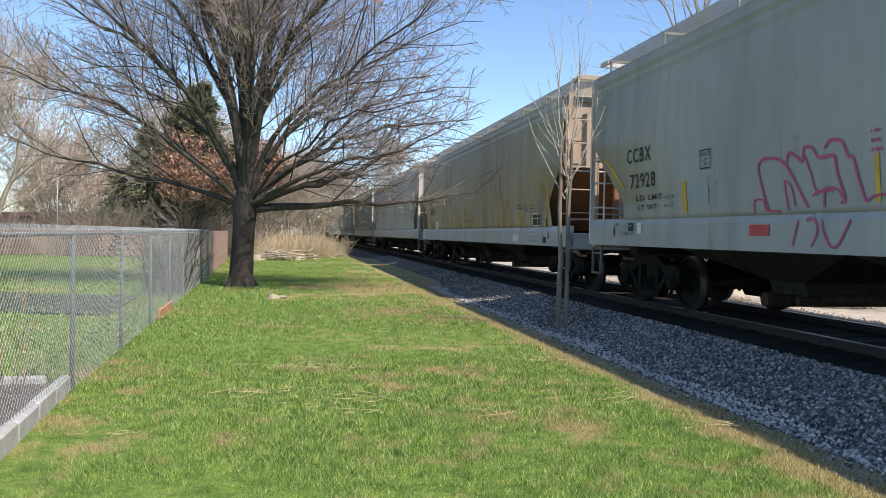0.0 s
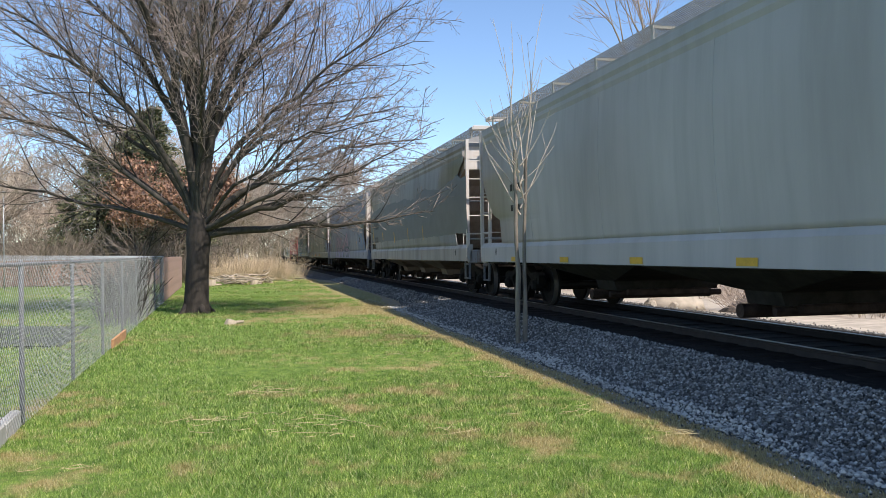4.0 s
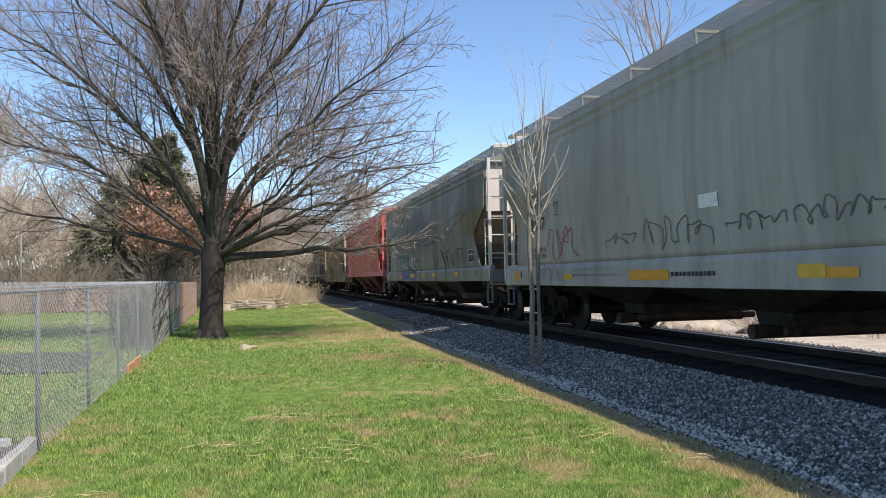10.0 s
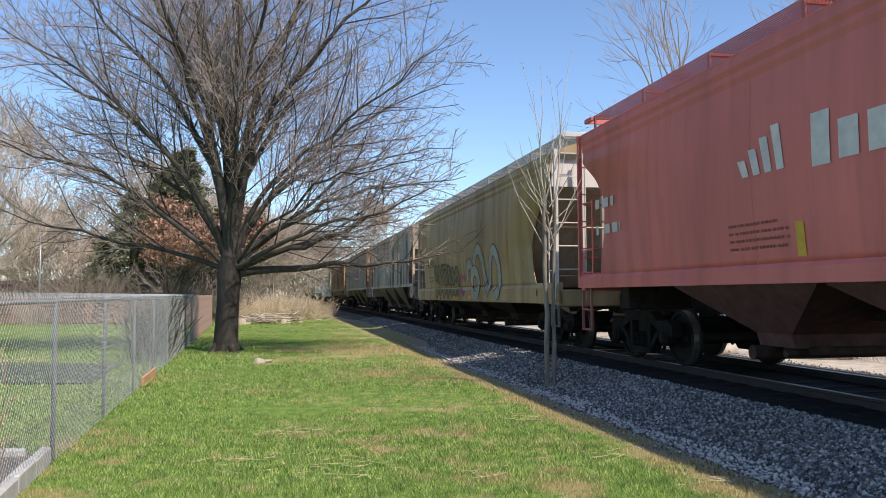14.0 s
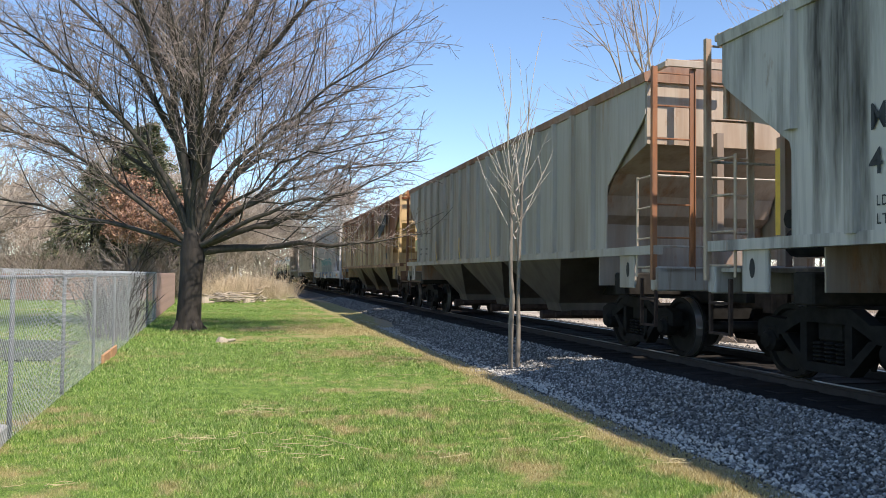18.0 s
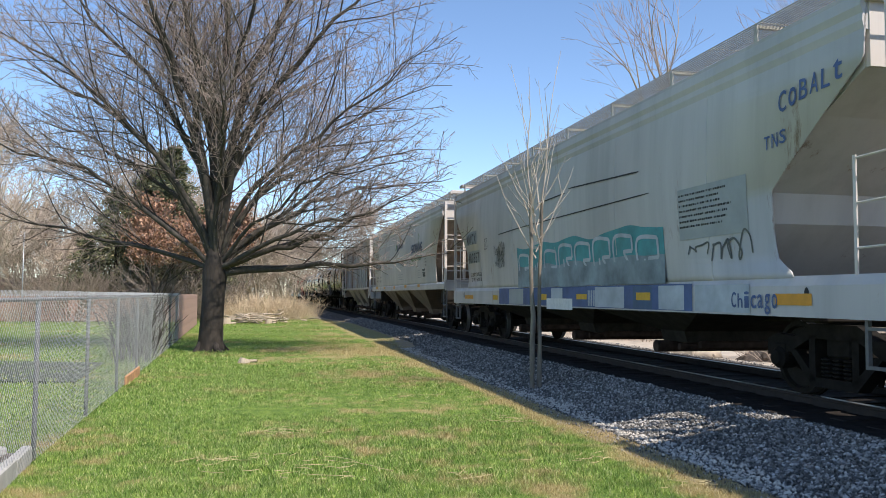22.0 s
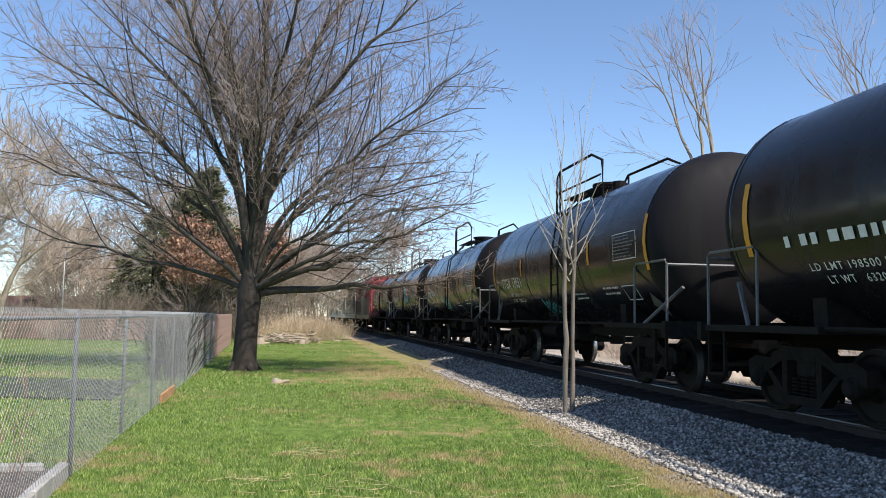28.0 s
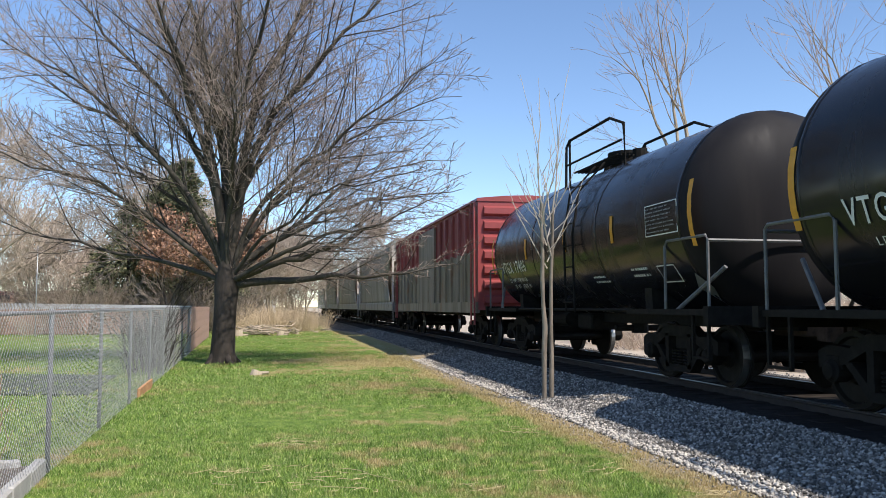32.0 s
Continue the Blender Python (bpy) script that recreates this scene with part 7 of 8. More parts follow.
def scrawl_on(k, x0, x1, z0, z1, letters, seed, width=0.013, mat=None):
    """Loopy sprayed writing that cannot be read."""
    rng = random.Random(seed)
    w, h, pts = (x1 - x0) / letters, z1 - z0, []
    for i in range(letters * 4 + 1):
        q = i / 4
        up = rng.uniform(0.45, 1.0) if i % 4 == 2 else rng.uniform(0.0, 0.35) if i % 4 == 0 else rng.uniform(0.2, 0.8)
        pts.append((x0 + w * q + w * (rng.uniform(0.0, 0.6) if i % 4 == 3 else rng.uniform(-0.5, 0.2) if i % 4 == 1 else rng.uniform(-0.2, 0.2)), z0 + h * up))
    line_on(k, pts, width, mat or M_SCRAWL)


def slant_band(k, xa, xb, za, zb, width):
    """A leaning yellow bar from the foot (xa, za) to the head (xb, zb)."""
    v = [(x + d, z) for x, z in ((xa, za), ((xa + xb) / 2, (za + zb) / 2), (xb, zb)) for d in (-width / 2, width / 2)]
    wrap(k, v, [(0, 1, 3, 2), (2, 3, 5, 4)], 0.010, M_YELLOW, "reflector")


text_on(0, 7.57, 6.69, 2.28, 2.50, "CCBX", M_BLACK)
text_on(0, 7.45, 6.56, 1.88, 2.10, "72928", M_BLACK)
box_on(0, 5.19, 4.91, 2.02, 2.27, M_BLACK)
bars_on(0, 6.30, 5.97, 1.54, 1.74, 2, M_GREYTXT)
quad_on(0, 5.77, 5.56, 1.46, 1.90, M_YELLOW)
quad_on(0, 1.94, 1.83, 1.47, 1.92, M_YELLOW)
quad_on(0, 5.57, 5.01, 1.58, 1.86, M_PATCH)
quad_on(0, 4.01, 3.60, 1.15, 1.28, M_REDTAG)
bars_on(0, 7.67, 7.23, 1.13, 1.33, 2, M_GREYTXT)
line_on(0, ((3.95, 1.40), (3.94, 1.55), (3.77, 1.56), (3.70, 1.45), (3.40, 1.42)), 0.02, M_PINK)
line_on(0, ((3.67, 1.45), (3.77, 1.70), (3.83, 1.95), (3.66, 2.03), (3.36, 1.97), (3.19, 1.80), (3.02, 1.56), (2.93, 1.45)), 0.025, M_PINK)
line_on(0, ((3.29, 1.44), (3.33, 1.74), (3.21, 1.67), (3.16, 1.47)), 0.02, M_PINK)
line_on(0, ((3.28, 1.94), (3.23, 2.05), (3.09, 1.99), (3.01, 1.94), (2.96, 2.08), (2.83, 2.06), (2.73, 1.96), (2.58, 1.96), (2.48, 1.94), (2.45, 1.78), (2.35, 1.53), (2.42, 1.48)), 0.025, M_PINK)
line_on(0, ((2.96, 2.00), (2.87, 1.81), (2.79, 1.63), (2.61, 1.61)), 0.02, M_PINK)
line_on(0, ((2.63, 2.04), (2.54, 2.11), (2.37, 2.08), (2.28, 1.93), (2.21, 1.91), (2.14, 1.70), (2.06, 1.48)), 0.025, M_PINK)
line_on(0, ((2.86, 1.57), (2.61, 1.64), (2.45, 1.61), (2.35, 1.49)), 0.02, M_PINK)
line_on(0, ((2.68, 1.45), (2.64, 1.62), (2.52, 1.60)), 0.02, M_PINK)
line_on(0, ((3.06, 1.33), (3.13, 1.14), (3.16, 1.04)), 0.02, M_PINK)
line_on(0, ((2.93, 1.32), (2.80, 1.33), (2.74, 1.20), (2.84, 1.04)), 0.02, M_PINK)
line_on(0, ((2.67, 1.33), (2.64, 1.20), (2.52, 1.05), (2.40, 1.08), (2.23, 1.32)), 0.02, M_PINK)
line_on(0, ((2.06, 1.48), (1.94, 1.53), (1.78, 1.54)), 0.02, M_PINK)
bars_on(0, 1.95, 1.80, 1.93, 2.16, 3, M_PINK)
text_on(1, 7.50, 6.63, 2.28, 2.53, "CCBX", M_BLACK)
text_on(1, 7.43, 6.58, 1.84, 2.09, "58613", M_BLACK)
box_on(1, 6.09, 5.83, 2.07, 2.33, M_BLACK)
text_on(1, 7.36, 6.54, 1.46, 1.55, "LD LMT 220500", M_BLACK)
text_on(1, 7.36, 6.54, 1.33, 1.42, "LT WT   65500", M_BLACK)
quad_on(1, 6.36, 5.83, 1.29, 1.57, M_WHITE)
bars_on(1, 6.31, 5.86, 1.33, 1.53, 2, M_BLACK)
quad_on(1, 8.14, 7.97, 1.28, 2.16, M_YELLOW)
quad_on(1, 5.73, 5.59, 1.29, 1.70, M_YELLOW)
quad_on(1, 7.97, 7.84, 2.42, 2.63, M_WHITE)
quad_on(1, 6.63, 6.21, 1.08, 1.16, M_BLACK)
quad_on(1, -3.47, -3.65, 1.29, 1.74, M_YELLOW)
quad_on(1, 1.31, 1.11, 1.30, 1.72, M_YELLOW)
line_on(1, ((-3.40, 2.65), (-3.44, 2.26), (-3.47, 2.06)), 0.03, M_BLACK)
line_on(1, ((4.76, 0.98), (4.72, 1.4), (4.66, 1.85), (4.35, 1.98), (4.15, 1.88), (3.98, 2.06), (3.72, 2.0), (3.62, 1.78), (3.45, 1.95), (3.2, 1.8), (3.02, 1.35), (2.98, 1.0)), 0.018, M_SILVER)
line_on(1, ((2.95, 0.95), (2.93, 1.5), (2.9, 2.0), (2.72, 2.2), (2.5, 2.12), (2.35, 2.3), (2.12, 2.34), (2.0, 2.2), (1.86, 2.2), (1.76, 1.92)), 0.018, M_SILVER)
line_on(1, ((4.4, 1.95), (4.25, 1.7), (4.32, 1.5), (4.05, 1.35)), 0.016, M_BLACK)
line_on(1, ((4.1, 1.9), (4.0, 1.6), (3.8, 1.3)), 0.016, M_BLACK)
line_on(1, ((2.85, 1.85), (2.68, 1.95), (2.6, 1.7), (2.72, 1.5), (2.55, 1.3)), 0.016, M_BLACK)
line_on(1, ((2.45, 2.1), (2.35, 1.7), (2.25, 1.3)), 0.016, M_BLACK)
line_on(1, ((2.92, 1.26), (2.2, 1.30), (1.75, 1.28)), 0.016, M_SILVER)
quad_on(1, 3.50, 3.34, 1.30, 1.74, M_YELLOW)
for x, z in ((6.6, 3.35), (4.8, 2.75), (3.0, 3.1), (0.45, 3.45)):
    strip(1, x, x - 0.1, z - 0.25, z + 0.25, 0.006, M_PATCH, "paint_patch")
bars_on(1, -3.66, -4.36, 1.60, 1.82, 3, M_GREYTXT)
quad_on(1, -4.66, -5.11, 0.98, 1.12, M_WHITE)
quad_on(1, -4.80, -4.97, 0.99, 1.11, M_NAVY)
slant_band(1, -7.20, -7.50, 1.28, 2.14, 0.085)
slant_band(1, -5.22, -5.42, 1.27, 1.68, 0.075)
quad_on(1, -6.25, -6.86, 1.33, 1.60, M_BLACK)
bars_on(1, -5.04, -5.49, 1.73, 1.85, 2, M_BLACK)
bars_on(1, -6.15, -6.61, 1.64, 1.80, 3, M_BLACK)
bars_on(1, -5.07, -5.35, 1.31, 1.40, 1, M_NAVY)
for x0, x1, z in ((-6.02, -6.45, 1.155), (-5.98, -6.70, 1.06), (-5.96, -6.78, 0.965)):
    bars_on(1, x0, x1, z, z + 0.055, 1, M_GREYTXT)
bars_on(1, -7.57, -7.86, 0.95, 1.04, 2, M_GREYTXT)
quad_on(1, -7.08, -7.32, 0.96, 1.09, M_BLACK)
quad_on(1, -6.97, -7.33, 1.31, 1.50, M_DARKPATCH)
quad_on(1, -5.60, -5.95, 1.66, 1.80, M_DARKPATCH)
line_on(1, ((-6.72, 2.00), (-6.68, 2.06), (-6.75, 2.08), (-6.76, 2.0), (-6.72, 1.98)), 0.011, M_GREYTXT)
line_on(1, ((-6.74, 1.90), (-6.83, 1.62), (-6.80, 1.93), (-6.92, 1.70), (-6.92, 1.98), (-7.00, 1.94), (-6.99, 1.62), (-7.10, 1.92), (-7.12, 1.64), (-7.25, 1.70)), 0.011, M_GREYTXT)
line_on(1, ((-2.0, 1.95), (-2.1, 2.04), (-2.2, 1.9), (-2.16, 1.62), (-2.4, 1.9), (-2.6, 2.08), (-2.66, 1.75), (-2.85, 1.88), (-3.0, 1.86)), 0.012, M_GREYTXT)
line_on(1, ((-1.58, 1.80), (-1.62, 1.5), (-1.69, 1.26)), 0.016, M_BLACK)
slant_band(0, 7.72, 8.46, 1.90, 2.42, 0.10)
text_on(0, 8.17, 7.92, 1.30, 1.345, "LIFT HERE", M_BLACK)
text_on(0, 7.84, 7.57, 1.155, 1.195, "JACK HERE", M_BLACK)
quad_on(0, 7.55, 7.33, 1.21, 1.34, M_BLACK)
quad_on(0, 7.52, 7.36, 1.235, 1.315, M_DARKPATCH)
quad_on(0, 7.20, 7.04, 1.17, 1.34, M_WHITE)
text_on(0, 7.26, 6.35, 1.68, 1.76, "LD LMT", M_BLACK)
text_on(0, 7.20, 6.55, 1.53, 1.61, "LT WT", M_BLACK)
text_on(1, 1.01, -0.1, 1.51, 1.58, "NOTE-THIS CAR HAS FOUR", M_BLACK)
bars_on(1, -1.19, -3.12, 1.33, 1.40, 1, M_GREYTXT)
bars_on(2, -4.87, -6.28, 1.94, 2.52, 8, M_BLACK)
bars_on(2, -7.36, -7.84, 1.74, 1.92, 3, M_BLACK)
bars_on(2, -3.83, -4.59, 1.00, 1.10, 1, M_NAVY)
bars_on(2, -6.60, -6.81, 1.46, 1.53, 2, M_GREYTXT)
text_on(2, -7.67, -8.11, 1.165, 1.215, "EMPTY LOAD", M_BLACK)
text_on(2, -7.67, -7.92, 1.095, 1.145, "1/4 ADJ.", M_BLACK)
text_on(2, -7.67, -7.89, 1.020, 1.070, "BLOCK", M_BLACK)
text_on(2, -8.17, -8.44, 1.05, 1.085, "JACK HERE", M_BLACK)
text_on(2, -7.50, -8.08, 0.935, 0.975, "2 INCH HF COMP SHOES", M_BLACK)
quad_on(2, -6.74, -6.98, 1.03, 1.10, M_GREYTXT)
strip(2, -5.18, -5.64, 0.915, 1.01, 0.010, M_YELLOW, "reflector")
strip(2, -8.15, -8.80, 0.935, 1.03, 0.010, M_YELLOW, "reflector")
quad_on(3, 7.19, 6.22, 2.29, 2.72, M_DEEPPATCH)
quad_on(3, 7.17, 6.05, 2.12, 2.285, M_DEEPPATCH)
text_on(3, 7.08, 6.28, 2.44, 2.63, "GPLX", M_BLACK)
text_on(3, 7.13, 6.09, 2.16, 2.36, "74889", M_BLACK)
quad_on(3, 7.31, 6.37, 1.58, 1.82, M_DEEPPATCH)
bars_on(3, 7.26, 6.40, 1.60, 1.80, 2, M_BLACK)
quad_on(3, 7.74, 7.54, 1.53, 2.39, M_YELLOW)
quad_on(3, 5.25, 5.05, 1.66, 1.97, M_YELLOW)
quad_on(3, 2.63, 2.41, 1.52, 1.91, M_YELLOW)
quad_on(3, -0.10, -0.25, 1.52, 1.97, M_YELLOW)
quad_on(3, -2.56, -2.68, 1.53, 1.97, M_YELLOW)
text_on(4, 7.64, 7.01, 2.29, 2.52, "ACFX", M_BLACK)
text_on(4, 7.67, 6.91, 1.90, 2.11, "40607", M_BLACK)
box_on(4, 6.49, 6.24, 2.07, 2.32, M_BLACK)
quad_on(4, 8.10, 7.93, 1.42, 2.30, M_YELLOW)
quad_on(4, 5.71, 5.56, 1.40, 1.84, M_YELLOW)
text_on(4, 7.62, 6.95, 1.67, 1.75, "LD LMT 188000", M_BLACK)
text_on(4, 7.62, 6.95, 1.54, 1.62, "LT WT   75000", M_BLACK)
line_on(4, ((7.05, 1.53), (6.84, 1.83), (6.78, 1.52), (6.63, 1.55), (6.55, 1.87), (6.42, 1.63), (6.24, 1.86), (6.16, 1.52), (5.90, 1.86)), 0.02, M_TEALL)
quad_on(4, -5.80, -6.29, 1.66, 1.95, M_BLACK)
quad_on(4, -7.02, -7.16, 1.39, 2.25, M_YELLOW)
quad_on(4, -4.69, -4.86, 1.40, 1.77, M_YELLOW)
text_on(5, 7.70, 6.79, 2.41, 2.68, "ACFX", M_BLACK)
text_on(5, 7.69, 6.68, 1.97, 2.21, "69137", M_BLACK)
box_on(5, 6.13, 5.90, 2.19, 2.43, M_BLACK)
text_on(5, 7.62, 6.75, 1.55, 1.64, "LD LMT 189100", M_BLACK)
text_on(5, 7.62, 6.75, 1.42, 1.51, "LT WT   73900", M_BLACK)
line_on(5, ((6.64, 1.63), (6.46, 1.93), (6.27, 1.86), (6.40, 1.52), (6.26, 1.37), (5.92, 1.58), (6.09, 1.92), (6.00, 1.45), (5.64, 1.96), (5.55, 1.69), (5.78, 1.73), (5.33, 1.90), (5.40, 1.55), (5.10, 1.41)), 0.02, M_MAROON)
line_on(5, ((7.09, 1.11), (6.82, 1.29), (6.91, 1.04), (6.61, 1.26), (6.50, 0.99), (6.30, 1.27), (6.12, 1.04)), 0.02, M_PURPLE)
quad_on(5, 5.83, 5.40, 1.01, 1.11, M_YELLOW)
quad_on(5, 6.10, 5.87, 0.99, 1.13, M_GREYTXT)
scrawl_on(5, 3.9, 2.95, 1.46, 1.80, 3, 4)
scrawl_on(5, 2.7, 0.85, 1.42, 1.92, 6, 5)
scrawl_on(5, 0.5, -0.6, 1.55, 1.78, 5, 6)
scrawl_on(5, -0.8, -2.0, 1.55, 1.82, 6, 7)
quad_on(5, 1.07, 0.63, 1.88, 2.05, M_WHITE)
quad_on(5, -0.78, -1.20, 1.02, 1.16, M_YELLOW)
quad_on(5, -1.21, -1.65, 1.02, 1.12, M_ORANGE)
quad_on(5, 3.14, 1.92, 1.00, 1.14, M_ORANGE)
bars_on(5, 1.86, 0.74, 1.03, 1.13, 1, M_BLACK)
quad_on(5, -5.81, -6.39, 1.51, 1.80, M_BLACK)
for words, z in (("CAUTION DO NOT USE STEAM, BOILING WATER", 2.38), ("OR SHARP OBJECTS TO CLEAN.", 2.27), ("ENTER CAR WITH CLEAN SOFT SOLED SHOES", 2.16)):
    text_on(5, -5.12, -5.12 - 0.0445 * len(words), z, z + 0.065, words, M_BLACK)
text_on(5, -6.4, -7.0, 1.04, 1.10, "2 INCH HF COMP", M_BLACK)
bars_on(5, 5.36, 3.49, 1.06, 1.20, 2, M_GREYTXT)
quad_on(6, 7.05, 6.18, 2.45, 2.75, M_WHITE)
text_on(6, 6.91, 6.31, 2.49, 2.68, "AEX", M_BLACK)
quad_on(6, 6.81, 5.84, 1.93, 2.17, M_WHITE)
text_on(6, 6.74, 5.90, 1.95, 2.12, "22944", M_BLACK)
box_on(6, 5.29, 4.98, 2.16, 2.40, M_BLACK)
quad_on(6, 5.12, 4.64, 1.06, 1.20, M_YELLOW)
quad_on(6, 2.83, 2.38, 1.09, 1.22, M_YELLOW)
for pts in (((-0.11, 2.13), (-0.58, 2.13), (-0.65, 1.87)), ((-0.65, 2.09), (-1.3, 2.19), (-1.81, 2.16), (-2.04, 1.66), (-1.44, 1.42), (-1.55, 1.93)), ((-1.75, 2.18), (-1.75, 2.33), (-2.57, 2.27), (-3.02, 1.93), (-3.21, 1.68), (-3.67, 1.37)),
            ((-2.52, 1.97), (-2.71, 1.74), (-3.12, 1.38)), ((-3.26, 1.78), (-3.68, 1.87), (-3.95, 1.59), (-4.15, 1.44)), ((-4.67, 1.85), (-5.3, 1.84), (-5.21, 1.46)), ((-4.67, 1.85), (-4.8, 1.54))):
    line_on(6, pts, 0.032, M_BLACK)
line_on(6, ((-2.72, 1.92), (-2.9, 1.66), (-3.1, 1.40)), 0.11, M_BLACK)
line_on(6, ((-3.3, 1.74), (-3.45, 1.62)), 0.10, M_BLACK)
line_on(6, ((-3.95, 1.56), (-4.1, 1.44)), 0.10, M_BLACK)
strip(6, -3.0, -3.2, 1.02, 1.33, 0.006, M_SCRAWL, "graffiti_ground")
strip(6, -3.95, -4.55, 2.5, 3.2, 0.005, M_PATCH2, "paint_patch")
for x in (2.4, 0.6, -1.2, -4.2):
    strip(6, x, x - 0.5, 1.10, 1.24, 0.012, M_YELLOW, "reflector")
scrawl_on(6, -3.8, -5.7, 1.42, 1.85, 5, 16, 0.026)
line_on(6, ((-1.6, 2.55), (-2.3, 2.35), (-3.2, 2.5), (-3.4, 2.2), (-4.3, 2.45)), 0.02, M_SCRAWL)
quad_on(6, -5.95, -6.5, 1.46, 1.80, M_BLACK)
quad_on(7, -3.74, -3.92, 1.49, 1.90, M_YELLOW)
quad_on(7, -1.11, -1.33, 1.49, 1.93, M_YELLOW)
quad_on(7, 2.30, 2.05, 1.48, 1.84, M_YELLOW)
quad_on(7, -4.13, -4.62, 1.59, 1.86, M_BLACK)
bars_on(7, -1.41, -2.88, 1.62, 1.84, 3, M_WHITER)
bars_on(7, 3.52, 2.24, 1.58, 1.91, 4, M_REDTXT)
bars_on(7, 0.60, -0.44, 1.63, 1.93, 3, M_WHITER)
bars_on(7, 7.61, 6.55, 2.02, 2.73, 2, M_WHITER)
quad_on(7, -6.18, -6.34, 1.50, 2.36, M_YELLOW)
text_on(8, 6.25, 5.40, 2.46, 2.71, "SHPX", M_BLACK)
text_on(8, 6.24, 5.02, 2.02, 2.27, "454508", M_BLACK)
box_on(8, 4.57, 4.32, 2.29, 2.54, M_BLACK)
bars_on(8, 6.05, 5.21, 1.51, 1.72, 2, M_BLACK)
quad_on(8, 4.53, 4.12, 0.92, 1.03, M_ORANGE)
quad_on(8, 2.05, 1.61, 0.93, 1.04, M_ORANGE)
text_on(9, 6.24, 5.75, 2.42, 2.65, "MW", M_BLACK)
text_on(9, 5.33, 4.95, 2.43, 2.65, "CX", M_BLACK)
text_on(9, 6.27, 5.70, 2.03, 2.26, "460", M_BLACK)
text_on(9, 5.27, 4.93, 2.02, 2.25, "118", M_BLACK)
text_on(9, 6.18, 5.79, 1.75, 1.84, "LD LMT", M_BLACK)
text_on(9, 6.18, 5.79, 1.59, 1.68, "LT WT", M_BLACK)
bars_on(9, 5.28, 4.93, 1.60, 1.84, 2, M_BLACK)
quad_on(9, 4.80, 4.71, 1.55, 2.00, M_YELLOW)
quad_on(9, 7.50, 7.36, 1.55, 2.43, M_YELLOW)
quad_on(9, -2.76, -2.87, 1.57, 2.05, M_YELLOW)
quad_on(9, -0.14, -0.27, 1.59, 2.05, M_YELLOW)
quad_on(9, 2.44, 2.25, 1.57, 2.05, M_YELLOW)
quad_on(9, -4.13, -4.43, 1.53, 1.66, M_BLACK)
text_on(10, 7.96, 7.51, 2.30, 2.53, "AEX", M_BLACK)
text_on(10, 7.21, 6.81, 2.30, 2.54, "167", M_BLACK)
text_on(10, 6.43, 6.16, 2.31, 2.53, "27", M_BLACK)
quad_on(10, 7.97, 7.33, 1.87, 2.22, M_PALEYEL)
bars_on(10, 7.16, 6.81, 1.71, 1.96, 2, M_BLACK)
bars_on(10, 6.44, 6.09, 1.71, 1.94, 2, M_BLACK)
quad_on(10, 4.85, 4.74, 1.47, 2.07, M_YELLOW)
quad_on(10, 2.34, 2.22, 1.48, 2.06, M_YELLOW)
quad_on(10, -0.33, -0.41, 1.47, 2.07, M_YELLOW)
quad_on(11, -4.81, -5.18, 1.71, 1.96, M_BLACK)
text_on(11, 6.43, 5.95, 2.61, 2.82, "AEX", M_BLACK)
quad_on(11, 5.66, 5.12, 2.63, 2.84, M_WHITE)
text_on(11, 5.64, 5.14, 2.63, 2.83, "15316", M_BLACK)
quad_on(11, 6.36, 5.96, 2.06, 2.41, M_BLACK)
quad_on(11, 5.65, 5.13, 2.05, 2.40, M_BLACK)
quad_on(11, 4.84, 4.35, 2.05, 2.42, M_BLACK)
quad_on(11, 4.89, 4.36, 2.59, 2.95, M_GREYTXT)
quad_on(12, 7.37, 6.29, 2.42, 2.76, M_PATCH)
text_on(12, 7.27, 6.36, 2.43, 2.70, "MWCX", M_BLACK)
quad_on(12, 7.20, 6.03, 1.94, 2.25, M_PATCH)
text_on(12, 7.16, 6.08, 1.95, 2.20, "480857", M_BLACK)
box_on(12, 5.52, 5.27, 2.23, 2.49, M_BLACK)
text_on(12, 7.0, 5.95, 1.60, 1.69, "LD LMT 220000 LB", M_BLACK)
text_on(12, 6.95, 5.95, 1.47, 1.56, "LT WT   66000 LB", M_BLACK)
scrawl_on(12, 4.7, 3.85, 1.98, 2.34, 9, 11, 0.022)
scrawl_on(12, 4.5, 4.0, 1.86, 2.2, 6, 21, 0.03)
scrawl_on(12, 4.65, 3.9, 1.72, 2.02, 8, 12, 0.022)
quad_on(12, -4.37, -5.56, 0.92, 1.25, M_GREYBLUE)
quad_on(12, -4.04, -5.59, 1.83, 2.48, M_PATCH)
bars_on(12, -4.07, -5.30, 1.97, 2.42, 7, M_BLACK)
line_on(12, ((1.55, 2.92), (0.04, 2.95)), 0.03, M_BLACK)
line_on(12, ((-0.13, 3.01), (-2.92, 2.90)), 0.03, M_BLACK)
line_on(12, ((2.81, 2.54), (-3.24, 2.55)), 0.025, M_BLACK)
line_on(12, ((4.30, 2.51), (2.64, 2.54)), 0.03, M_BLACK)
quad_on(12, 1.15, -0.19, 0.86, 1.06, M_WHITE)
quad_on(12, 1.66, 1.15, 1.03, 1.14, M_YELLOW)
quad_on(12, -0.38, -0.85, 1.05, 1.14, M_YELLOW)
quad_on(12, -2.71, -3.16, 1.05, 1.16, M_YELLOW)
quad_on(12, 7.66, 6.77, 1.02, 1.12, M_ORANGE)
quad_on(12, 4.92, 4.51, 1.01, 1.12, M_YELLOW)
scrawl_on(12, -4.2, -4.7, 1.62, 1.82, 2, 13, 0.03)
scrawl_on(12, -4.75, -5.6, 1.52, 1.86, 4, 14, 0.035)
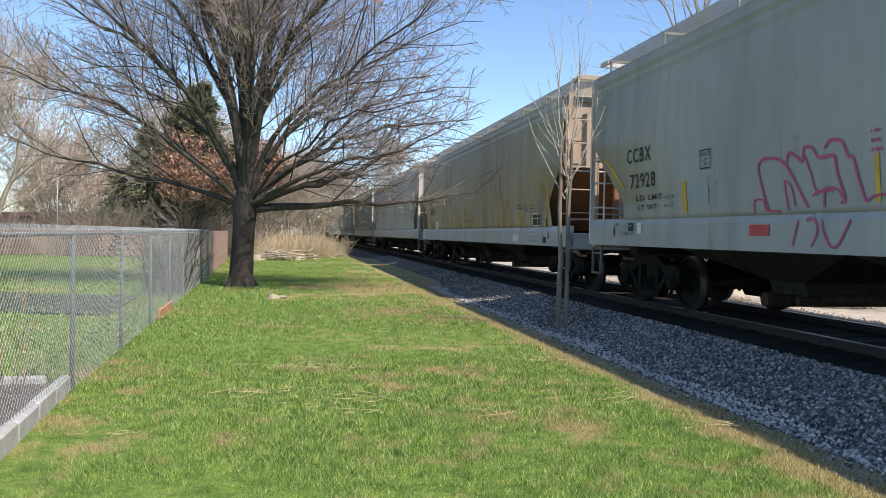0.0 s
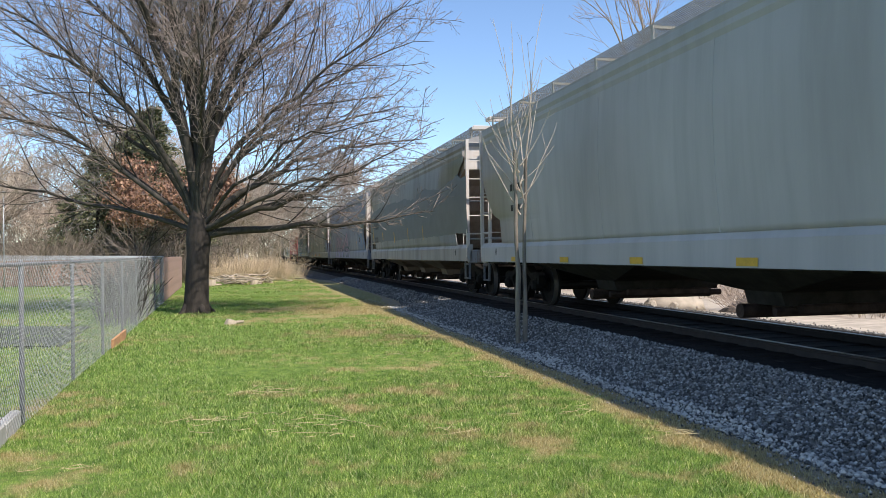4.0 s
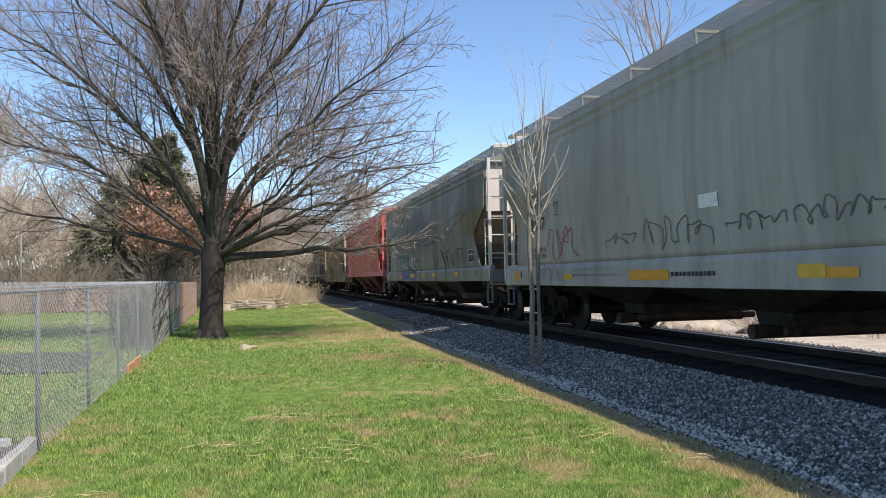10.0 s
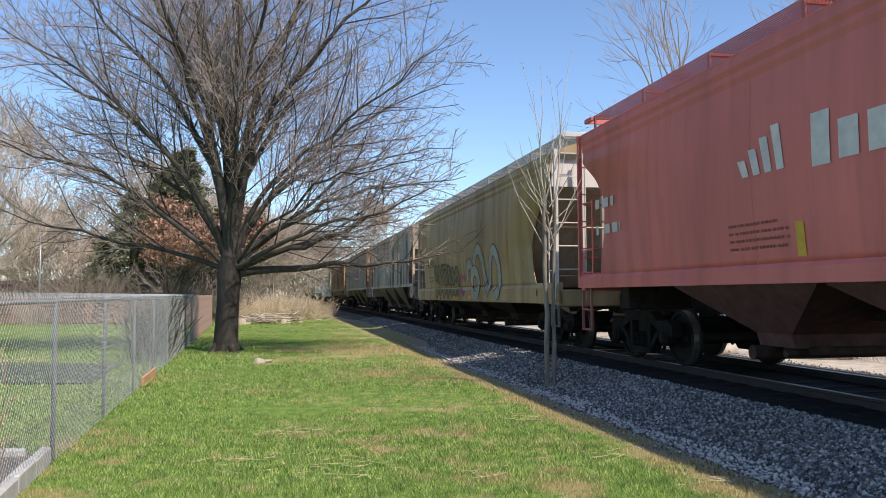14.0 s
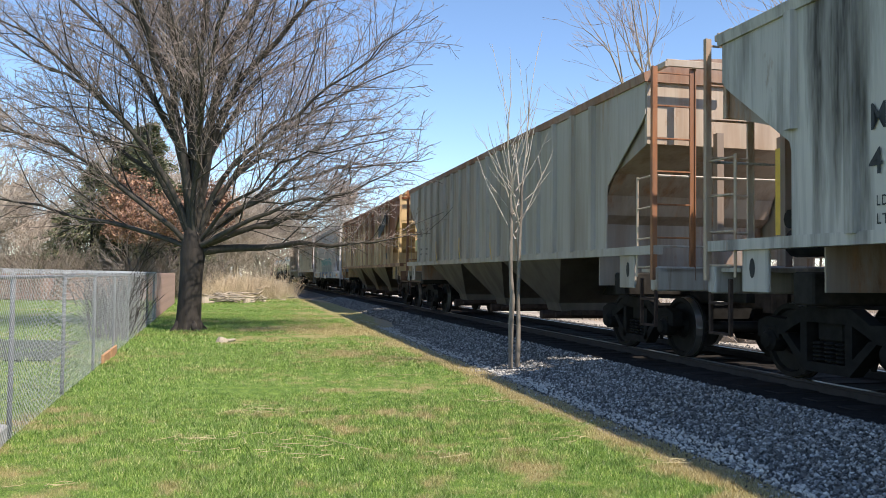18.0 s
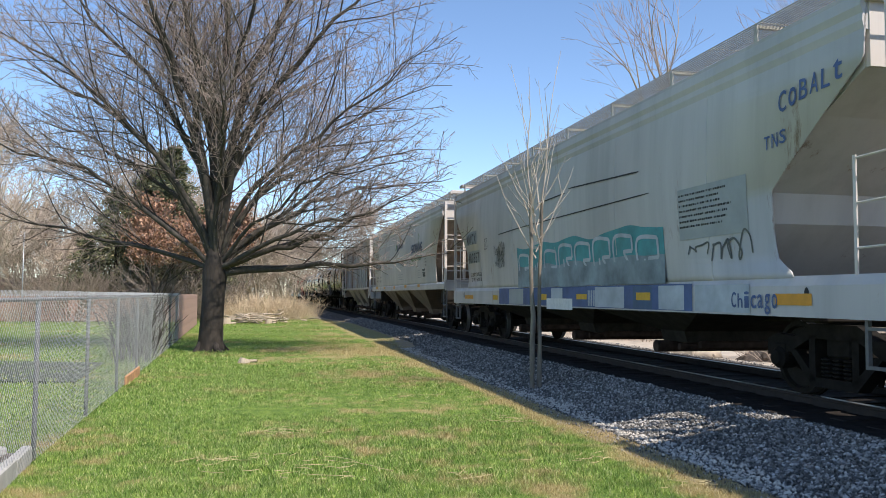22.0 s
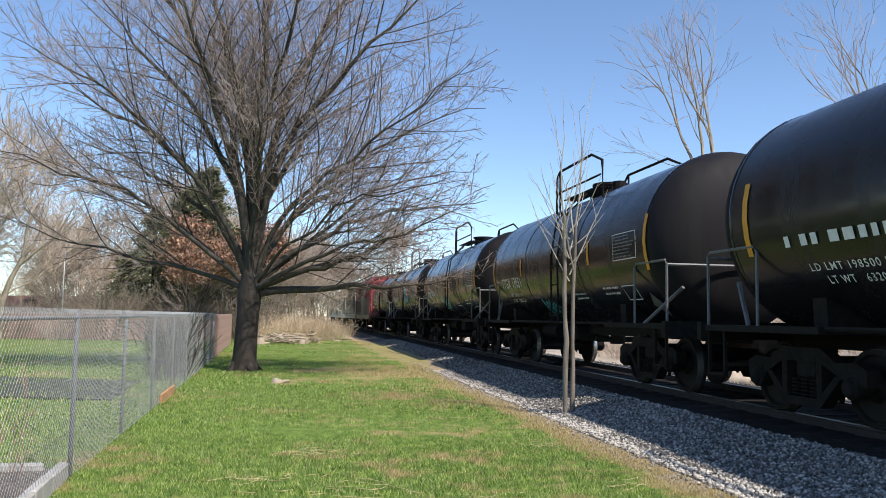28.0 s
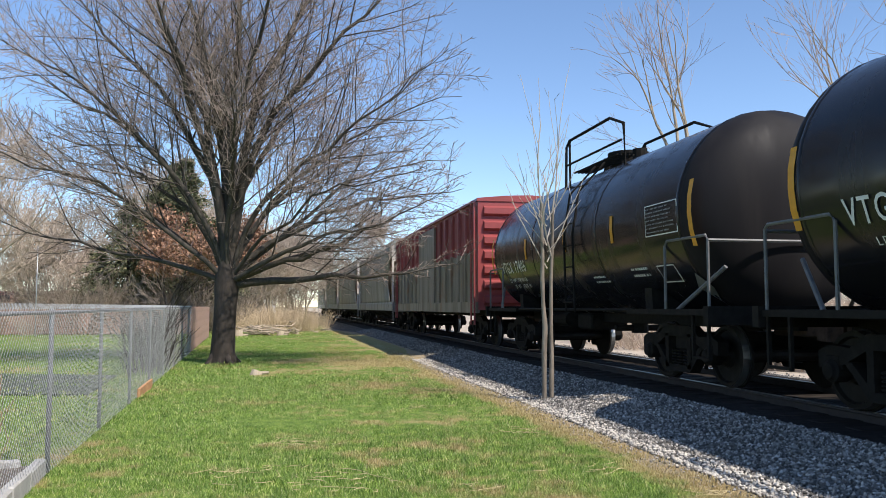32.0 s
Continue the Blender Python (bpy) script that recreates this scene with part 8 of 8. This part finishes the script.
text_on(13, 7.34, 6.38, 2.77, 3.05, "FURX", M_BLACK)
text_on(13, 7.30, 5.84, 2.23, 2.51, "855569", M_BLACK)
box_on(13, 5.10, 4.85, 2.52, 2.78, M_BLACK)
text_on(13, 7.32, 6.42, 1.87, 1.96, "LD LMT 223400 LB", M_BLACK)
text_on(13, 7.32, 6.42, 1.71, 1.80, "LT WT   62600 LB", M_BLACK)
text_on(13, 6.22, 5.66, 1.86, 1.95, "101300 KG", M_BLACK)
text_on(13, 6.15, 5.66, 1.70, 1.79, "28400 KG", M_BLACK)
quad_on(13, 7.64, 6.78, 1.38, 1.50, M_ORANGE)
quad_on(13, 4.92, 4.49, 1.38, 1.48, M_ORANGE)
text_on(13, -2.23, -4.31, 2.63, 2.95, "GROW NG", M_NAVY, 0.034)
text_on(13, -2.23, -4.30, 2.33, 2.55, "together", M_LEAF, 0.021)
line_on(13, ((-3.55, 3.28), (-3.65, 3.08), (-3.61, 2.69), (-3.58, 2.50)), 0.03, M_LEAF)
line_on(13, ((-3.65, 3.08), (-3.77, 3.20)), 0.03, M_LEAF)
text_on(13, 0.80, -0.44, 2.26, 2.42, "Wholesale", M_GREYTXT, 0.004)
quad_on(13, -3.36, -3.80, 1.40, 1.50, M_ORANGE)
quad_on(13, -0.63, -1.09, 1.39, 1.50, M_ORANGE)
quad_on(13, 2.09, 1.67, 1.37, 1.48, M_ORANGE)
quad_on(13, -4.28, -4.75, 1.72, 2.03, M_BLACK)
bars_on(13, -3.44, -4.07, 1.71, 1.99, 4, M_GREYTXT)
bars_on(13, -4.79, -5.13, 2.09, 2.36, 3, M_BLACK)
bars_on(13, 0.82, -0.38, 1.70, 1.94, 3, M_GREYTXT)
text_on(14, 6.63, 6.12, 2.53, 2.82, "FU", M_BLACK)
text_on(14, 5.71, 5.18, 2.54, 2.84, "RX", M_BLACK)
text_on(14, 6.57, 6.11, 2.03, 2.32, "82", M_BLACK)
text_on(14, 5.63, 5.21, 2.03, 2.30, "23", M_BLACK)
text_on(14, 4.76, 4.35, 2.03, 2.31, "65", M_BLACK)
quad_on(14, 2.94, 2.52, 1.55, 1.66, M_ORANGE)
quad_on(14, 5.62, 5.21, 1.54, 1.66, M_ORANGE)
line_on(14, ((4.06, 2.02), (3.93, 1.82), (3.87, 2.03), (3.70, 1.83), (3.65, 2.03), (3.53, 1.84), (3.37, 2.03)), 0.02, M_PURPLE)
quad_on(14, -3.04, -3.46, 1.81, 2.09, M_BLACK)
quad_on(14, -3.05, -3.48, 1.58, 1.68, M_ORANGE)
quad_on(14, -0.41, -0.86, 1.57, 1.67, M_ORANGE)
quad_on(14, 7.85, 7.74, 1.59, 2.55, M_YELLOW)
line_on(16, ((1.27, 1.46), (1.10, 1.37), (1.03, 1.50), (0.90, 1.25), (0.79, 1.54), (0.71, 1.27), (0.60, 1.49)), 0.03, M_TEALL)

# a darker repainted band with a ragged upper edge
cols, rows = 110, 6
v = []
for i in range(cols + 1):
    x = 8.3 - 16.3 * i / cols
    lo = 1.60 + 0.05 * noise.noise((x * 0.8, 0, 3)) + 0.03 * noise.noise((x * 4, 0, 8))
    hi = 2.98 + 0.20 * noise.noise((x * 0.5, 1, 3)) + 0.10 * noise.noise((x * 2.2, 5, 3)) + 0.05 * noise.noise((x * 7.0, 5, 6))
    v += [(x, lo + (hi - lo) * j / rows) for j in range(rows + 1)]
wrap(3, v, [(i * (rows + 1) + j, i * (rows + 1) + j + 1, (i + 1) * (rows + 1) + j + 1, (i + 1) * (rows + 1) + j) for i in range(cols) for j in range(rows)], 0.007, M_DARKPATCH, "repainted_band")
for x, w in ((-0.02, 0.4), (-2.71, 0.45), (2.6, 0.4), (5.3, 0.4), (8.0, 0.4)):
    strip(2, x, x - w, 0.92, 1.015, 0.010, M_YELLOW, "reflector")
strip(5, 8.75, 8.4, 0.98, 1.15, 0.010, M_ORANGE, "reflector")
bars_on(2, 7.9, 7.1, 2.3, 2.55, 1, M_BLACK)
bars_on(2, 7.9, 7.2, 1.9, 2.12, 1, M_BLACK)
v = []
for i in range(41):
    x = 5.2 - 7.2 * i / 40
    v += [(x, 0.93), (x, 1.29 + 0.07 * math.sin(x * 3.3) + 0.03 * math.sin(x * 8.1) - 0.33 * max(0.0, -1.3 - x) / 0.7)]
wrap(4, v, [(2 * i, 2 * i + 1, 2 * i + 3, 2 * i + 2) for i in range(40)], 0.005, M_LILAC, "graffiti_ground")
strokes_on(4, (((4.78, 1.35), (4.66, 1.72), (4.41, 2.02), (4.09, 2.05), (3.97, 1.82), (4.36, 1.53), (4.14, 1.36)),
               ((3.69, 1.34), (3.55, 1.79), (3.25, 2.06), (3.16, 1.64), (3.03, 1.36), (2.87, 1.75), (2.64, 2.04), (2.5, 1.72), (2.31, 1.38)), ((2.31, 1.36), (1.93, 1.43), (1.78, 1.68), (1.93, 2.15)), ((1.76, 1.5), (1.47, 1.38)),
               ((1.35, 1.46), (0.92, 1.62), (0.71, 1.87), (0.63, 2.17)), ((0.63, 2.17), (0.5, 1.82), (0.37, 1.5), (0.14, 1.39)), ((0.16, 1.79), (-0.17, 2.0), (-0.31, 1.82), (-0.07, 1.53), (-0.24, 1.38), (-0.51, 1.43)),
               ((-0.43, 1.71), (-0.62, 2.06), (-0.94, 2.15), (-1.08, 1.86), (-0.88, 1.59), (-0.61, 1.47), (-0.97, 1.41), (-1.25, 1.34))), 0.23, M_DUSTYROSE, M_TEALD, 0.09, 1.24)
for x0, x1, z1 in ((2.7, 2.2, 1.18), (1.35, 0.75, 1.24), (-0.1, -0.6, 1.12), (-0.75, -1.35, 1.3)):
    wrap(4, [(x0, 0.95), (x1, 0.95), (x1 + 0.1, (0.95 + z1) / 2), ((x0 + x1) / 2, z1), (x0 - 0.05, (0.95 + z1) / 2)], [(0, 1, 2, 3, 4)], 0.008, M_TEALD, "graffiti_ground")
for x, z, r in ((3.6, 2.02, 0.07), (1.0, 2.22, 0.08), (-1.75, 1.45, 0.10), (-1.6, 1.33, 0.05), (0.9, 1.08, 0.06)):
    wrap(4, [(x + r * (1.0 if a % 2 else 0.45) * math.cos(a * 0.628), z + r * (1.0 if a % 2 else 0.5) * math.sin(a * 0.628)) for a in range(10)], [tuple(range(10))], 0.021, M_GREYBLUE, "spray_spot")
scrawl_on(4, -1.75, -2.4, 1.62, 1.82, 3, 41, 0.02)
strip(6, 4.72, 1.16, 1.42, 1.80, 0.005, M_DUSTYROSE, "graffiti_ground")
strokes_on(6, (((5.3, 1.86), (4.68, 1.92)), ((4.55, 2.07), (4.4, 1.73), (4.29, 1.40)), ((4.52, 1.97), (3.87, 1.83), (4.43, 1.65)), ((3.89, 1.41), (3.72, 1.79), (3.3, 1.9), (3.4, 1.62), (3.28, 1.40)),
               ((2.88, 1.96), (3.15, 1.65), (2.94, 1.40), (2.54, 1.40)), ((2.58, 2.03), (2.78, 1.67), (2.5, 1.42)), ((2.17, 1.99), (2.13, 1.63), (1.78, 1.42)), ((1.65, 1.40), (1.62, 1.67), (1.4, 1.71), (1.14, 1.58), (1.27, 1.40))),
           0.19, (M_TEALD, M_TEALL, M_DEEPBLUE, M_TEALD), M_PALEYEL, 0.05, 1.36)
for x, z, r, mat in ((3.71, 2.01, 0.07, M_MUTEDRED), (3.16, 2.07, 0.06, M_TEALD), (1.99, 1.95, 0.07, M_TEALD), (1.52, 1.87, 0.06, M_TEALD), (1.39, 1.78, 0.08, M_MUTEDRED), (2.16, 1.76, 0.08, M_PALEYEL), (2.25, 1.42, 0.06, M_MUTEDRED), (2.25, 2.06, 0.05, M_MUTEDRED)):
    wrap(6, [(x + r * math.cos(a * 0.628), z + r * math.sin(a * 0.628)) for a in range(10)], [tuple(range(10))], 0.022, mat, "spray_spot")
strip(6, 4.7, 1.6, 1.02, 1.33, 0.006, M_BLUEG, "graffiti_ground")
# the plain shapes of the red wagon's emblem
for i in range(4):
    wrap(7, [(3.15 - 0.22 * i, 2.42), (3.02 - 0.22 * i, 2.42), (3.1 - 0.22 * i, 2.62 + 0.1 * i), (3.25 - 0.22 * i, 2.62 + 0.1 * i)], [(0, 1, 2, 3)], 0.012, M_WHITER, "emblem")
for i in range(10):
    x = 1.95 - i * 0.405
    lo, hi = (2.36, 2.90) if i in (0, 5, 6) else (2.38, 2.76)
    strip(7, x - 0.05, x - (0.33 if i < 6 else 0.24), lo, hi, 0.012, M_WHITER, "emblem")
def field_on(k, top, base, mat, cols=60, rows=5):
    """A painted field between two lines that run along the wagon."""
    tx, bx = [p[0] for p in top], [p[0] for p in base]
    v = []
    for i in range(cols + 1):
        x = tx[0] + (tx[-1] - tx[0]) * i / cols
        hi = np.interp(-x, [-a for a in tx], [p[1] for p in top])
        lo = np.interp(-x, [-a for a in bx], [p[1] for p in base])
        v += [(x, lo + (hi - lo) * j / rows) for j in range(rows + 1)]
    n = rows + 1
    wrap(k, v, [(i * n + j, i * n + j + 1, (i + 1) * n + j + 1, (i + 1) * n + j) for i in range(cols) for j in range(rows)], 0.008, mat, "graffiti_ground")


# blocky olive letters with thin black edges, and their feet on the sill
field_on(8, ((5.04, 1.97), (4.67, 2.06), (4.55, 1.95), (4.40, 1.90), (4.25, 2.05), (3.63, 2.04), (2.92, 2.01), (2.47, 1.95), (2.28, 1.80), (2.13, 1.91), (1.98, 1.90), (1.82, 1.75), (1.73, 1.87), (1.47, 1.93), (1.23, 1.72)),
         ((5.04, 1.50), (4.3, 1.38), (3.24, 1.36), (2.15, 1.37), (1.23, 1.40)), M_GOLD)
field_on(8, ((4.95, 1.285), (4.2, 1.27), (3.0, 1.27), (1.32, 1.26)), ((4.95, 1.24), (4.71, 0.97), (4.36, 1.12), (4.11, 0.95), (3.77, 1.14), (3.51, 0.95), (3.05, 1.12), (2.87, 0.95), (2.5, 1.12), (2.25, 0.98), (2.03, 1.10), (1.84, 0.97), (1.32, 1.06)), M_GOLD, rows=2)
for pts in (((5.01, 1.51), (5.04, 1.97), (4.67, 2.06), (4.58, 1.87), (4.75, 1.75), (4.38, 1.62), (4.27, 1.39)),
            ((4.27, 1.39), (4.43, 1.83), (4.25, 2.04), (4.07, 2.03), (3.97, 1.71), (3.75, 1.7), (3.79, 2.03), (3.58, 2.04), (3.48, 1.69), (3.34, 1.36)),
            ((3.34, 1.36), (3.04, 1.44), (3.05, 1.84), (3.48, 1.89), (3.52, 2.03), (2.92, 2.01), (2.85, 1.52), (2.95, 1.4)),
            ((2.76, 1.43), (2.83, 1.98), (2.47, 1.95), (2.22, 1.83), (2.27, 1.62), (2.48, 1.57), (2.42, 1.38), (2.76, 1.41)),
            ((2.60, 1.84), (2.40, 1.80), (2.42, 1.70), (2.62, 1.66)), ((4.88, 1.60), (4.62, 1.56), (4.50, 1.46)), ((3.30, 1.50), (3.16, 1.56), (3.20, 1.68)),
            ((2.23, 1.38), (2.17, 1.87), (2.01, 1.91), (1.82, 1.72), (1.73, 1.87), (1.47, 1.93), (1.26, 1.72), (1.23, 1.39), (1.45, 1.39), (1.52, 1.63), (1.71, 1.44), (1.82, 1.56), (1.99, 1.41), (2.23, 1.38)),
            ((4.95, 1.28), (4.71, 0.96), (4.34, 1.22), (4.11, 0.94), (3.77, 1.22), (3.51, 0.95), (3.05, 1.22), (2.87, 0.95), (2.5, 1.22), (2.25, 0.98), (2.03, 1.19), (1.84, 0.97), (1.46, 1.22), (1.36, 1.0))):
    line_on(8, pts, 0.048, M_BLACK)
strip(8, 2.17, 1.73, 0.93, 1.03, 0.014, M_ORANGE, "reflector")
strip(8, -0.02, -0.45, 0.95, 1.06, 0.024, M_ORANGE, "reflector")
scrawl_on(8, 1.16, 0.42, 1.46, 1.68, 4, 61, 0.05, M_MAROON)
scrawl_on(8, 1.0, 0.5, 1.02, 1.28, 3, 62, 0.06, M_MAROON)
strokes_on(8, (((-0.35, 1.38), (-0.5, 1.66), (-0.78, 1.74), (-1.08, 1.6), (-1.14, 1.3), (-0.95, 1.06), (-0.62, 1.04), (-0.40, 1.22)), ((0.12, 1.5), (0.05, 1.85), (-0.27, 1.95), (-0.5, 1.8)),
               ((-0.75, 1.95), (-0.98, 2.2), (-1.37, 2.3), (-1.7, 2.0), (-1.9, 1.5), (-2.2, 1.1)), ((-2.3, 1.2), (-2.5, 1.9), (-2.9, 2.2), (-3.3, 1.8), (-3.2, 1.2), (-2.7, 1.0))), 0.26, (M_PEWTER, M_PEWTER), M_SCRAWL, 0.10, 0.95)
# a slanting dark sign with pale bars
wrap(11, [(-3.32, 2.5), (-5.1, 3.04), (-5.1, 3.52), (-3.32, 3.0)], [(0, 1, 2, 3)], 0.078, M_BOARD, "name_board")
for i in range(9):
    x = -3.42 - i * 0.185
    z = 2.62 + i * 0.056
    wrap(11, [(x, z), (x - 0.11, z + 0.03), (x - 0.11, z + 0.27), (x, z + 0.24)], [(0, 1, 2, 3)], 0.084, M_SOOT, "name_bar")
for lo, hi, mat, out in ((1.28, 1.70, M_SMOKE, 0.005), (1.66, 2.10, M_TEALL, 0.006)):
    v = []
    for i in range(61):
        x = 2.95 - 6.55 * i / 60
        v += [(x, lo + 0.03 * noise.noise((x * 2, 1, lo))), (x, hi + (0.10 if hi > 2 else 0.05) * noise.noise((x * 1.3, 4, lo)))]
    wrap(12, v, [(2 * i, 2 * i + 1, 2 * i + 3, 2 * i + 2) for i in range(60)], out, mat, "graffiti_ground")
BLOCK = random.Random(6)
for i in range(8):
    a, b = 2.8 - i * 0.80, 2.8 - i * 0.80 - 0.62
    m, lo, hi = (a + b) / 2, 1.36 + BLOCK.uniform(0, 0.1), 2.02 - BLOCK.uniform(0, 0.12)
    mid = (lo + hi) / 2 + BLOCK.uniform(-0.1, 0.1)
    for pts in ([(a, lo), (a, hi), (b, hi)], [(b, hi), (b, mid)], [(b, mid), (m, mid)], [(m, mid), (b, lo)], [(a - 0.2, lo), (a - 0.2, mid)])[:4 + i % 2]:
        line_on(12, pts, 0.045, M_GREYBLUE)
strip(12, 4.4, -4.3, 0.92, 1.27, 0.006, M_BLUEG, "graffiti_ground")
for x0, x1, mat in ((3.6, 2.6, M_PATCH), (0.9, 0.3, M_GREYBLUE), (-1.2, -2.3, M_GREYBLUE), (-3.4, -4.1, M_GREYBLUE), (2.2, 1.9, M_DEEPBLUE), (-2.6, -3.2, M_DEEPBLUE)):
    strip(12, x0, x1, 0.93, 1.25, 0.008, mat, "graffiti_ground")
for i in range(5):
    strip(12, -0.9 - i * 0.07, -0.94 - i * 0.07, 0.94, 1.2, 0.011, M_GREYBLUE, "graffiti_line")
# plain shapes for the emblem of the pale wagon
wrap(13, [(1.5, 2.92), (1.22, 2.92), (1.12, 3.28)], [(0, 1, 2)], 0.012, M_LEAF, "emblem")
for i, (lo, hi) in enumerate(((2.86, 3.14), (2.95, 3.12), (2.95, 3.14), (2.95, 3.14), (2.95, 3.13))):
    strip(13, 1.05 - i * 0.27, 0.85 - i * 0.27, lo, hi, 0.012, M_NAVY, "emblem")
# tank wagons: numbers, orange bars, data plates
for k, words in ((15, ""), (16, "VTGX 17031"), (17, "VTGX 17244"), (18, "VTGX 17418"), (19, "VTGX 17406")):
    if words:
        text_on(k, 4.25, 2.4, 1.88, 2.14, words, M_WHITE)
    else:
        bars_on(k, 4.25, 2.4, 1.9, 2.12, 1, M_WHITE)
    text_on(k, 3.95, 2.62, 1.67, 1.75, "LD LMT 198500 LB", M_WHITE)
    text_on(k, 3.75, 2.58, 1.53, 1.61, "LT WT   63200 LB", M_WHITE)
    for x, z0, z1 in ((5.05, 1.9, 2.8), (2.28, 2.13, 2.58), (-0.2, 2.13, 2.58), (-2.45, 2.13, 2.58), (-5.05, 1.9, 2.8)):
        strip(k, x, x - 0.11, z0, z1, 0.012, M_ORANGE, "reflector")
    box_on(k, -3.75, -4.75, 2.12, 2.58, M_WHITE)
    bars_on(k, -3.8, -4.7, 2.16, 2.54, 7, M_GREYTXT)
    box_on(k, -3.76, -4.3, 1.45, 1.70, M_WHITE)
    bars_on(k, -2.86, -3.6, 1.55, 1.71, 2, M_WHITE)
    bars_on(k, -1.2, -1.9, 1.5, 1.64, 2, M_WHITE)
    wrap(k, [(-4.55, 1.36), (-4.75, 1.56), (-4.95, 1.36), (-4.75, 1.17)], [(0, 1, 2, 3)], 0.02, M_DULLRAIL, "placard", "dark diamond placard holder")
line_on(16, ((1.27, 1.46), (1.10, 1.37), (1.03, 1.50), (0.90, 1.25), (0.79, 1.54), (0.71, 1.27), (0.60, 1.49)), 0.03, M_CYAN)
scrawl_on(16, 1.4, 0.35, 1.22, 1.62, 5, 71, 0.03, M_TEALL)
scrawl_on(17, 1.3, 0.0, 1.45, 1.95, 6, 72, 0.03, M_TEALL)
scrawl_on(17, 1.1, 0.2, 1.35, 1.75, 4, 73, 0.03, M_CYAN)
line_on(17, ((1.2, 1.75), (0.9, 1.95), (0.7, 1.6), (0.4, 1.9), (0.6, 1.45), (0.2, 1.6), (0.0, 1.8)), 0.03, M_CYAN)
piece_on(18, -0.55, -1.6, 1.86, 2.62, 3, M_CYAN, M_NAVY, 21, 1.1)
piece_on(18, -1.5, -2.3, 2.0, 2.62, 2, (M_CRIMSON, M_BLUEG), M_NAVY, 22, 1.1)
# sprayed tags of the off-white wagon
def slant_on(k, x, z, size, words, mat, rise, spread=0.8):
    """Hand-sprayed letters that climb along a slanting line."""
    rng = random.Random(len(words) + k)
    for i, ch in enumerate(words):
        if ch != " ":
            a = x - i * size * spread
            b = z + i * size * rise + rng.uniform(-0.1, 0.1) * size
            text_on(k, a, a - size * 0.62, b, b + size * rng.uniform(0.85, 1.15), ch, mat, 0.01)


slant_on(12, -6.2, 3.05, 0.21, "CoBALt", M_BLUEG, 0.10)
slant_on(12, -5.95, 2.66, 0.17, "TNS", M_BLUEG, 0.08)
slant_on(12, -5.2, 0.98, 0.16, "Chicago", M_BLUEG, 0.02)
strip(12, -6.02, -6.62, 1.02, 1.14, 0.010, M_ORANGE, "reflector")

build_trees()
build_fence()
build_yard()
build_ground()
build_track()
build_ballast()
build_grass()
build_straw()


def motions():
    times = [i * 2.0 for i in range(17)]
    for car, s0 in TRAIN:
        rows = []
        for t in times:
            p = track(s0 - train_run(t))
            rows.append((t, pose(p.x, p.y, p.z, 0, 0, TURN)))
        walk(car, rows)
    # wheels turn while their wagon is within sight
    for w, dx, car in WHEELS:
        s0 = next(s for c, s in TRAIN if c is car)
        step = 0.066
        seen = [i * step for i in range(int(32 / step)) if -8 < s0 - train_run(i * step) < 42]
        ts = sorted({0.0, 32.0, *seen})
        rows, a = [], 0.0
        last = None
        for t in ts:
            if last is not None and t - last < 0.1:
                a += math.degrees((train_run(t) - train_run(last)) / 0.42)
            rows.append((t, pose(dx, 0, 0.42, 0, -a, 0)))
            last = t
        walk(w, rows)


motions()
